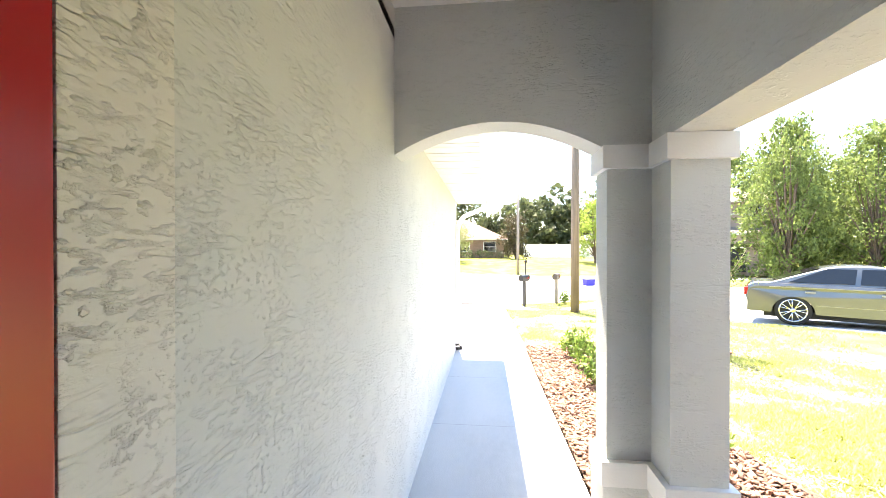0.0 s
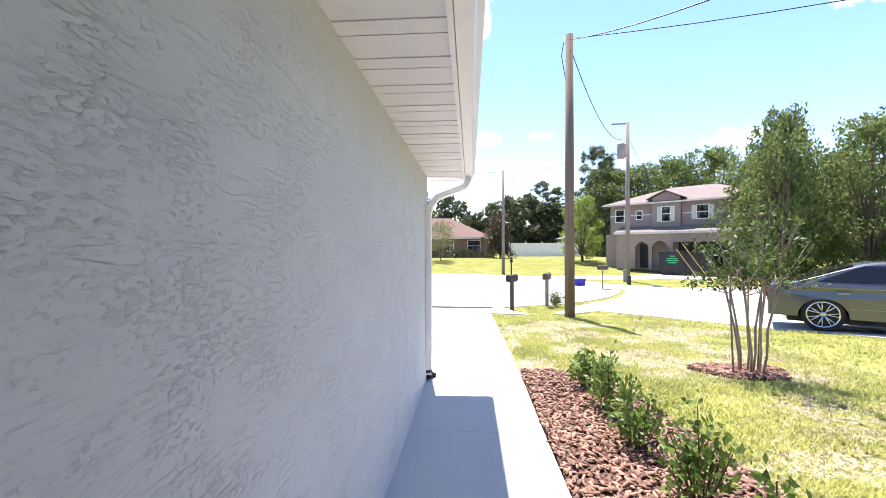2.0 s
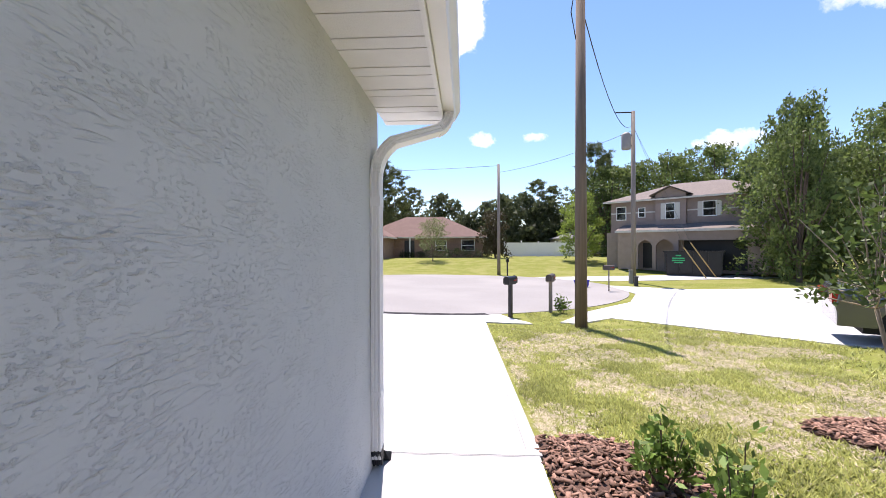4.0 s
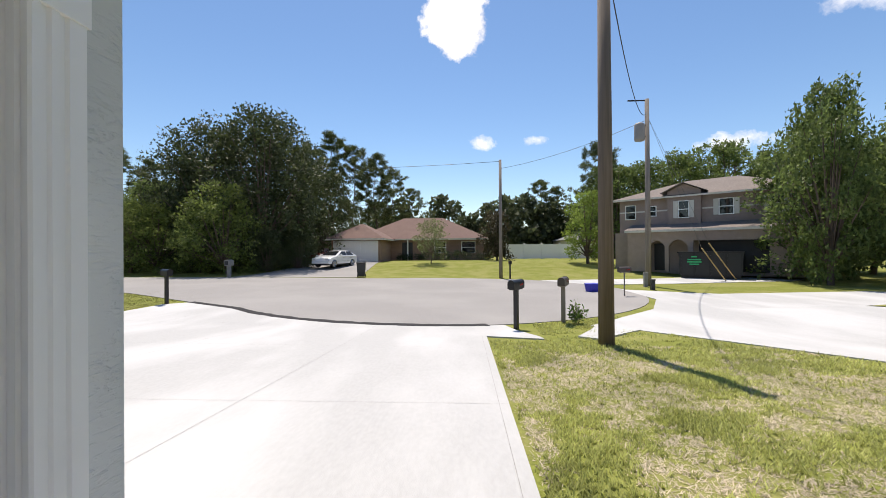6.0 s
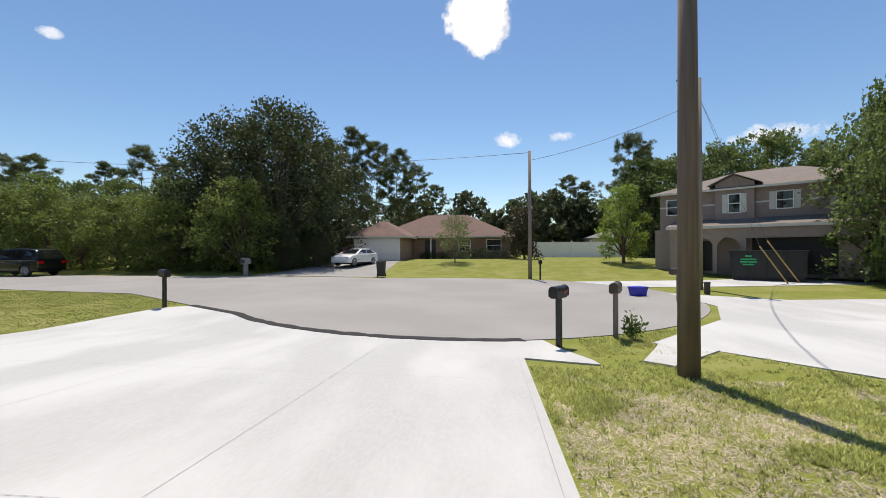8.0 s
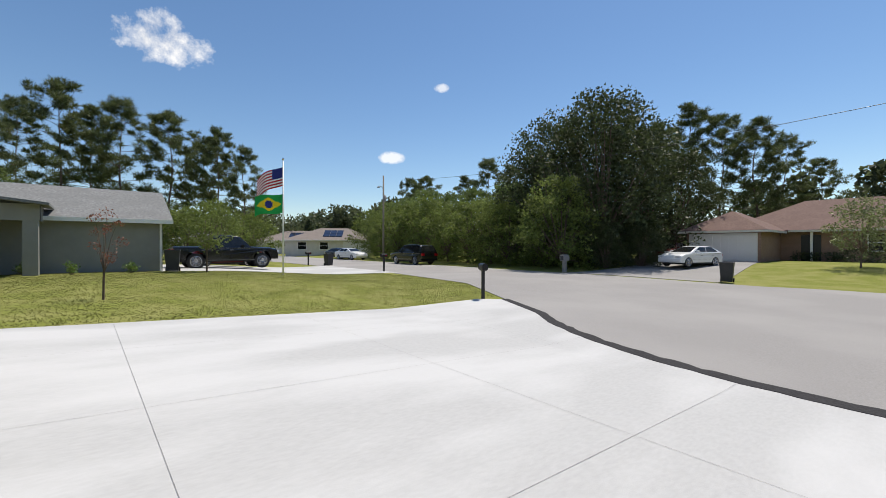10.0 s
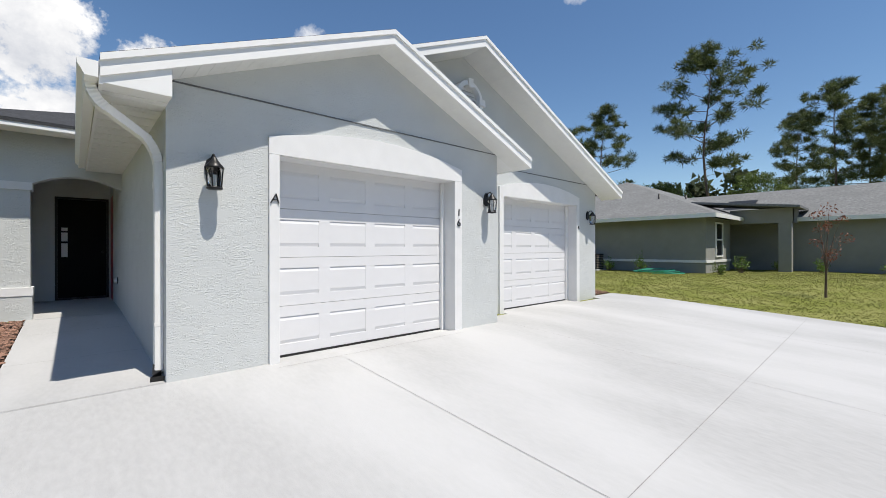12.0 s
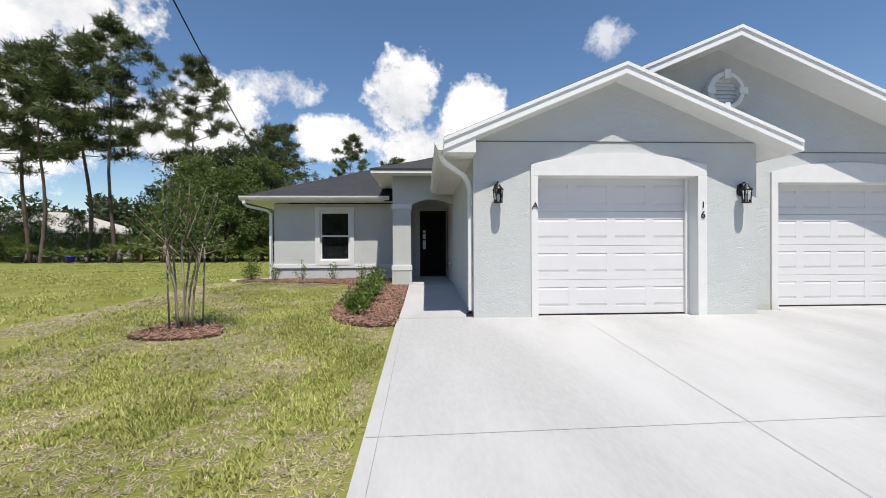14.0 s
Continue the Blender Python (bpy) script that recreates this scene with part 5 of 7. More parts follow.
chips("mulch", RING, 900, 7, "bark mulch round the young tree")
chips("mulch", [(-9.9, -0.9), (-8.6, -0.9), (-8.6, -2.6), (-10.4, -2.6)], 700, 8, "bark mulch at the garage corner")


# ---- bare spots in the lawn: x, y, half length, half width ----
SPOTS = [(2.65, 3.5, .75, .34), (2.2, 3.2, .34, .22), (2.16, 2.8, .30, .16), (2.04, 1.96, .26, .24), (1.5, 3.2, .18, .26), (3.55, 2.9, .40, .25), (1.3, 2.5, .12, .40), (2.62, 5.6, .5, .28), (3.68, 5.4, .36, .32),
         (2.95, 4.1, .50, .30), (2.4, 2.4, .32, .24), (3.4, 3.45, .30, .24), (4.3, 3.9, .42, .30), (1.35, 5.3, .10, .6), (4.9, 1.9, .4, .3), (3.0, -1.9, .4, .25), (2.9, 0.3, .35, .22), (1.3, 0.9, .12, .4)]


def bare_spot(x, y):
    """How bare the lawn is here, 0 to 1, with a ragged edge."""
    best = 0.0
    for cx0, cy0, a, b in SPOTS:
        r = math.hypot((x - cx0) / a, (y - cy0) / b)
        if r < 2.0:
            r += 0.55 * noise.noise((x * 3.5, y * 3.5, 2.0)) + 0.35 * noise.noise((x * 9.0, y * 9.0, 6.0))
            best = max(best, 1.0 - smooth01(r, 0.75, 1.25))
    return best


# ---- grass ----
def grass(name, x0, x1, y0, y1, count, height, seed, keep, label, width=0.006, clump=6, mat=None, dry=False, patchy=0.92):
    rng = np.random.default_rng(seed)
    n = count // clump
    bx, by = rng.uniform(x0, x1, n), rng.uniform(y0, y1, n)
    ok = []
    for x, y in zip(bx, by):
        if not keep(x, y):
            continue
        bald = noise.noise((x * 0.55, y * 0.55, 3.0)) + 0.5 * noise.noise((x * 1.7, y * 1.7, 8.0))
        bare = max(smooth01(bald, -0.26, 0.22), bare_spot(x, y) if 1 < x < 6 and -4 < y < 7 else 0.0)
        if rng.random() < (1.0 - bare if dry else patchy * bare):
            continue
        ok.append((x, y, land(x, y)))
    c = np.repeat(np.array(ok), clump, axis=0)
    m = len(c)
    c[:, :2] += rng.normal(size=(m, 2)) * 0.018
    a = rng.random(m) * 6.2832
    hgt = height * (0.45 + 0.8 * rng.random(m))
    lean = np.stack([np.cos(a), np.sin(a), np.zeros(m)], 1) * (hgt * (0.3 + 0.8 * rng.random(m)) * (4.0 if dry else 1.0))[:, None]
    side = np.stack([-np.sin(a), np.cos(a), np.zeros(m)], 1) * width
    z = np.zeros((m, 3))
    z[:, 2] = hgt
    p0, p1 = c - side, c + side
    tip = c + lean + z * 0.9
    verts = np.stack([p0, p1, tip + side * 0.25, tip - side * 0.25], 1).reshape(-1, 3)
    return np_mesh(name, verts, np.arange(4 * m).reshape(-1, 4), mat or M_GRASS, None, label, "grass", kind="stuff")



def lawn_right(x, y):
    if x < 1.2 or inside(x, y, BED) or inside(x, y, RING) or inside(x, y, DRIVE2):
        return False
    return (x - BULB[0]) ** 2 + (y - BULB[1]) ** 2 > (BULB[2] + 0.1) ** 2 and not (x < 2.45 and y > 7.7)


DRIVE2 = [(8.1, 15.6), (8.2, 19.5), (11.6, 17.5), (18.5, 18.5), (22.0, 17.0), (22.5, 8.0), (26.0, -6.0), (24.0, -8.0), (14.5, -0.4), (11.3, 1.7), (8.6, 3.6), (7.3, 5.0), (5.9, 7.6), (4.9, 9.3), (3.9, 9.9), (6.8, 12.9)]
grass("grass", 1.15, 5.5, -5.8, 6.0, 210000, 0.042, 31, lawn_right, "patchy green grass blades on the lawn beside the walk")
grass("grass", 1.15, 10.0, 4.0, 11.5, 90000, 0.05, 32, lawn_right, "grass towards the road", width=0.009)
grass("grass", 5.5, 14.0, -8.0, 4.0, 40000, 0.05, 33, lawn_right, "grass of the side lawn", width=0.010)
grass("grass", 1.5, 22.0, -22.0, -6.5, 45000, 0.055, 34, lambda x, y: x > 6.3 and not inside(x, y, BED), "grass of the back lawn", width=0.014)
grass("grass", -24.0, -9.85, -6.0, 17.0, 170000, 0.02, 35, lambda x, y: (x < -10.4 or y > -0.8) and y < 17.5 and (x - BULB[0]) ** 2 + (y - BULB[1]) ** 2 > 9.45 ** 2, "mown grass between the driveways", width=0.011, clump=2, mat=M_GRASS_MOWN, patchy=0.2)
grass("dry_thatch", 1.15, 6.5, -5.8, 7.0, 230000, 0.014, 36, lawn_right, "straw-coloured dry thatch on the lawn's bare spots", width=0.004, clump=5, mat=M_STRAW, dry=True)
# ---- pavings further off ----
strip("driveway_right", DRIVE2, 0.022, M_CONCRETE, "wide pale concrete driveway of the right-hand neighbour", "driveway", step=1.5)
strip("driveway_far", [(5.4, 25.6), (7.7, 22.3), (12.5, 22.9), (20.0, 24.6), (21.5, 25.6), (18.5, 29.0), (13.2, 27.0)], 0.022, M_CONCRETE, "pale concrete driveway of the two-storey house", "driveway", step=1.5)
strip("driveway_brick", [(-15.5, 26.8), (-6.9, 27.2), (-7.9, 40.2), (-13.2, 40.2)], 0.022, M_ASPHALT, "grey driveway of the brick house", "driveway", step=2.0)
strip("driveway_left", [(-33.0, 5.2), (-23.8, 5.2), (-23.8, 12.0), (-22.6, 18.1), (-34.0, 18.3), (-33.0, 12.0)], 0.022, M_CONCRETE, "pale concrete driveway of the left-hand neighbour", "driveway", step=1.5)
strip("grass_island", [(10.6, 12.3), (16.0, 11.6), (21.0, 11.4), (21.0, 9.8), (13.0, 10.6)], 0.035, M_LAWN, "strip of lawn in the right-hand driveway", "lawn", depth=0.04, step=1.5)
strip("culvert_apron", [(3.1, 8.1), (3.45, 7.75), (4.9, 9.3), (4.1, 10.0)], 0.04, M_CONCRETE, "concrete culvert edge by the driveway", "culvert", step=0.7)

# tooled joints of the slabs
M_JOINT = material("joint_shadow", (0.28, 0.275, 0.27), rough=1.0, vary=0.3, scale=20)


def joint(name, a, b, w, lift):
    """A tooled groove, laid as a thin dark line just over the slab."""
    a, b = Vector(a), Vector(b)
    n = max(2, int((b - a).length / 0.7))
    side = Vector((-(b - a).y, (b - a).x)).normalized() * w / 2
    vs, fs = [], []
    for i in range(n + 1):
        p = a.lerp(b, i / n)
        for q in (p + side, p - side):
            vs.append((q.x, q.y, land(q.x, q.y) + lift))
        if i:
            fs.append((2 * i - 2, 2 * i - 1, 2 * i + 1, 2 * i))
    return raw(name, vs, fs, M_JOINT, None, "thin tooled joint in the concrete", "joint", kind="structure")


for i, (a, b, w) in enumerate([((-1.57, 0.3), (-1.57, 9.6), 0.004), ((-4.45, -0.2), (-4.45, 10.5), 0.004), ((-7.2, -0.3), (-7.2, 11.2), 0.004), ((1.13, 3.28), (-9.7, 3.06), 0.004), ((1.15, 6.58), (-9.7, 6.50), 0.004), ((-9.7, 9.6), (-4.4, 9.55), 0.004),
                               ((1.03, 0.1), (1.06, 8.2), 0.004), ((-0.9, 0.165), (-3.45, 0.165), 0.005)]):
    joint("driveway_joint", a, b, w, 0.0345)
for y in (-0.02, -1.55, -3.05):
    joint("walkway_joint", (0.0, y), (1.11, y), 0.005, 0.0345)


# ---- houses ----
M_BRICK = material("red_brown_brick", (0.29, 0.19, 0.145), rough=0.95, vary=0.3, scale=14, bump=0.01, bump_scale=25, stretch=(1, 1, 2.5))
M_TAN_STUCCO = material("mauve_tan_stucco", (0.30, 0.235, 0.21), rough=0.95, vary=0.08, scale=3, bump=0.004, bump_scale=40)
M_TAN_LIGHT = material("tan_stucco", (0.34, 0.265, 0.225), rough=0.95, vary=0.08, scale=3, bump=0.004, bump_scale=40)
M_CREAM = material("cream_wall", (0.62, 0.60, 0.55), rough=0.9, vary=0.06, scale=2)
# the duplex's grey stucco again, with shade put into a darker base
M_SHADED_STUCCO = material("shaded_grey_stucco", (0.26, 0.262, 0.245), rough=0.95, vary=0.06, scale=2, bump=0.004, bump_scale=40)
M_VINYL = material("white_vinyl", (0.78, 0.79, 0.80), rough=0.5, vary=0.03)
M_SOLAR = glass_material("solar_glass", (0.012, 0.016, 0.035), 0.1)


def hip(bm, x0, x1, y0, y1, z, slope, t=0.10):
    """A hip roof over a rectangle, its ridge along the longer side."""
    w, d = x1 - x0, y1 - y0
    if w >= d:
        r0, r1 = (x0 + d / 2, (y0 + y1) / 2, z + slope * d / 2), (x1 - d / 2, (y0 + y1) / 2, z + slope * d / 2)
        A, B, C, D = (x0, y0, z), (x1, y0, z), (x1, y1, z), (x0, y1, z)
        for q in ([A, B, r1, r0], [B, C, r1], [C, D, r0, r1], [D, A, r0]):
            roof_sheet(bm, q, t)
    else:
        r0, r1 = ((x0 + x1) / 2, y0 + w / 2, z + slope * w / 2), ((x0 + x1) / 2, y1 - w / 2, z + slope * w / 2)
        A, B, C, D = (x0, y0, z), (x1, y0, z), (x1, y1, z), (x0, y1, z)
        for q in ([A, B, r0], [B, C, r1, r0], [C, D, r1], [D, A, r0, r1]):
            roof_sheet(bm, q, t)


def house_window(h, x, y, z, w, hgt, face="-y", shutters=False):
    """A framed window with two panes on a wall that faces -y, or +x."""
    turn = {"-y": 0, "+x": 90, "+y": 180, "-x": -90}[face]
    fr = BM()
    for a, b, c, d in ((-w / 2 - .07, -w / 2, -.07, hgt + .07), (w / 2, w / 2 + .07, -.07, hgt + .07), (-w / 2, w / 2, hgt, hgt + .07), (-w / 2, w / 2, -.07, 0), (-w / 2, w / 2, hgt / 2 - .03, hgt / 2 + .03)):
        box(fr, a, b, -0.05, 0.02, c, d)
    f = part("window", fr, M_WHITE, h)
    f.matrix_basis = pose(x, y, z, 0, 0, turn)
    for c, d in ((0, hgt / 2 - .03), (hgt / 2 + .03, hgt)):
        bm = BM()
        box(bm, -w / 2, w / 2, -0.02, 0.0, c, d)
        part("pane", bm, M_DARK_GLASS, f)
    if shutters:
        for s in (-1, 1):
            bm = BM()
            xx = s * (w / 2 + 0.26)
            box(bm, xx - 0.17, xx + 0.17, -0.06, 0.0, -0.05, hgt + 0.05, 0.01)
            part("shutter", bm, M_CREAM, f, "cream shutter")


def wide_door(h, x, y, z, w, hgt, face="-y", mat=None, rows=4, cols=8):
    turn = {"-y": 0, "+x": 90, "+y": 180, "-x": -90}[face]
    bm = BM()
    box(bm, -w / 2 - .1, w / 2 + .1, -0.03, 0.03, 0, hgt + .1)
    d = part("garage_door", bm, mat or M_GARAGE, h)
    d.matrix_basis = pose(x, y, z, 0, 0, turn)
    for r in range(rows):
        for c in range(cols):
            bm = BM()
            xa, za = -w / 2 + w * c / cols, hgt * r / rows
            box(bm, xa + .05, xa + w / cols - .05, -0.05, -0.03, za + .07, za + hgt / rows - .07)
            part("panel", bm, mat or M_GARAGE, d)


# brick house across the circle
gz = land(-6, 44)
bh = thing("brick_house", "low brick house with brown hip roof and white garage door", "house", (0, 0, gz))
bm = BM()
box(bm, -12.9, -7.9, 40.2, 46.3, -0.4, 2.35)
part("garage_wall", bm, M_BRICK, bh)
bm = BM()
box(bm, -12.0, 2.8, 46.3, 56.0, -0.4, 2.45)
part("wall", bm, M_BRICK, bh)
bm = BM()
hip(bm, -13.4, -7.4, 39.7, 48.0, 2.38, 0.55)
part("garage_roof", bm, M_SHINGLE_BROWN, bh)
bm = BM()
hip(bm, -12.5, 3.3, 45.6, 56.5, 2.48, 0.50)
part("roof", bm, M_SHINGLE_BROWN, bh)
bm = BM()
box(bm, -13.4, -7.4, 39.66, 39.70, 2.2, 2.36)
box(bm, -7.40, -7.36, 39.7, 45.5, 2.2, 2.36)
box(bm, -7.3, 3.3, 45.55, 45.59, 2.3, 2.46)
part("fascia", bm, M_CREAM, bh)
wide_door(bh, -10.4, 40.15, 0.0, 4.4, 2.05)
house_window(bh, 1.0, 46.28, 0.85, 1.5, 1.2)
house_window(bh, -2.2, 46.28, 0.85, 1.2, 1.2)
bm = BM()
box(bm, -6.6, -5.4, 46.2, 46.28, 0.0, 2.05)
part("front_door", bm, M_BLACK, bh)
bm = BM()
box(bm, -6.0, -5.85, 45.9, 46.05, 0, 2.4)
part("porch_post", bm, M_WHITE, bh)


def hedge(x0, x1, y0, y1, h, seed, label):
    rng = np.random.default_rng(seed)
    t = thing("hedge", label, "hedge", ((x0 + x1) / 2, (y0 + y1) / 2, land((x0 + x1) / 2, y0)))
    n = int((x1 - x0) * (y1 - y0) * 14) + 20
    c = np.stack([rng.uniform(x0, x1, n) - (x0 + x1) / 2, rng.uniform(y0, y1, n) - (y0 + y1) / 2, rng.uniform(0.1, h - 0.08, n)], 1)
    v, f = leaf_mesh(c, 0.22, 24, 0.12, rng)
    np_mesh("foliage", v, f, M_OAK, t)
    bm = BM()
    tube(bm, (0, 0, -0.1), (0, 0, h * 0.6), 0.05, 0.03, 6)
    part("stem", bm, M_BARK, t)


hedge(-4.4, 3.8, 44.2, 45.2, 1.05, 4, "clipped dark hedge before the brick house")
hedge(-7.0, -4.0, 45.3, 45.9, 0.7, 5, "low hedge beside the porch of the brick house")

# white vinyl fence
fence = thing("fence", "white vinyl privacy fence behind the lawn", "fence", (0, 0, 0))
run = [Vector((5.6, 49.0)), Vector((14.2, 50.0)), Vector((18.6, 57.5))]
for a, b in zip(run, run[1:]):
    n = int((b - a).length / 1.8)
    ang = math.degrees(math.atan2(b.y - a.y, b.x - a.x))
    for i in range(n + 1):
        p = a.lerp(b, i / n)
        bm = BM()
        box(bm, -0.065, 0.065, -0.065, 0.065, -0.2, 1.86)
        lathe(bm, [(0.10, 1.86), (0.10, 1.89), (0.02, 1.95)], 4)
        o = part("post", bm, M_VINYL, fence)
        o.matrix_basis = pose(p.x, p.y, land(p.x, p.y), 0, 0, ang)
        if i < n:
            q = a.lerp(b, (i + 0.5) / n)
            L = (b - a).length / n - 0.13
            bm = BM()
            box(bm, -L / 2, L / 2, -0.02, 0.02, 0.05, 1.76)
            box(bm, -L / 2, L / 2, -0.035, 0.035, 1.62, 1.78)
            box(bm, -L / 2, L / 2, -0.035, 0.035, 0.05, 0.2)
            o = part("panel", bm, M_VINYL, fence)
            o.matrix_basis = pose(q.x, q.y, land(q.x, q.y), 0, 0, ang)
far_shed = thing("house", "far white house behind the fence", "house", (21.0, 66.0, 0.2))
bm = BM()
box(bm, -5, 5, 0, 6, 0, 2.6)
part("wall", bm, M_CREAM, far_shed)
bm = BM()
hip(bm, -5.5, 5.5, -.5, 6.5, 2.6, 0.35)
part("roof", bm, M_SHINGLE_GREY, far_shed)

# two-storey house at the right of the circle
th = thing("two_storey_house", "two-storey mauve-tan stucco house with dark open garage", "house", (12.9, 33.4, -0.02), -40.7)
th.scale = (0.87, 0.87, 0.87)
bm = BM()
box(bm, 0.0, 13.6, 0.0, 10.0, -0.6, 3.0)
part("ground_floor_wall", bm, M_TAN_LIGHT, th)
bm = BM()
box(bm, 0.2, 13.4, 0.6, 9.8, 3.0, 6.05)
box(bm, 4.4, 6.9, 0.2, 0.6, 3.3, 6.05)
part("upper_wall", bm, M_TAN_STUCCO, th)
bm = BM()
hip(bm, -0.4, 14.0, 0.0, 10.4, 6.08, 0.36)
part("roof", bm, M_SHINGLE_TAN, th)
bm = BM()
for s in (1, -1):
    roof_sheet(bm, [(5.65, -0.2, 7.15), (5.65 + s * 1.7, -0.2, 6.35), (5.65 + s * 1.7, 4.0, 6.35), (5.65, 4.0, 7.15)])
part("dormer_roof", bm, M_SHINGLE_TAN, th)
bm = BM()
prism(bm, [(4.4, 6.05), (6.9, 6.05), (6.9, 6.45), (5.65, 7.05), (4.4, 6.45)], "y", 0.2, 3.0)
part("dormer_wall", bm, M_TAN_STUCCO, th)
bm = BM()
roof_sheet(bm, [(1.4, -1.6, 3.15), (13.0, -1.6, 3.15), (13.0, 0.5, 3.75), (1.4, 0.5, 3.75)], 0.12)
part("porch_roof", bm, M_SHINGLE_TAN, th)
bm = BM()
box(bm, 1.4, 13.0, -1.65, -1.6, 2.95, 3.14)
box(bm, -0.4, 14.0, -0.05, 0.0, 5.92, 6.06)
part("fascia", bm, M_CREAM, th)
bm = BM()
pts = [(1.6, -0.4), (3.4, -0.4), (3.4, 1.75)] + arch_pts(3.4, 4.6, 1.75, 2.25)[1:-1] + [(4.6, 1.75), (4.6, -0.4), (4.9, -0.4), (4.9, 1.75)] + arch_pts(4.9, 6.3, 1.75, 2.3)[1:-1] + [(6.3, 1.75), (6.3, -0.4), (6.7, -0.4), (6.7, 2.2), (11.5, 2.2), (11.5, -0.4), (12.8, -0.4), (12.8, 2.98), (1.6, 2.98)]
prism(bm, pts, "y", -1.4, -1.15)
part("porch_wall", bm, M_TAN_LIGHT, th)
# flat black sheet on the wall paints the open garage's dark inside
bm = BM()
box(bm, 6.8, 11.4, -0.06, -0.01, -0.3, 2.2)
part("garage_dark_sheet", bm, M_BLACK, th)
bm = BM()
box(bm, 3.4, 4.3, -0.06, -0.01, -0.3, 2.0)
part("front_door", bm, M_BLACK, th)
bm = BM()
box(bm, 0.2, 13.4, 0.56, 0.6, 4.85, 4.97)
part("band", bm, M_CREAM, th)
for u, y, z, w, hgt, sh in ((8.6, 0.58, 4.35, 0.9, 1.2, True), (5.65, 0.18, 4.2, 0.7, 1.35, True), (1.2, 0.58, 4.3, 0.8, 1.2, False), (11.8, 0.58, 4.35, 0.8, 1.2, True), (3.1, 0.58, 4.5, 0.5, 0.8, False)):
    house_window(th, u, y, z, w, hgt, shutters=sh)

# dumpster with green lettering that cannot be read
dump = thing("dumpster", "black steel roll-off dumpster with green markings", "dumpster", (16.9, 27.3, land(16.9, 27.3) + 0.05), -33)
dump.scale = (1.08, 0.9, 0.95)
bm = BM()
prism(bm, [(-1.5, 0.18), (1.5, 0.18), (1.65, 1.75), (-1.65, 1.75)], "y", -1.0, 1.0)
part("bin", bm, M_BLACK, dump)
for x in (-1.55, -0.8, 0.0, 0.8, 1.55):
    bm = BM()
    box(bm, x - .05, x + .05, -1.06, -1.0, 0.2, 1.72)
    part("rib", bm, M_BLACK_METAL, dump)
bm = BM()
box(bm, -1.7, 1.7, -1.08, 1.08, 1.72, 1.80)
part("rim", bm, M_BLACK_METAL, dump)
M_GREEN_SIGN = material("green_lettering", (0.02, 0.42, 0.16), rough=0.6, vary=0.1)
for z, w in ((1.42, 0.3), (1.22, 0.7), (1.06, 0.75), (0.9, 0.5)):
    bm = BM()
    box(bm, -0.8 - w / 2, -0.8 + w / 2, -1.075, -1.062, z, z + 0.09)
    part("marking", bm, M_GREEN_SIGN, dump, "green bar of lettering")
for x in (-1.2, 1.2):
    bm = BM()
    tube(bm, (x, -0.8, 0.09), (x, -0.6, 0.09), 0.12, n=12)
    part("roller", bm, M_BLACK_METAL, dump)
bm = BM()
box(bm, -1.5, 1.5, -0.9, 0.9, -0.05, 0.18)
part("skid", bm, M_BLACK_METAL, dump)

# the left-hand neighbour: the same plan, its stucco darkened to hold the shade
nz = 0.1
nh = thing("neighbour_house", "single-storey grey stucco house with grey shingle roofs", "house", (-24.2, 5.3, nz))
bm = BM()
box(bm, 1.5, 5.2, -14.0, -6.5, -0.4, 2.4)
part("wing_wall", bm, M_SHADED_STUCCO, nh)
bm = BM()
box(bm, -8.5, 0.0, -7.2, 0.0, -0.4, 2.4)
part("garage_wall", bm, M_SHADED_STUCCO, nh)
bm = BM()
box(bm, -8.5, 1.5, -14.0, -7.2, -0.4, 2.4)
part("wall", bm, M_SHADED_STUCCO, nh)
bm = BM()
hip(bm, -12.0, 5.8, -18.5, -6.0, 2.5, 0.42)
part("roof", bm, M_SHINGLE_GREY, nh)
bm = BM()
for s in (1, -1):
    roof_sheet(bm, [(-4.2, 0.4, 4.25), (-4.2 + s * 4.6, 0.4, 2.45), (-4.2 + s * 4.6, -12.0, 2.45), (-4.2, -12.0, 4.25)], 0.1)
part("garage_roof", bm, M_SHINGLE_GREY, nh)
bm = BM()
prism(bm, [(-8.5, 2.4), (0.0, 2.4), (-4.2, 4.1)], "y", -0.2, 0.0)
part("gable", bm, M_SHADED_STUCCO, nh)
bm = BM()
box(bm, 0.40, 0.44, -6.0, 0.4, 2.28, 2.46)
box(bm, 0.4, 5.8, -6.0, -5.96, 2.33, 2.50)
box(bm, 5.78, 5.82, -18.5, -6.0, 2.33, 2.50)
part("fascia", bm, M_WHITE, nh)
bm = BM()
roof_sheet(bm, [(2.1, -3.9, 2.90), (-0.5, -3.9, 2.90), (-0.5, -8.0, 3.36), (2.1, -8.0, 3.36)], 0.10)
part("porch_roof", bm, M_SHINGLE_GREY, nh)
bm = BM()
box(bm, 0.0, 1.5, -4.55, -4.2, 2.2, 2.85)
box(bm, 1.2, 1.52, -6.5, -4.2, 2.2, 2.85)
part("porch_wall", bm, M_SHADED_STUCCO, nh)
bm = BM()
box(bm, 1.1, 1.5, -4.7, -4.25, -0.3, 2.2)
part("porch_column", bm, M_SHADED_STUCCO, nh)
bm = BM()
box(bm, 0.2, 1.1, -7.19, -7.1, 0.0, 2.1)
part("front_door", bm, M_BLACK, nh)
bm = BM()
box(bm, 5.2, 5.24, -14.0, -6.5, 0.46, 0.57)
box(bm, 1.5, 5.24, -6.5, -6.46, 0.46, 0.57)
part("band", bm, M_TRIM, nh)
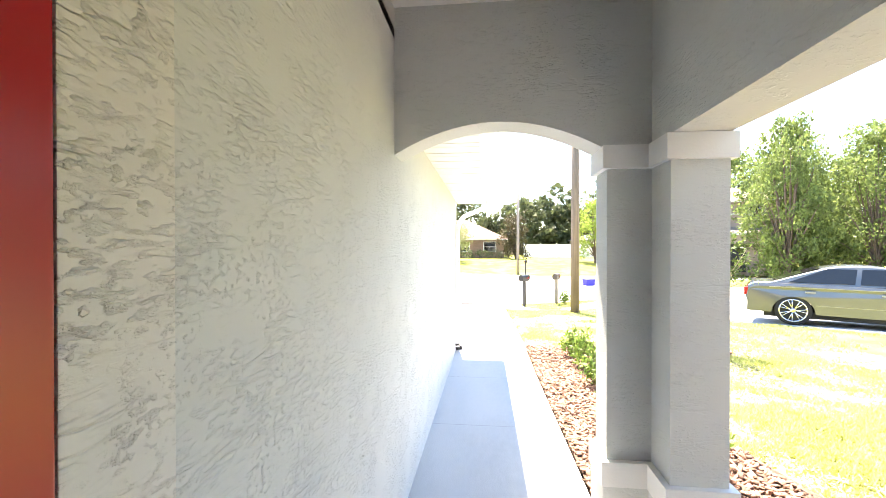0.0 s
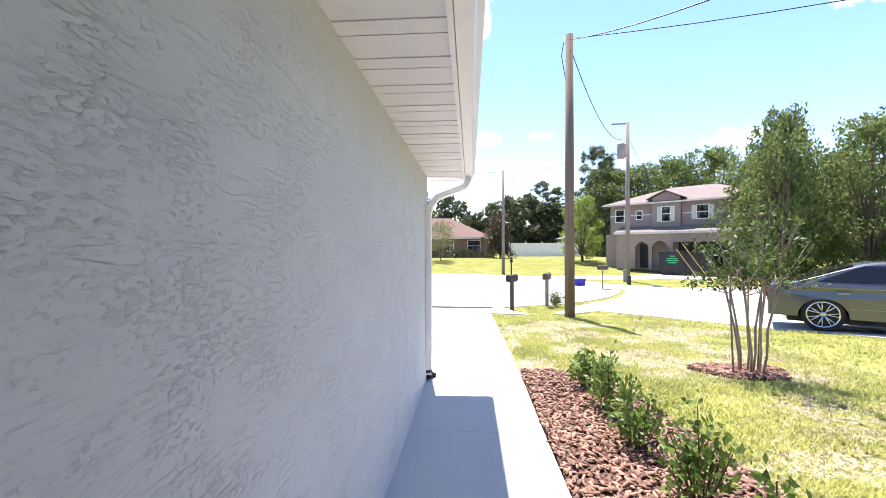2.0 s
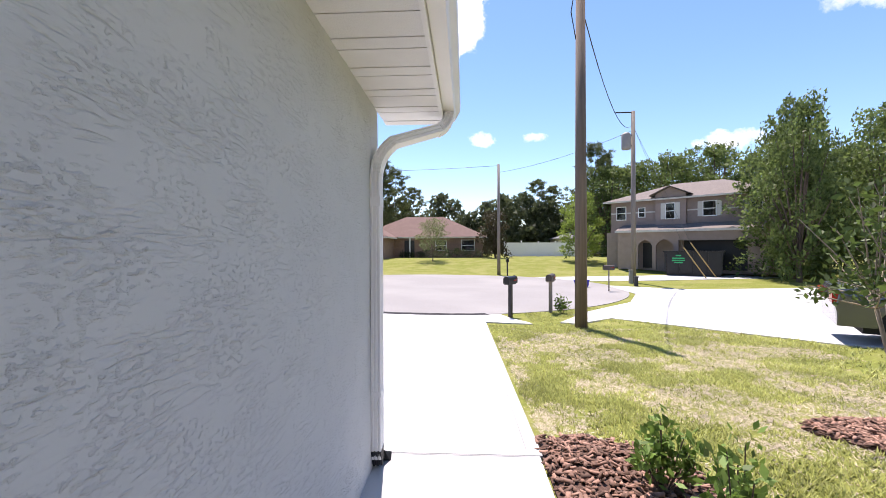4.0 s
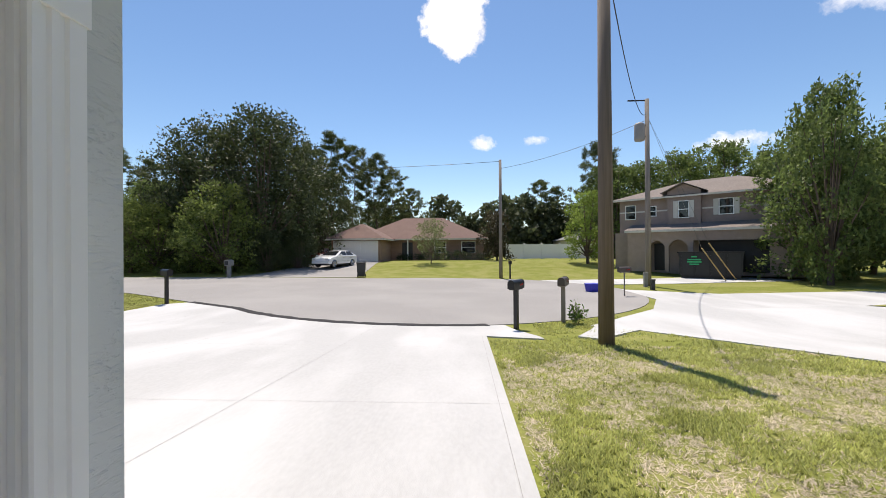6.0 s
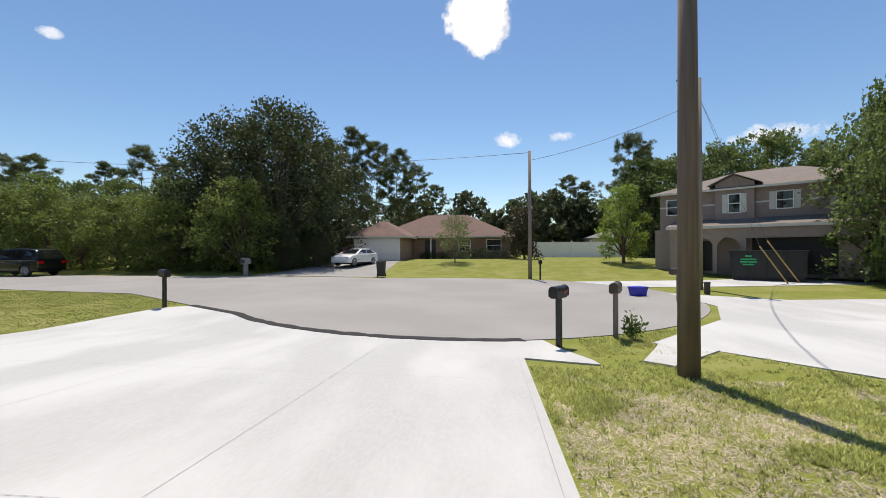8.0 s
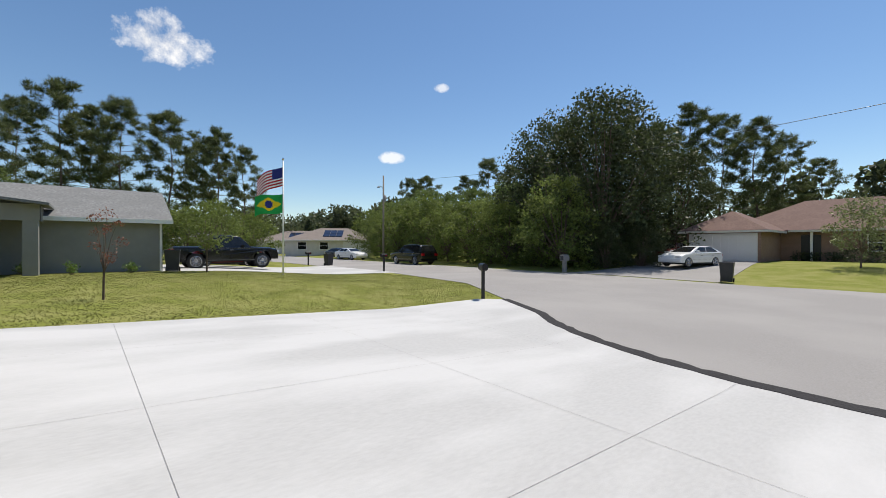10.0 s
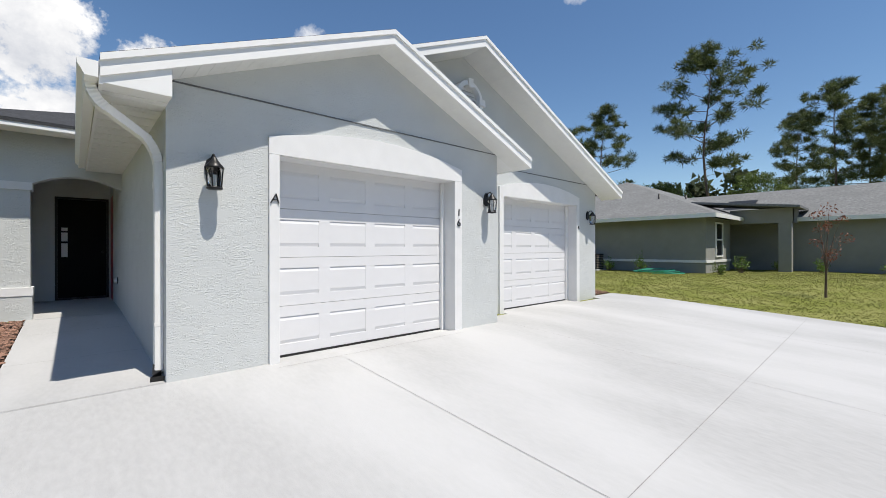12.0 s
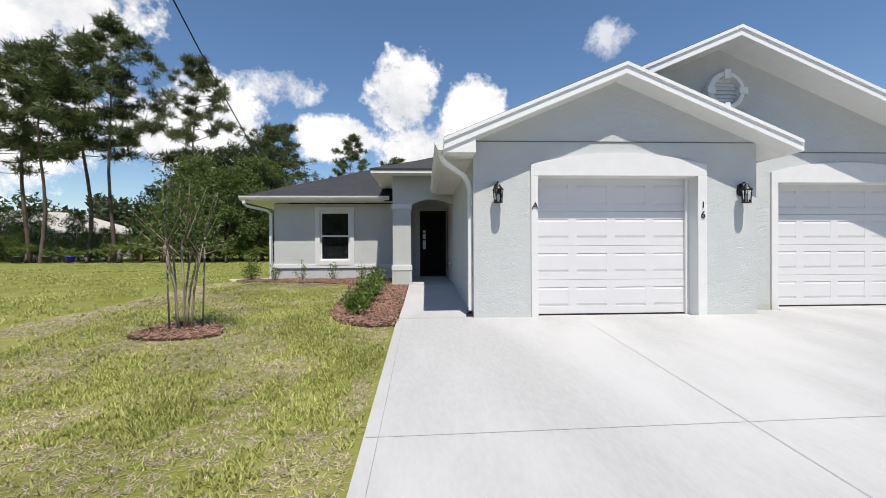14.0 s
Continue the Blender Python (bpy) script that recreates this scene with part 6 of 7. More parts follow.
house_window(nh, 3.4, -6.49, 0.75, 0.9, 1.4, "+y")
bm = BM()
box(bm, 0.02, 0.09, -0.12, -0.04, 0.0, 2.3)
part("downspout", bm, M_WHITE, nh)
bm = BM()
prism(bm, [(-2.6, 3.62), (-1.3, 3.06), (-1.3, 3.12), (-2.6, 3.68)], "y", -7.5, -6.2)
part("roof_vent", bm, M_BLACK, nh)
for x, y, top in ((3.4, -9.0, 3.75), (-2.0, -9.5, 4.2)):
    bm = BM()
    tube(bm, (x, y, 2.6), (x, y, top), 0.05, n=8)
    part("vent_pipe", bm, M_BLACK_METAL, nh)


def ac_unit(at):
    a = thing("air_conditioner", "dark louvred air-conditioner on a pad beside the wall", "air conditioner", at)
    bm = BM()
    box(bm, -0.38, 0.38, -0.38, 0.38, 0.05, 0.8, 0.03)
    part("case", bm, M_BLACK_METAL, a)
    for i in range(8):
        for s in (0, 90, 180, 270):
            bm = BM()
            box(bm, -0.34, 0.34, -0.395, -0.38, 0.12 + i * 0.08, 0.15 + i * 0.08)
            o = part("louvre", bm, M_POLE_GREY, a)
            o.matrix_basis = pose(0, 0, 0, 0, 0, s)
    bm = BM()
    box(bm, -0.5, 0.5, -0.5, 0.5, -0.1, 0.05)
    part("pad", bm, M_CONCRETE, a)


ac_unit((-18.4, -5.9, land(-18.4, -5.9)))
hose = thing("garden_hose", "green garden hose lying in loops on the grass", "hose", (-17.6, -2.6, land(-17.6, -2.6) + 0.02))
bm = BM()
M_HOSE = material("green_hose", (0.02, 0.30, 0.20), rough=0.5, vary=0.1)
pipe(bm, [(0.5 * math.cos(a) * (1 + 0.05 * a), 1.1 * math.sin(a) * (1 - 0.03 * a), 0.02 + 0.008 * a) for a in np.linspace(0, 18, 70)], 0.016, 6)
part("tube", bm, M_HOSE, hose)


def plain_house(label, x, y, turn, w, d, wall, roof, z=None, solar=False, door=True, eave=2.5, slope=0.4):
    h = thing("house", label, "house", (x, y, land(x, y) if z is None else z), turn)
    bm = BM()
    box(bm, -w / 2, w / 2, 0, d, -0.4, eave)
    part("wall", bm, wall, h)
    bm = BM()
    hip(bm, -w / 2 - .5, w / 2 + .5, -.5, d + .5, eave + .02, slope)
    part("roof", bm, roof, h)
    bm = BM()
    box(bm, -w / 2 - .5, w / 2 + .5, -.54, -.5, eave - .12, eave + .02)
    part("fascia", bm, M_WHITE, h)
    if door:
        wide_door(h, w * 0.28, -0.03, 0, 4.2, 2.1)
    for u in (-0.32, -0.08):
        house_window(h, w * u, -0.03, 0.9, 1.3, 1.2)
    if solar:
        for i in range(3):
            for j in range(2):
                bm = BM()
                y0 = 0.8 + j * 1.5
                za, zb = eave + .09 + slope * (y0 + .5), eave + .09 + slope * (y0 + 1.4 + .5)
                xa = -w * 0.1 + i * 1.1
                prism(bm, [(y0, za), (y0 + 1.4, zb), (y0 + 1.4, zb + .04), (y0, za + .04)], "x", xa, xa + 1.05)
                part("solar_panel", bm, M_SOLAR, h)
    return h


plain_house("low cream house with tan roof and solar panels along the road", -66, 33.5, 58, 15, 10, M_CREAM, M_SHINGLE_TAN, solar=True)
plain_house("far low house with tan roof and solar panels", -84, 34.0, 60, 15, 10, M_CREAM, M_SHINGLE_TAN, solar=True)
plain_house("far low grey house beyond the flagpole", -92, 18.0, 60, 13, 9, M_CREAM, M_SHINGLE_GREY)
plain_house("pale house behind the pines with grey roof", 38.0, -34.0, 180 + 42, 18, 10, M_VINYL, M_SHINGLE_PALE, z=0.3, door=False)
# ---- vehicles ----
def paint(name, base, rough=0.25, metal=0.5):
    m = material(name, base, rough=rough, metal=metal, vary=0.04, scale=2, second_amount=0.2)
    bs = m.node_tree.nodes["Principled BSDF"]
    bs.inputs["Coat Weight"].default_value, bs.inputs["Coat Roughness"].default_value = 0.8, 0.05
    return m


M_CAR_GREY = paint("grey_car_paint", (0.13, 0.135, 0.14))
M_CAR_WHITE = paint("white_car_paint", (0.78, 0.79, 0.80), 0.3, 0.0)
M_CAR_BLACK = paint("black_car_paint", (0.010, 0.010, 0.012), 0.2, 0.2)
M_CAR_RED = paint("maroon_car_paint", (0.12, 0.015, 0.012), 0.25, 0.2)
M_TYRE = material("tyre_rubber", (0.02, 0.02, 0.02), rough=0.85, vary=0.2)
M_RIM = material("polished_rim", (0.62, 0.62, 0.63), rough=0.2, metal=1.0, vary=0.05)
M_CHROME = material("chrome", (0.75, 0.75, 0.76), rough=0.12, metal=1.0, vary=0.02)
M_SATIN = material("satin_trim", (0.30, 0.30, 0.31), rough=0.35, metal=0.8, vary=0.03)
M_TAIL = material("tail_light_red", (0.35, 0.01, 0.01), rough=0.2, vary=0.1)
M_HEAD = material("head_light_lens", (0.65, 0.67, 0.7), rough=0.1, vary=0.1)


def wheel_arch(cx, r, zb, n=10):
    return [(cx + r * math.cos(a), zb + (r * 0.98) * math.sin(a)) for a in np.linspace(0, math.pi, n)]


def panel_on(quad, u0, u1, v0, v1, off, thick=0.012):
    """A thin pane lying on a four-cornered face: corners low-left, low-right, high-right, high-left."""
    A, B, C, D = [Vector(p) for p in quad]
    nrm = (B - A).cross(D - A).normalized()

    def at(u, v):
        return (A.lerp(B, u)).lerp(D.lerp(C, u), v)
    bm = BM()
    ps = [at(u0, v0), at(u1, v0), at(u1 - 0.015, v1), at(u0 + 0.015, v1)]
    lo = [bm.verts.new(p + nrm * off) for p in ps]
    hi = [bm.verts.new(p + nrm * (off + thick)) for p in ps]
    bm.faces.new(hi)
    for i in range(4):
        bm.faces.new((lo[i], lo[(i + 1) % 4], hi[(i + 1) % 4], hi[i]))
    return bm


def car(name, label, at, turn, mat, length, width, top, cabin, axles, wheel_r, rim_r, zb=0.3, category="car", spokes=7):
    """top: outline of the body from tail to nose, (x, z); cabin: (x tail low, x nose low, x tail high, x nose high, z low, z high)."""
    c = thing(name, label, category, at, turn)
    under = []
    for ax in sorted(axles, reverse=True):
        under += wheel_arch(ax, wheel_r * 1.14, max(zb, wheel_r * 0.75))
    outline = list(top) + [(length / 2 - 0.06, zb)] + under + [(-length / 2 + 0.06, zb)]
    n = len(outline)
    bm = BM()
    rings = []
    hw = width / 2
    for yy, k in ((-hw, 0.10), (-hw + 0.03, 0.035), (-hw + 0.16, 0.0), (hw - 0.16, 0.0), (hw - 0.03, 0.035), (hw, 0.10)):
        rings.append([bm.verts.new((x * (1 - 0.012 * k / 0.1) if i < len(top) else x, yy * (1 - 0.05 * max(0, abs(x) / (length / 2) - 0.75) / 0.25), z - (k if i < len(top) and z > 0.6 else 0))) for i, (x, z) in enumerate(outline)])
    bm.faces.new(rings[0])
    bm.faces.new(rings[-1][::-1])
    for a, b in zip(rings, rings[1:]):
        for i in range(n):
            f = bm.faces.new((a[i], b[i], b[(i + 1) % n], a[(i + 1) % n]))
    part("body", bm, mat, c)
    x0, x1, r0, r1, z0, z1 = cabin
    lw, tw = hw - 0.05, hw - 0.24
    P = [(x0, -lw, z0), (x1, -lw, z0), (x1, lw, z0), (x0, lw, z0), (r0, -tw, z1), (r1, -tw, z1), (r1, tw, z1), (r0, tw, z1)]
    side = [(x0, z0), (x0 + (r0 - x0) * 0.88, z0 + (z1 - z0) * 0.88), (r0 + (r1 - r0) * 0.16, z1 + 0.005), ((r0 + r1) / 2, z1 + 0.025), (r1 - (r1 - r0) * 0.16, z1 + 0.005), (x1 + (r1 - x1) * 0.88, z0 + (z1 - z0) * 0.88), (x1, z0)]
    for _ in range(2):                                   # round the outline off
        cut = [side[0]]
        for (xa, za), (xb, zb2) in zip(side, side[1:]):
            cut += [(xa * 0.75 + xb * 0.25, za * 0.75 + zb2 * 0.25), (xa * 0.25 + xb * 0.75, za * 0.25 + zb2 * 0.75)]
        side = cut + [side[-1]]
    bm = BM()
    rows = []
    for k in (-1.0, -0.93, -0.75, 0.75, 0.93, 1.0):
        drop = 0.045 if abs(k) > 0.99 else 0.015 if abs(k) > 0.9 else 0.0
        rows.append([bm.verts.new((x, k * (lw + (tw - lw) * (z - z0) / (z1 - z0)), z - drop * (z - z0) / (z1 - z0))) for x, z in side])
    for ra, rb in zip(rows, rows[1:]):
        for i in range(len(side) - 1):
            bm.faces.new((ra[i], rb[i], rb[i + 1], ra[i + 1])).smooth = True
    bm.faces.new(rows[0])
    bm.faces.new(rows[-1][::-1])
    part("cabin", bm, mat, c)
    right, left = (P[0], P[1], P[5], P[4]), (P[2], P[3], P[7], P[6])
    for quad, flip in ((right, False), (left, True)):
        for u0, u1 in ((0.10, 0.49), (0.52, 0.91)):
            a, b = (1 - u1, 1 - u0) if flip else (u0, u1)
            part("side_window", panel_on(quad, a, b, 0.10, 0.84, 0.004), M_DARK_GLASS, c)
    part("windscreen", panel_on((P[1], P[2], P[6], P[5]), 0.06, 0.94, 0.06, 0.88, 0.004), M_DARK_GLASS, c)
    part("rear_window", panel_on((P[3], P[0], P[4], P[7]), 0.06, 0.94, 0.10, 0.86, 0.004), M_DARK_GLASS, c)
    for s in (-1, 1):
        bm = BM()
        box(bm, x0 + 0.05, x1 - 0.05, s * (hw - 0.012) - 0.012, s * (hw - 0.012) + 0.012, z0 - 0.08, z0 - 0.066)
        part("belt_trim", bm, M_SATIN, c)
        bm = BM()
        box(bm, -length * 0.22, length * 0.24, s * hw - 0.012, s * hw + 0.012, 0.515, 0.53)
        part("side_trim", bm, M_SATIN, c)
        for hx in (0.02, -0.24):
            bm = BM()
            box(bm, length * hx - 0.1, length * hx + 0.1, s * (hw + 0.012) - 0.015, s * (hw + 0.012) + 0.015, z0 - 0.20, z0 - 0.165)
            part("door_handle", bm, M_SATIN, c)
        bm = BM()
        box(bm, x1 - 0.55, x1 - 0.38, s * (hw + 0.09) - 0.08, s * (hw + 0.09) + 0.08, z0 + 0.02, z0 + 0.16, 0.03)
        part("wing_mirror", bm, mat, c)
        bm = BM()
        box(bm, -length / 2 - 0.005, -length / 2 + 0.12, s * (hw - 0.22) - 0.16, s * (hw - 0.22) + 0.16, z0 - 0.32, z0 - 0.12, 0.02)
        part("tail_light", bm, M_TAIL, c)
        bm = BM()
        box(bm, length / 2 - 0.16, length / 2 + 0.004, s * (hw - 0.25) - 0.17, s * (hw - 0.25) + 0.17, z0 - 0.33, z0 - 0.20, 0.02)
        part("head_light", bm, M_HEAD, c)
        for ax in axles:
            w = thing("wheel", "", "")
            w.parent = c
            w.matrix_basis = pose(ax, s * (hw - 0.12), wheel_r, 90, 0, 0 if s < 0 else 180)
            bm = BM()
            lathe(bm, [(rim_r, -0.10), (wheel_r - 0.03, -0.115), (wheel_r, -0.07), (wheel_r, 0.07), (wheel_r - 0.03, 0.115), (rim_r, 0.10)], 28)
            part("tyre", bm, M_TYRE, w)
            bm = BM()
            for k in range(spokes):
                a = 2 * math.pi * k / spokes
                for da in (-0.16, 0.16):
                    tube(bm, (0.05 * math.cos(a), 0.05 * math.sin(a), 0.105), (rim_r * 0.97 * math.cos(a + da), rim_r * 0.97 * math.sin(a + da), 0.108), 0.016, 0.013, 6)
            lathe(bm, [(rim_r, 0.085), (rim_r, 0.118), (rim_r - 0.025, 0.118), (rim_r - 0.03, 0.085)], 28)
            lathe(bm, [(0.06, 0.095), (0.055, 0.12), (0.02, 0.125)], 14)
            part("rim", bm, M_RIM, w)
    bm = BM()
    box(bm, -length * 0.42, length * 0.42, -hw + 0.12, hw - 0.12, zb - 0.12, zb + 0.06)
    part("underbody", bm, M_TYRE, c)
    return c


SEDAN = [(-2.47, 0.55), (-2.50, 0.72), (-2.44, 0.98), (-2.30, 1.05), (-1.6, 1.07), (1.1, 1.03), (1.9, 0.97), (2.32, 0.86), (2.46, 0.70), (2.5, 0.5)]
car("sedan", "grey four-door sedan with polished rims on the driveway", (9.90, 4.40, land(9.90, 4.40) + 0.025), -33, M_CAR_GREY, 5.04, 1.9, SEDAN, (-2.05, 1.25, -0.85, 0.20, 1.02, 1.49), (-1.53, 1.53), 0.37, 0.285)
HATCH = [(-2.08, 0.5), (-2.12, 0.75), (-2.02, 1.0), (-1.5, 1.02), (0.95, 0.98), (1.6, 0.90), (1.98, 0.75), (2.1, 0.55), (2.12, 0.4)]
car("hatchback", "white hatchback parked before the brick house", (-10.7, 34.6, land(-10.7, 34.6) + 0.02), -108, M_CAR_WHITE, 4.24, 1.8, HATCH, (-1.95, 1.05, -1.15, 0.1, 0.97, 1.40), (-1.32, 1.32), 0.33, 0.25)
car("hatchback", "maroon car in the shade of the oak", (-13.6, 38.5, land(-13.6, 38.5) + 0.02), -90, M_CAR_RED, 4.24, 1.8, HATCH, (-1.95, 1.05, -1.15, 0.1, 0.97, 1.45), (-1.32, 1.32), 0.33, 0.25)
car("sedan", "white sedan parked along the far road", (-48.3, 28.0, land(-48.3, 28.0) + 0.02), 6, M_CAR_WHITE, 4.9, 1.85, SEDAN, (-1.95, 1.15, -1.0, 0.25, 1.03, 1.46), (-1.5, 1.5), 0.34, 0.25)
SUVP = [(-2.55, 0.6), (-2.58, 0.9), (-2.55, 1.18), (-1.5, 1.2), (1.1, 1.18), (2.2, 1.12), (2.5, 1.0), (2.6, 0.7), (2.6, 0.5)]
car("suv", "large black sport utility vehicle parked by the roadside brush", (-32.5, 26.5, land(-32.5, 26.5) + 0.02), 180, M_CAR_BLACK, 5.3, 2.0, SUVP, (-2.5, 1.25, -2.2, 0.5, 1.18, 1.9), (-1.6, 1.55), 0.40, 0.29, zb=0.4)
TRUCK = [(-2.85, 0.75), (-2.88, 1.0), (-2.85, 1.32), (-0.9, 1.32), (1.1, 1.32), (2.3, 1.27), (2.75, 1.17), (2.85, 0.9), (2.85, 0.7)]
car("pickup_truck", "lifted black pickup truck with chrome wheels on the neighbour's driveway", (-27.8, 8.9, land(-27.8, 8.9) + 0.02), 90, M_CAR_BLACK, 5.8, 2.0, TRUCK, (-0.95, 1.2, -0.75, 0.55, 1.30, 1.98), (-1.75, 1.85), 0.46, 0.30, zb=0.55, category="truck", spokes=8)
car("hatchback", "maroon car behind the pickup truck", (-31.0, 9.5, land(-31.0, 9.5) + 0.02), 90, M_CAR_RED, 4.24, 1.8, HATCH, (-1.95, 1.05, -1.15, 0.1, 0.97, 1.40), (-1.32, 1.32), 0.33, 0.25)
car("sedan", "dark sedan in front of the far house", (-52.5, 28.6, land(-52.5, 28.6) + 0.02), 8, M_CAR_BLACK, 4.9, 1.85, SEDAN, (-1.95, 1.15, -1.0, 0.25, 1.03, 1.46), (-1.5, 1.5), 0.34, 0.25)


# ---- mailboxes, bins, poles, wires, flags ----
M_GREY_PLASTIC = material("grey_plastic", (0.26, 0.25, 0.24), rough=0.6, vary=0.1)
M_BROWN_BOX = material("bronze_box", (0.06, 0.045, 0.04), rough=0.5, vary=0.15)
M_BLUE = material("blue_plastic", (0.015, 0.02, 0.42), rough=0.45, vary=0.1)
M_BIN = material("dark_bin_plastic", (0.035, 0.036, 0.04), rough=0.55, vary=0.15)


def mailbox(x, y, turn, post_mat, box_mat, label, h=1.02, square=True, flag=True):
    m = thing("mailbox", label, "mailbox", (x, y, land(x, y)), turn, group="mailboxes round the turning circle")
    bm = BM()
    if square:
        box(bm, -0.05, 0.05, -0.05, 0.05, -0.3, h, 0.006)
    else:
        tube(bm, (0, 0, -0.3), (0, 0, h), 0.03, n=10)
    part("post", bm, post_mat, m)
    pts = [(-0.095, 0.0), (0.095, 0.0), (0.095, 0.13)] + [(0.095 * math.cos(a), 0.13 + 0.085 * math.sin(a)) for a in np.linspace(0.3, math.pi - 0.3, 9)] + [(-0.095, 0.13)]
    bm = BM()
    prism(bm, [(u, h + v) for u, v in pts], "y", -0.26, 0.24)
    part("box", bm, box_mat, m)
    bm = BM()
    prism(bm, [(u * 1.05, h + 0.004 + v * 1.02) for u, v in pts], "y", 0.24, 0.262)
    box(bm, -0.02, 0.02, 0.262, 0.285, h + 0.16, h + 0.18)
    part("door", bm, box_mat, m)
    bm = BM()
    box(bm, -0.08, 0.08, -0.22, 0.2, h - 0.03, h)
    part("bracket", bm, post_mat, m)
    if flag:
        bm = BM()
        box(bm, 0.097, 0.103, 0.02, 0.15, h + 0.07, h + 0.10)
        box(bm, 0.097, 0.103, 0.12, 0.19, h + 0.07, h + 0.13)
        part("flag", bm, M_TAIL, m, "red flag")
    return m


mailbox(1.96, 9.48, -35, M_BLACK, M_BLACK_METAL, "black mailbox on a square black post in grass")
mailbox(3.33, 10.4, -25, M_POLE_GREY, M_BROWN_BOX, "bronze mailbox on a weathered wooden post")
mailbox(-9.64, 12.86, 60, M_BLACK, M_BLACK_METAL, "black mailbox on a black post by the driveway")
mailbox(7.35, 16.8, -80, M_POLE_GREY, M_BROWN_BOX, "brown mailbox on a thin post in the verge", square=False)
mailbox(3.7, 27.2, 180, M_BLACK, M_BLACK_METAL, "black mailbox on the brick house's verge")
mailbox(-24.2, 18.0, 10, M_BLACK, M_BLACK_METAL, "black mailbox on the neighbour's verge")
mailbox(-36.5, 17.6, 10, M_BLACK, M_BLACK_METAL, "black mailbox down the road")
gm = thing("mailbox", "rounded grey plastic mailbox pedestal by the wood", "mailbox", (-15.8, 27.0, land(-15.8, 27.0)), 175, group="mailboxes round the turning circle")
bm = BM()
box(bm, -0.11, 0.11, -0.11, 0.11, -0.2, 0.85, 0.03)
part("pedestal", bm, M_GREY_PLASTIC, gm)
bm = BM()
prism(bm, [(-0.17, 0.8), (0.17, 0.8), (0.17, 1.1)] + [(0.17 * math.cos(a), 1.1 + 0.12 * math.sin(a)) for a in np.linspace(0.2, math.pi - 0.2, 8)] + [(-0.17, 1.1)], "y", -0.28, 0.28)
part("box", bm, M_GREY_PLASTIC, gm)
bm = BM()
box(bm, -0.13, 0.13, 0.28, 0.295, 0.86, 1.12)
part("door", bm, M_BIN, gm)


def wheelie_bin(x, y, turn, label, z=0.0):
    b = thing("wheelie_bin", label, "wheelie bin", (x, y, land(x, y) + 0.02 + z), turn)
    bm = BM()
    vs = [bm.verts.new(p) for p in ((-.24, -.26, 0.05), (.24, -.26, 0.05), (.24, .24, 0.05), (-.24, .24, 0.05), (-.30, -.34, .98), (.30, -.34, .98), (.30, .34, .98), (-.30, .34, .98))]
    for q in ((0, 1, 5, 4), (1, 2, 6, 5), (2, 3, 7, 6), (3, 0, 4, 7), (4, 5, 6, 7), (3, 2, 1, 0)):
        bm.faces.new([vs[i] for i in q])
    part("bin", bm, M_BIN, b)
    bm = BM()
    box(bm, -.32, .32, -.37, .36, .98, 1.05, 0.02)
    part("lid", bm, M_BIN, b)
    bm = BM()
    tube(bm, (-.25, .40, .95), (.25, .40, .95), .02, n=8)
    part("handle", bm, M_BIN, b)
    for s in (-.27, .27):
        bm = BM()
        tube(bm, (s - .03, .22, .12), (s + .03, .22, .12), .12, n=14)
        part("wheel", bm, M_TYRE, b)


wheelie_bin(-6.6, 27.6, 10, "dark wheeled refuse bin at the road's edge")
wheelie_bin(-23.2, 5.6, 80, "dark wheeled refuse bin beside the neighbour's wall")
wheelie_bin(-34.6, 18.7, 100, "dark wheeled refuse bin down the road")
tote = thing("plastic_tote", "blue plastic tote set down at the road's edge", "tote", (6.6, 18.6, land(6.6, 18.6) + 0.02), 25)
bm = BM()
vs = [bm.verts.new(p) for p in ((-.26, -.18, 0), (.26, -.18, 0), (.26, .18, 0), (-.26, .18, 0), (-.31, -.22, .34), (.31, -.22, .34), (.31, .22, .34), (-.31, .22, .34))]
for q in ((0, 1, 5, 4), (1, 2, 6, 5), (2, 3, 7, 6), (3, 0, 4, 7), (3, 2, 1, 0), (4, 5, 6, 7)):
    bm.faces.new([vs[i] for i in q])
part("tub", bm, M_BLUE, tote)
bm = BM()
box(bm, -.33, .33, -.24, .24, .33, .37, 0.01)
part("rim", bm, M_BLUE, tote)


def utility_pole(x, y, top, r, mat, label, lean=(0, 0)):
    z = land(x, y)
    p = thing("utility_pole", label, "utility pole", (x, y, z))
    bm = BM()
    tube(bm, (0, 0, -0.4), (lean[0], lean[1], top - z), r, r * 0.72, 16)
    part("shaft", bm, mat, p)
    return p


pn = utility_pole(3.38, 7.15, 7.65, 0.15, M_POLE, "brown wooden utility pole on the lawn")
bm = BM()
pipe(bm, [(0.0, 0.13, 8.10), (-0.15, 0.05, 7.95), (-0.22, 0, 7.55), (-0.11, 0.0, 6.9)], 0.012, 6)
part("cable_loop", bm, M_BLACK, pn)
bm = BM()
tube(bm, (-0.16, 0, 8.06), (0.16, 0, 8.06), 0.03, n=8)
part("insulator", bm, M_WHITE, pn)
pt = utility_pole(10.4, 21.6, 9.3, 0.15, M_POLE_GREY, "grey wooden pole with a transformer can")
bm = BM()
lathe(bm, [(0.05, 0.0), (0.24, 0.02), (0.26, 0.1), (0.26, 0.85), (0.2, 0.95), (0.06, 1.0)], 16, (-0.42, -0.05, 7.7))
part("transformer_can", bm, M_GREY_PLASTIC, pt, "grey transformer can")
for z in (7.9, 8.5):
    bm = BM()
    box(bm, -0.25, 0.0, -0.06, 0.04, z, z + 0.08)
    part("bracket", bm, M_BLACK_METAL, pt)
bm = BM()
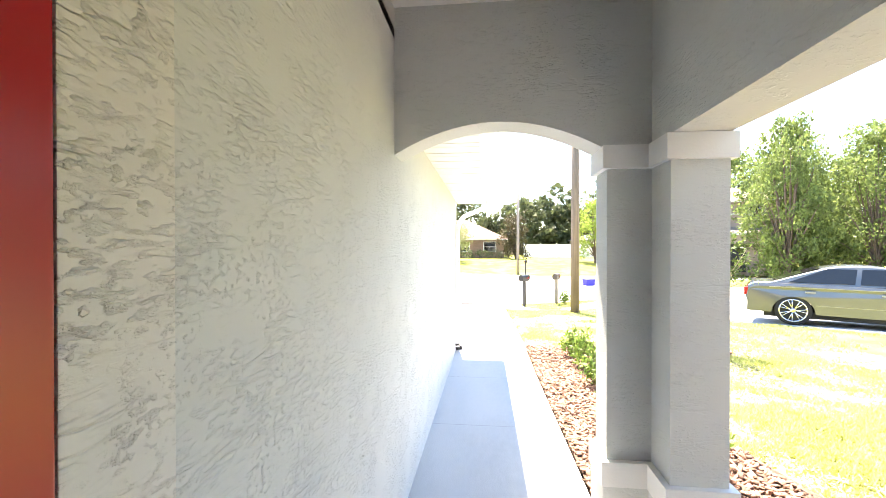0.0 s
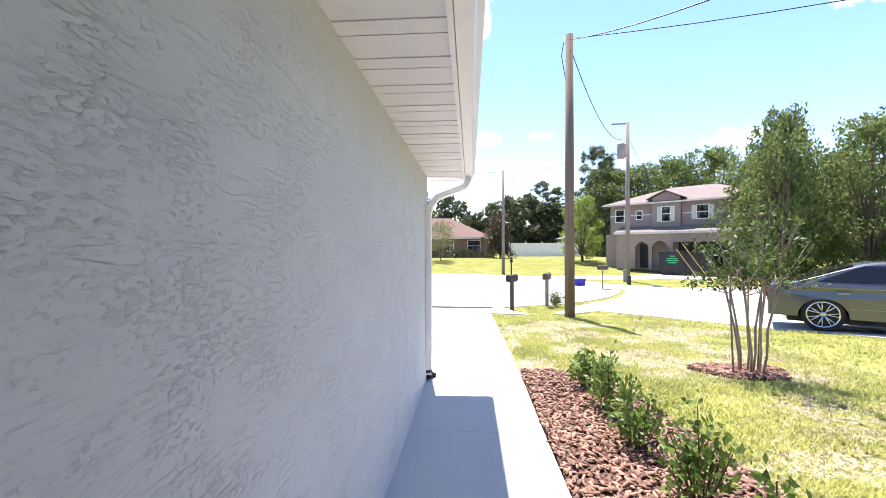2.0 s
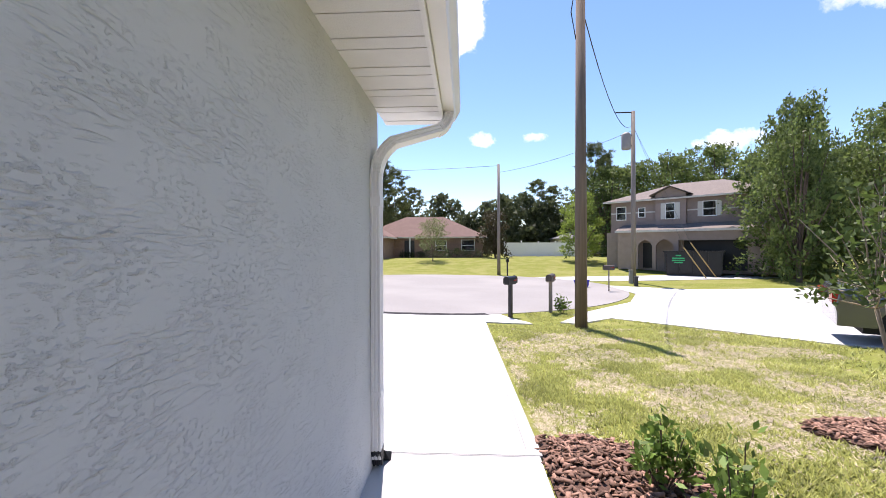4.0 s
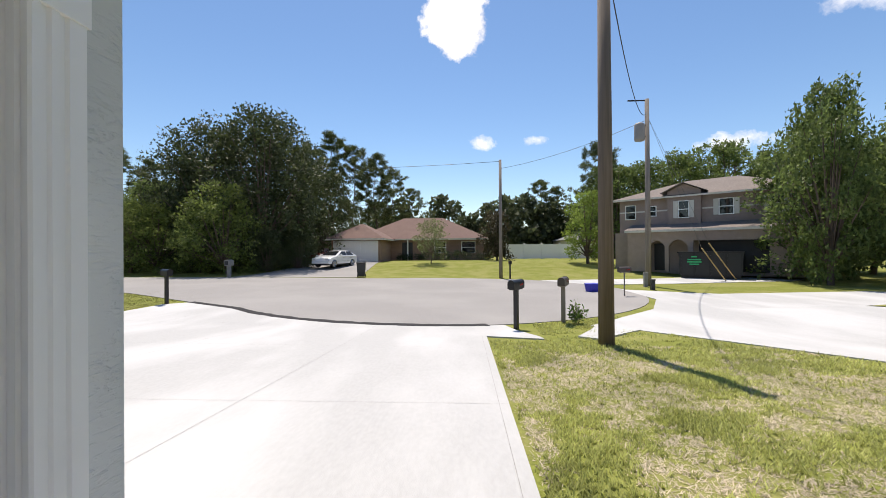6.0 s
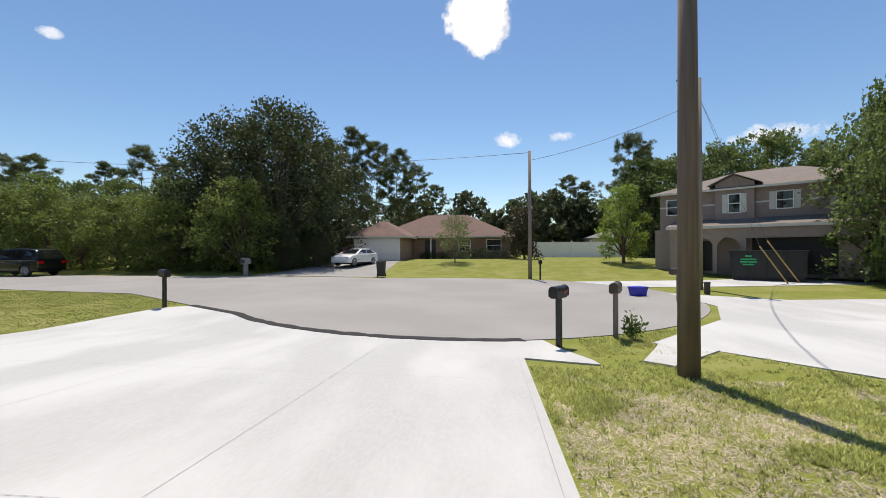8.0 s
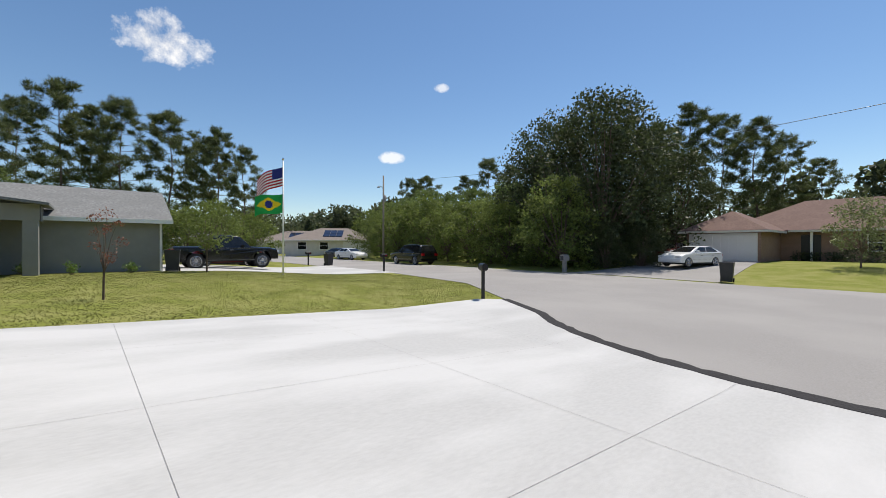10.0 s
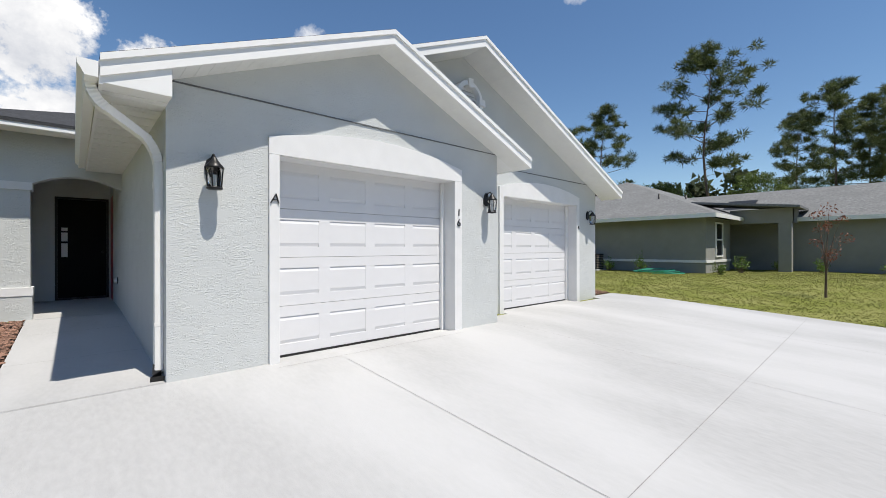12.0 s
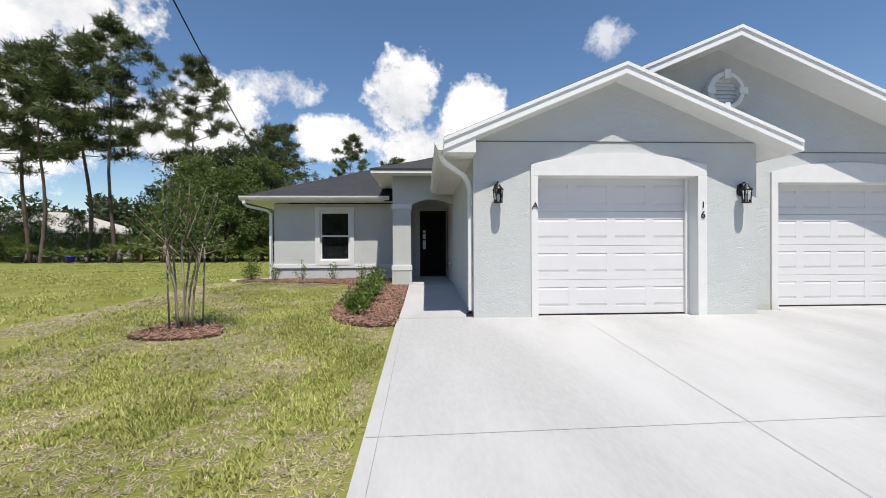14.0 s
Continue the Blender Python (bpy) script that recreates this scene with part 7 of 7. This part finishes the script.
box(bm, -1.0, 0.1, -0.03, 0.03, 9.85, 9.91)
part("cross_arm", bm, M_BLACK_METAL, pt)
utility_pole(3.15, 28.0, 7.6, 0.13, M_POLE_GREY, "plain grey wooden pole on the far verge")
pf = utility_pole(-42.3, 29.2, 9.8, 0.13, M_POLE_GREY, "wooden pole with a street lamp arm down the road")
bm = BM()
pipe(bm, [(0, 0, 8.6), (-0.6, 0, 9.0), (-1.1, 0, 9.05)], 0.03, 8)
part("lamp_arm", bm, M_BLACK_METAL, pf)
bm = BM()
lathe(bm, [(0.16, 0.0), (0.14, 0.10), (0.05, 0.16)], 12, (-1.15, 0, 8.9))
part("lamp_head", bm, M_GREY_PLASTIC, pf)
bm = BM()
lathe(bm, [(0.05, 0.0), (0.2, 0.02), (0.22, 0.1), (0.22, 0.75), (0.05, 0.85)], 14, (0.3, -0.05, 7.0))
part("transformer_can", bm, M_GREY_PLASTIC, pf, "grey transformer can")
for x, y, c in ((10.05, 21.1, M_GREY_PLASTIC), (9.65, 19.4, M_BIN)):
    u = thing("utility_pedestal", "small utility pedestal in the verge", "utility box", (x, y, land(x, y)))
    bm = BM()
    box(bm, -0.09, 0.09, -0.09, 0.09, -0.1, 0.5 if c is M_BIN else 0.75, 0.02)
    part("case", bm, c, u)
    bm = BM()
    box(bm, -0.1, 0.1, -0.1, 0.1, 0.44 if c is M_BIN else 0.69, 0.52 if c is M_BIN else 0.77, 0.02)
    part("cap", bm, c, u)


M_GUARD = material("guy_guard", (0.42, 0.30, 0.12), rough=0.7, vary=0.15)
for foot, top in (((16.3, 24.6), (14.6, 24.2, 2.0)), ((17.4, 25.4), (15.4, 24.9, 2.3))):
    gz0 = land(*foot)
    g = thing("guy_wire", "slanting guy wire with a yellowish guard in the verge", "guy wire", (foot[0], foot[1], gz0))
    bm = BM()
    tube(bm, (0, 0, -0.1), (top[0] - foot[0], top[1] - foot[1], top[2]), 0.035, n=8)
    part("guard", bm, M_GUARD, g)
    bm = BM()
    tube(bm, (top[0] - foot[0], top[1] - foot[1], top[2]), (10.4 - foot[0] + 0.1, 21.6 - foot[1], 8.2 - gz0), 0.008, n=5)
    part("strand", bm, M_ZINC_AND_GAP, g)


def wire(a, b, sag, r=0.012, label="black overhead cable"):
    bm = BM()
    pts = [Vector(a).lerp(Vector(b), i / 16) - Vector((0, 0, sag * 4 * (i / 16) * (1 - i / 16))) for i in range(17)]
    pipe(bm, pts, r, 5)
    return part("overhead_cable", bm, M_BLACK, None, label, "cable")


wire((3.38, 7.03, 7.45), (5.4, -7.4, 3.0), 0.5, 0.012, "black service cable from the pole to the house")
wire((3.38, 7.26, 7.5), (10.4, 21.6, 8.6), 1.3, 0.014, "black cable sagging between the poles")
wire((3.15, 28.0, 7.0), (10.4, 21.6, 8.2), 0.3, 0.012, "thin cable between the far poles")
wire((3.15, 28.0, 7.5), (-38.5, 29.2, 8.8), 0.8, 0.014, "thin cable along the far side of the road")
wire((3.50, 7.15, 7.55), (26.0, -1.5, 8.6), 0.9, 0.012, "black cable running off over the side lawn")

# flagpole
M_FLAG_RED = material("flag_red", (0.45, 0.02, 0.03), rough=0.8, vary=0.08, translucent=0.3)
M_FLAG_WHITE = material("flag_white", (0.78, 0.78, 0.78), rough=0.8, vary=0.05, translucent=0.3)
M_FLAG_BLUE = material("flag_blue", (0.02, 0.03, 0.18), rough=0.8, vary=0.08, translucent=0.3)
M_FLAG_GREEN = material("flag_green", (0.01, 0.34, 0.07), rough=0.8, vary=0.08, translucent=0.3)
M_FLAG_YELLOW = material("flag_yellow", (0.80, 0.60, 0.02), rough=0.8, vary=0.08, translucent=0.3)
fx, fy = -20.4, 9.85
fp = thing("flagpole", "white metal flagpole with two flags flying", "flagpole", (fx, fy, land(fx, fy)))
bm = BM()
tube(bm, (0, 0, -0.3), (0, 0, 5.65), 0.045, 0.03, 12)
part("pole", bm, M_WHITE, fp)
bm = BM()
lathe(bm, [(0.02, 5.65), (0.06, 5.69), (0.06, 5.75), (0.02, 5.79)], 12)
part("finial", bm, M_CHROME, fp)


def cloth(u, v, z0, w, h, droop):
    """A point of a flag blown towards -y, hanging and rippling."""
    return Vector((0.10 * math.sin(u * 7 + v) * u, -w * u * 0.93, z0 + h * v - droop * u * u - 0.06 * math.sin(u * 6)))


def flag_piece(name, parent, inside_uv, mat, z0, w, h, droop, off, nu=24, nv=26):
    vs, fs, idx = [], [], {}
    for i in range(nu):
        for j in range(nv):
            if not inside_uv((i + .5) / nu, (j + .5) / nv):
                continue
            q = []
            for a, b in ((i, j), (i + 1, j), (i + 1, j + 1), (i, j + 1)):
                if (a, b) not in idx:
                    idx[(a, b)] = len(vs)
                    vs.append(cloth(a / nu, b / nv, z0, w, h, droop) + Vector((off, 0, 0)))
                q.append(idx[(a, b)])
            fs.append(q)
    return raw(name, vs, fs, mat, parent, smooth=True)


usa = new("flag")
usa.parent = fp
for k in range(13):
    flag_piece("stripe", usa, lambda u, v, k=k: int((1 - v) * 13) == k and not (u < 0.4 and v > 6 / 13), M_FLAG_RED if k % 2 == 0 else M_FLAG_WHITE, 4.40, 1.35, 0.92, 0.85, 0.0)
flag_piece("canton", usa, lambda u, v: u < 0.4 and v > 6 / 13, M_FLAG_BLUE, 4.40, 1.35, 0.92, 0.85, 0.0)
bra = new("flag")
bra.parent = fp
flag_piece("field", bra, lambda u, v: abs(u - .5) / .42 + abs(v - .5) / .38 >= 1, M_FLAG_GREEN, 3.08, 1.45, 0.92, 0.3, 0.0)
flag_piece("rhombus", bra, lambda u, v: abs(u - .5) / .42 + abs(v - .5) / .38 < 1 and (u - .5) ** 2 * 2.2 + (v - .5) ** 2 >= 0.04, M_FLAG_YELLOW, 3.08, 1.45, 0.92, 0.3, 0.0)
flag_piece("disc", bra, lambda u, v: (u - .5) ** 2 * 2.2 + (v - .5) ** 2 < 0.04, M_FLAG_BLUE, 3.08, 1.45, 0.92, 0.3, 0.0)
for k, z in enumerate((5.27, 4.45, 3.95, 3.13)):
    bm = BM()
    tube(bm, (0, 0, z), (0, -0.06, z), 0.015, n=6)
    part("halyard_clip", bm, M_CHROME, fp)

# flower pots at the edge of the back lawn
for x, y, m, lab in ((26.4, -25.0, M_BLUE, "blue glazed flower pot"), (28.4, -25.4, M_BIN, "dark flower pot"), (30.6, -25.6, M_BIN, "dark flower pot"), (33.2, -25.8, M_BRICK, "terracotta flower pot")):
    p = thing("flower_pot", lab + " on the back lawn", "flower pot", (x, y, land(x, y)))
    bm = BM()
    lathe(bm, [(0.2, 0.0), (0.3, 0.4), (0.33, 0.4), (0.33, 0.47), (0.28, 0.47)], 16)
    part("pot", bm, m, p)
    rng = np.random.default_rng(int(x * 10))
    v, f = leaf_mesh(np.array([(0, 0, 0.6), (0.1, 0, 0.75), (-0.1, 0.05, 0.7)]), 0.22, 40, 0.14, rng)
    np_mesh("plant", v, f, M_SHRUB, p)
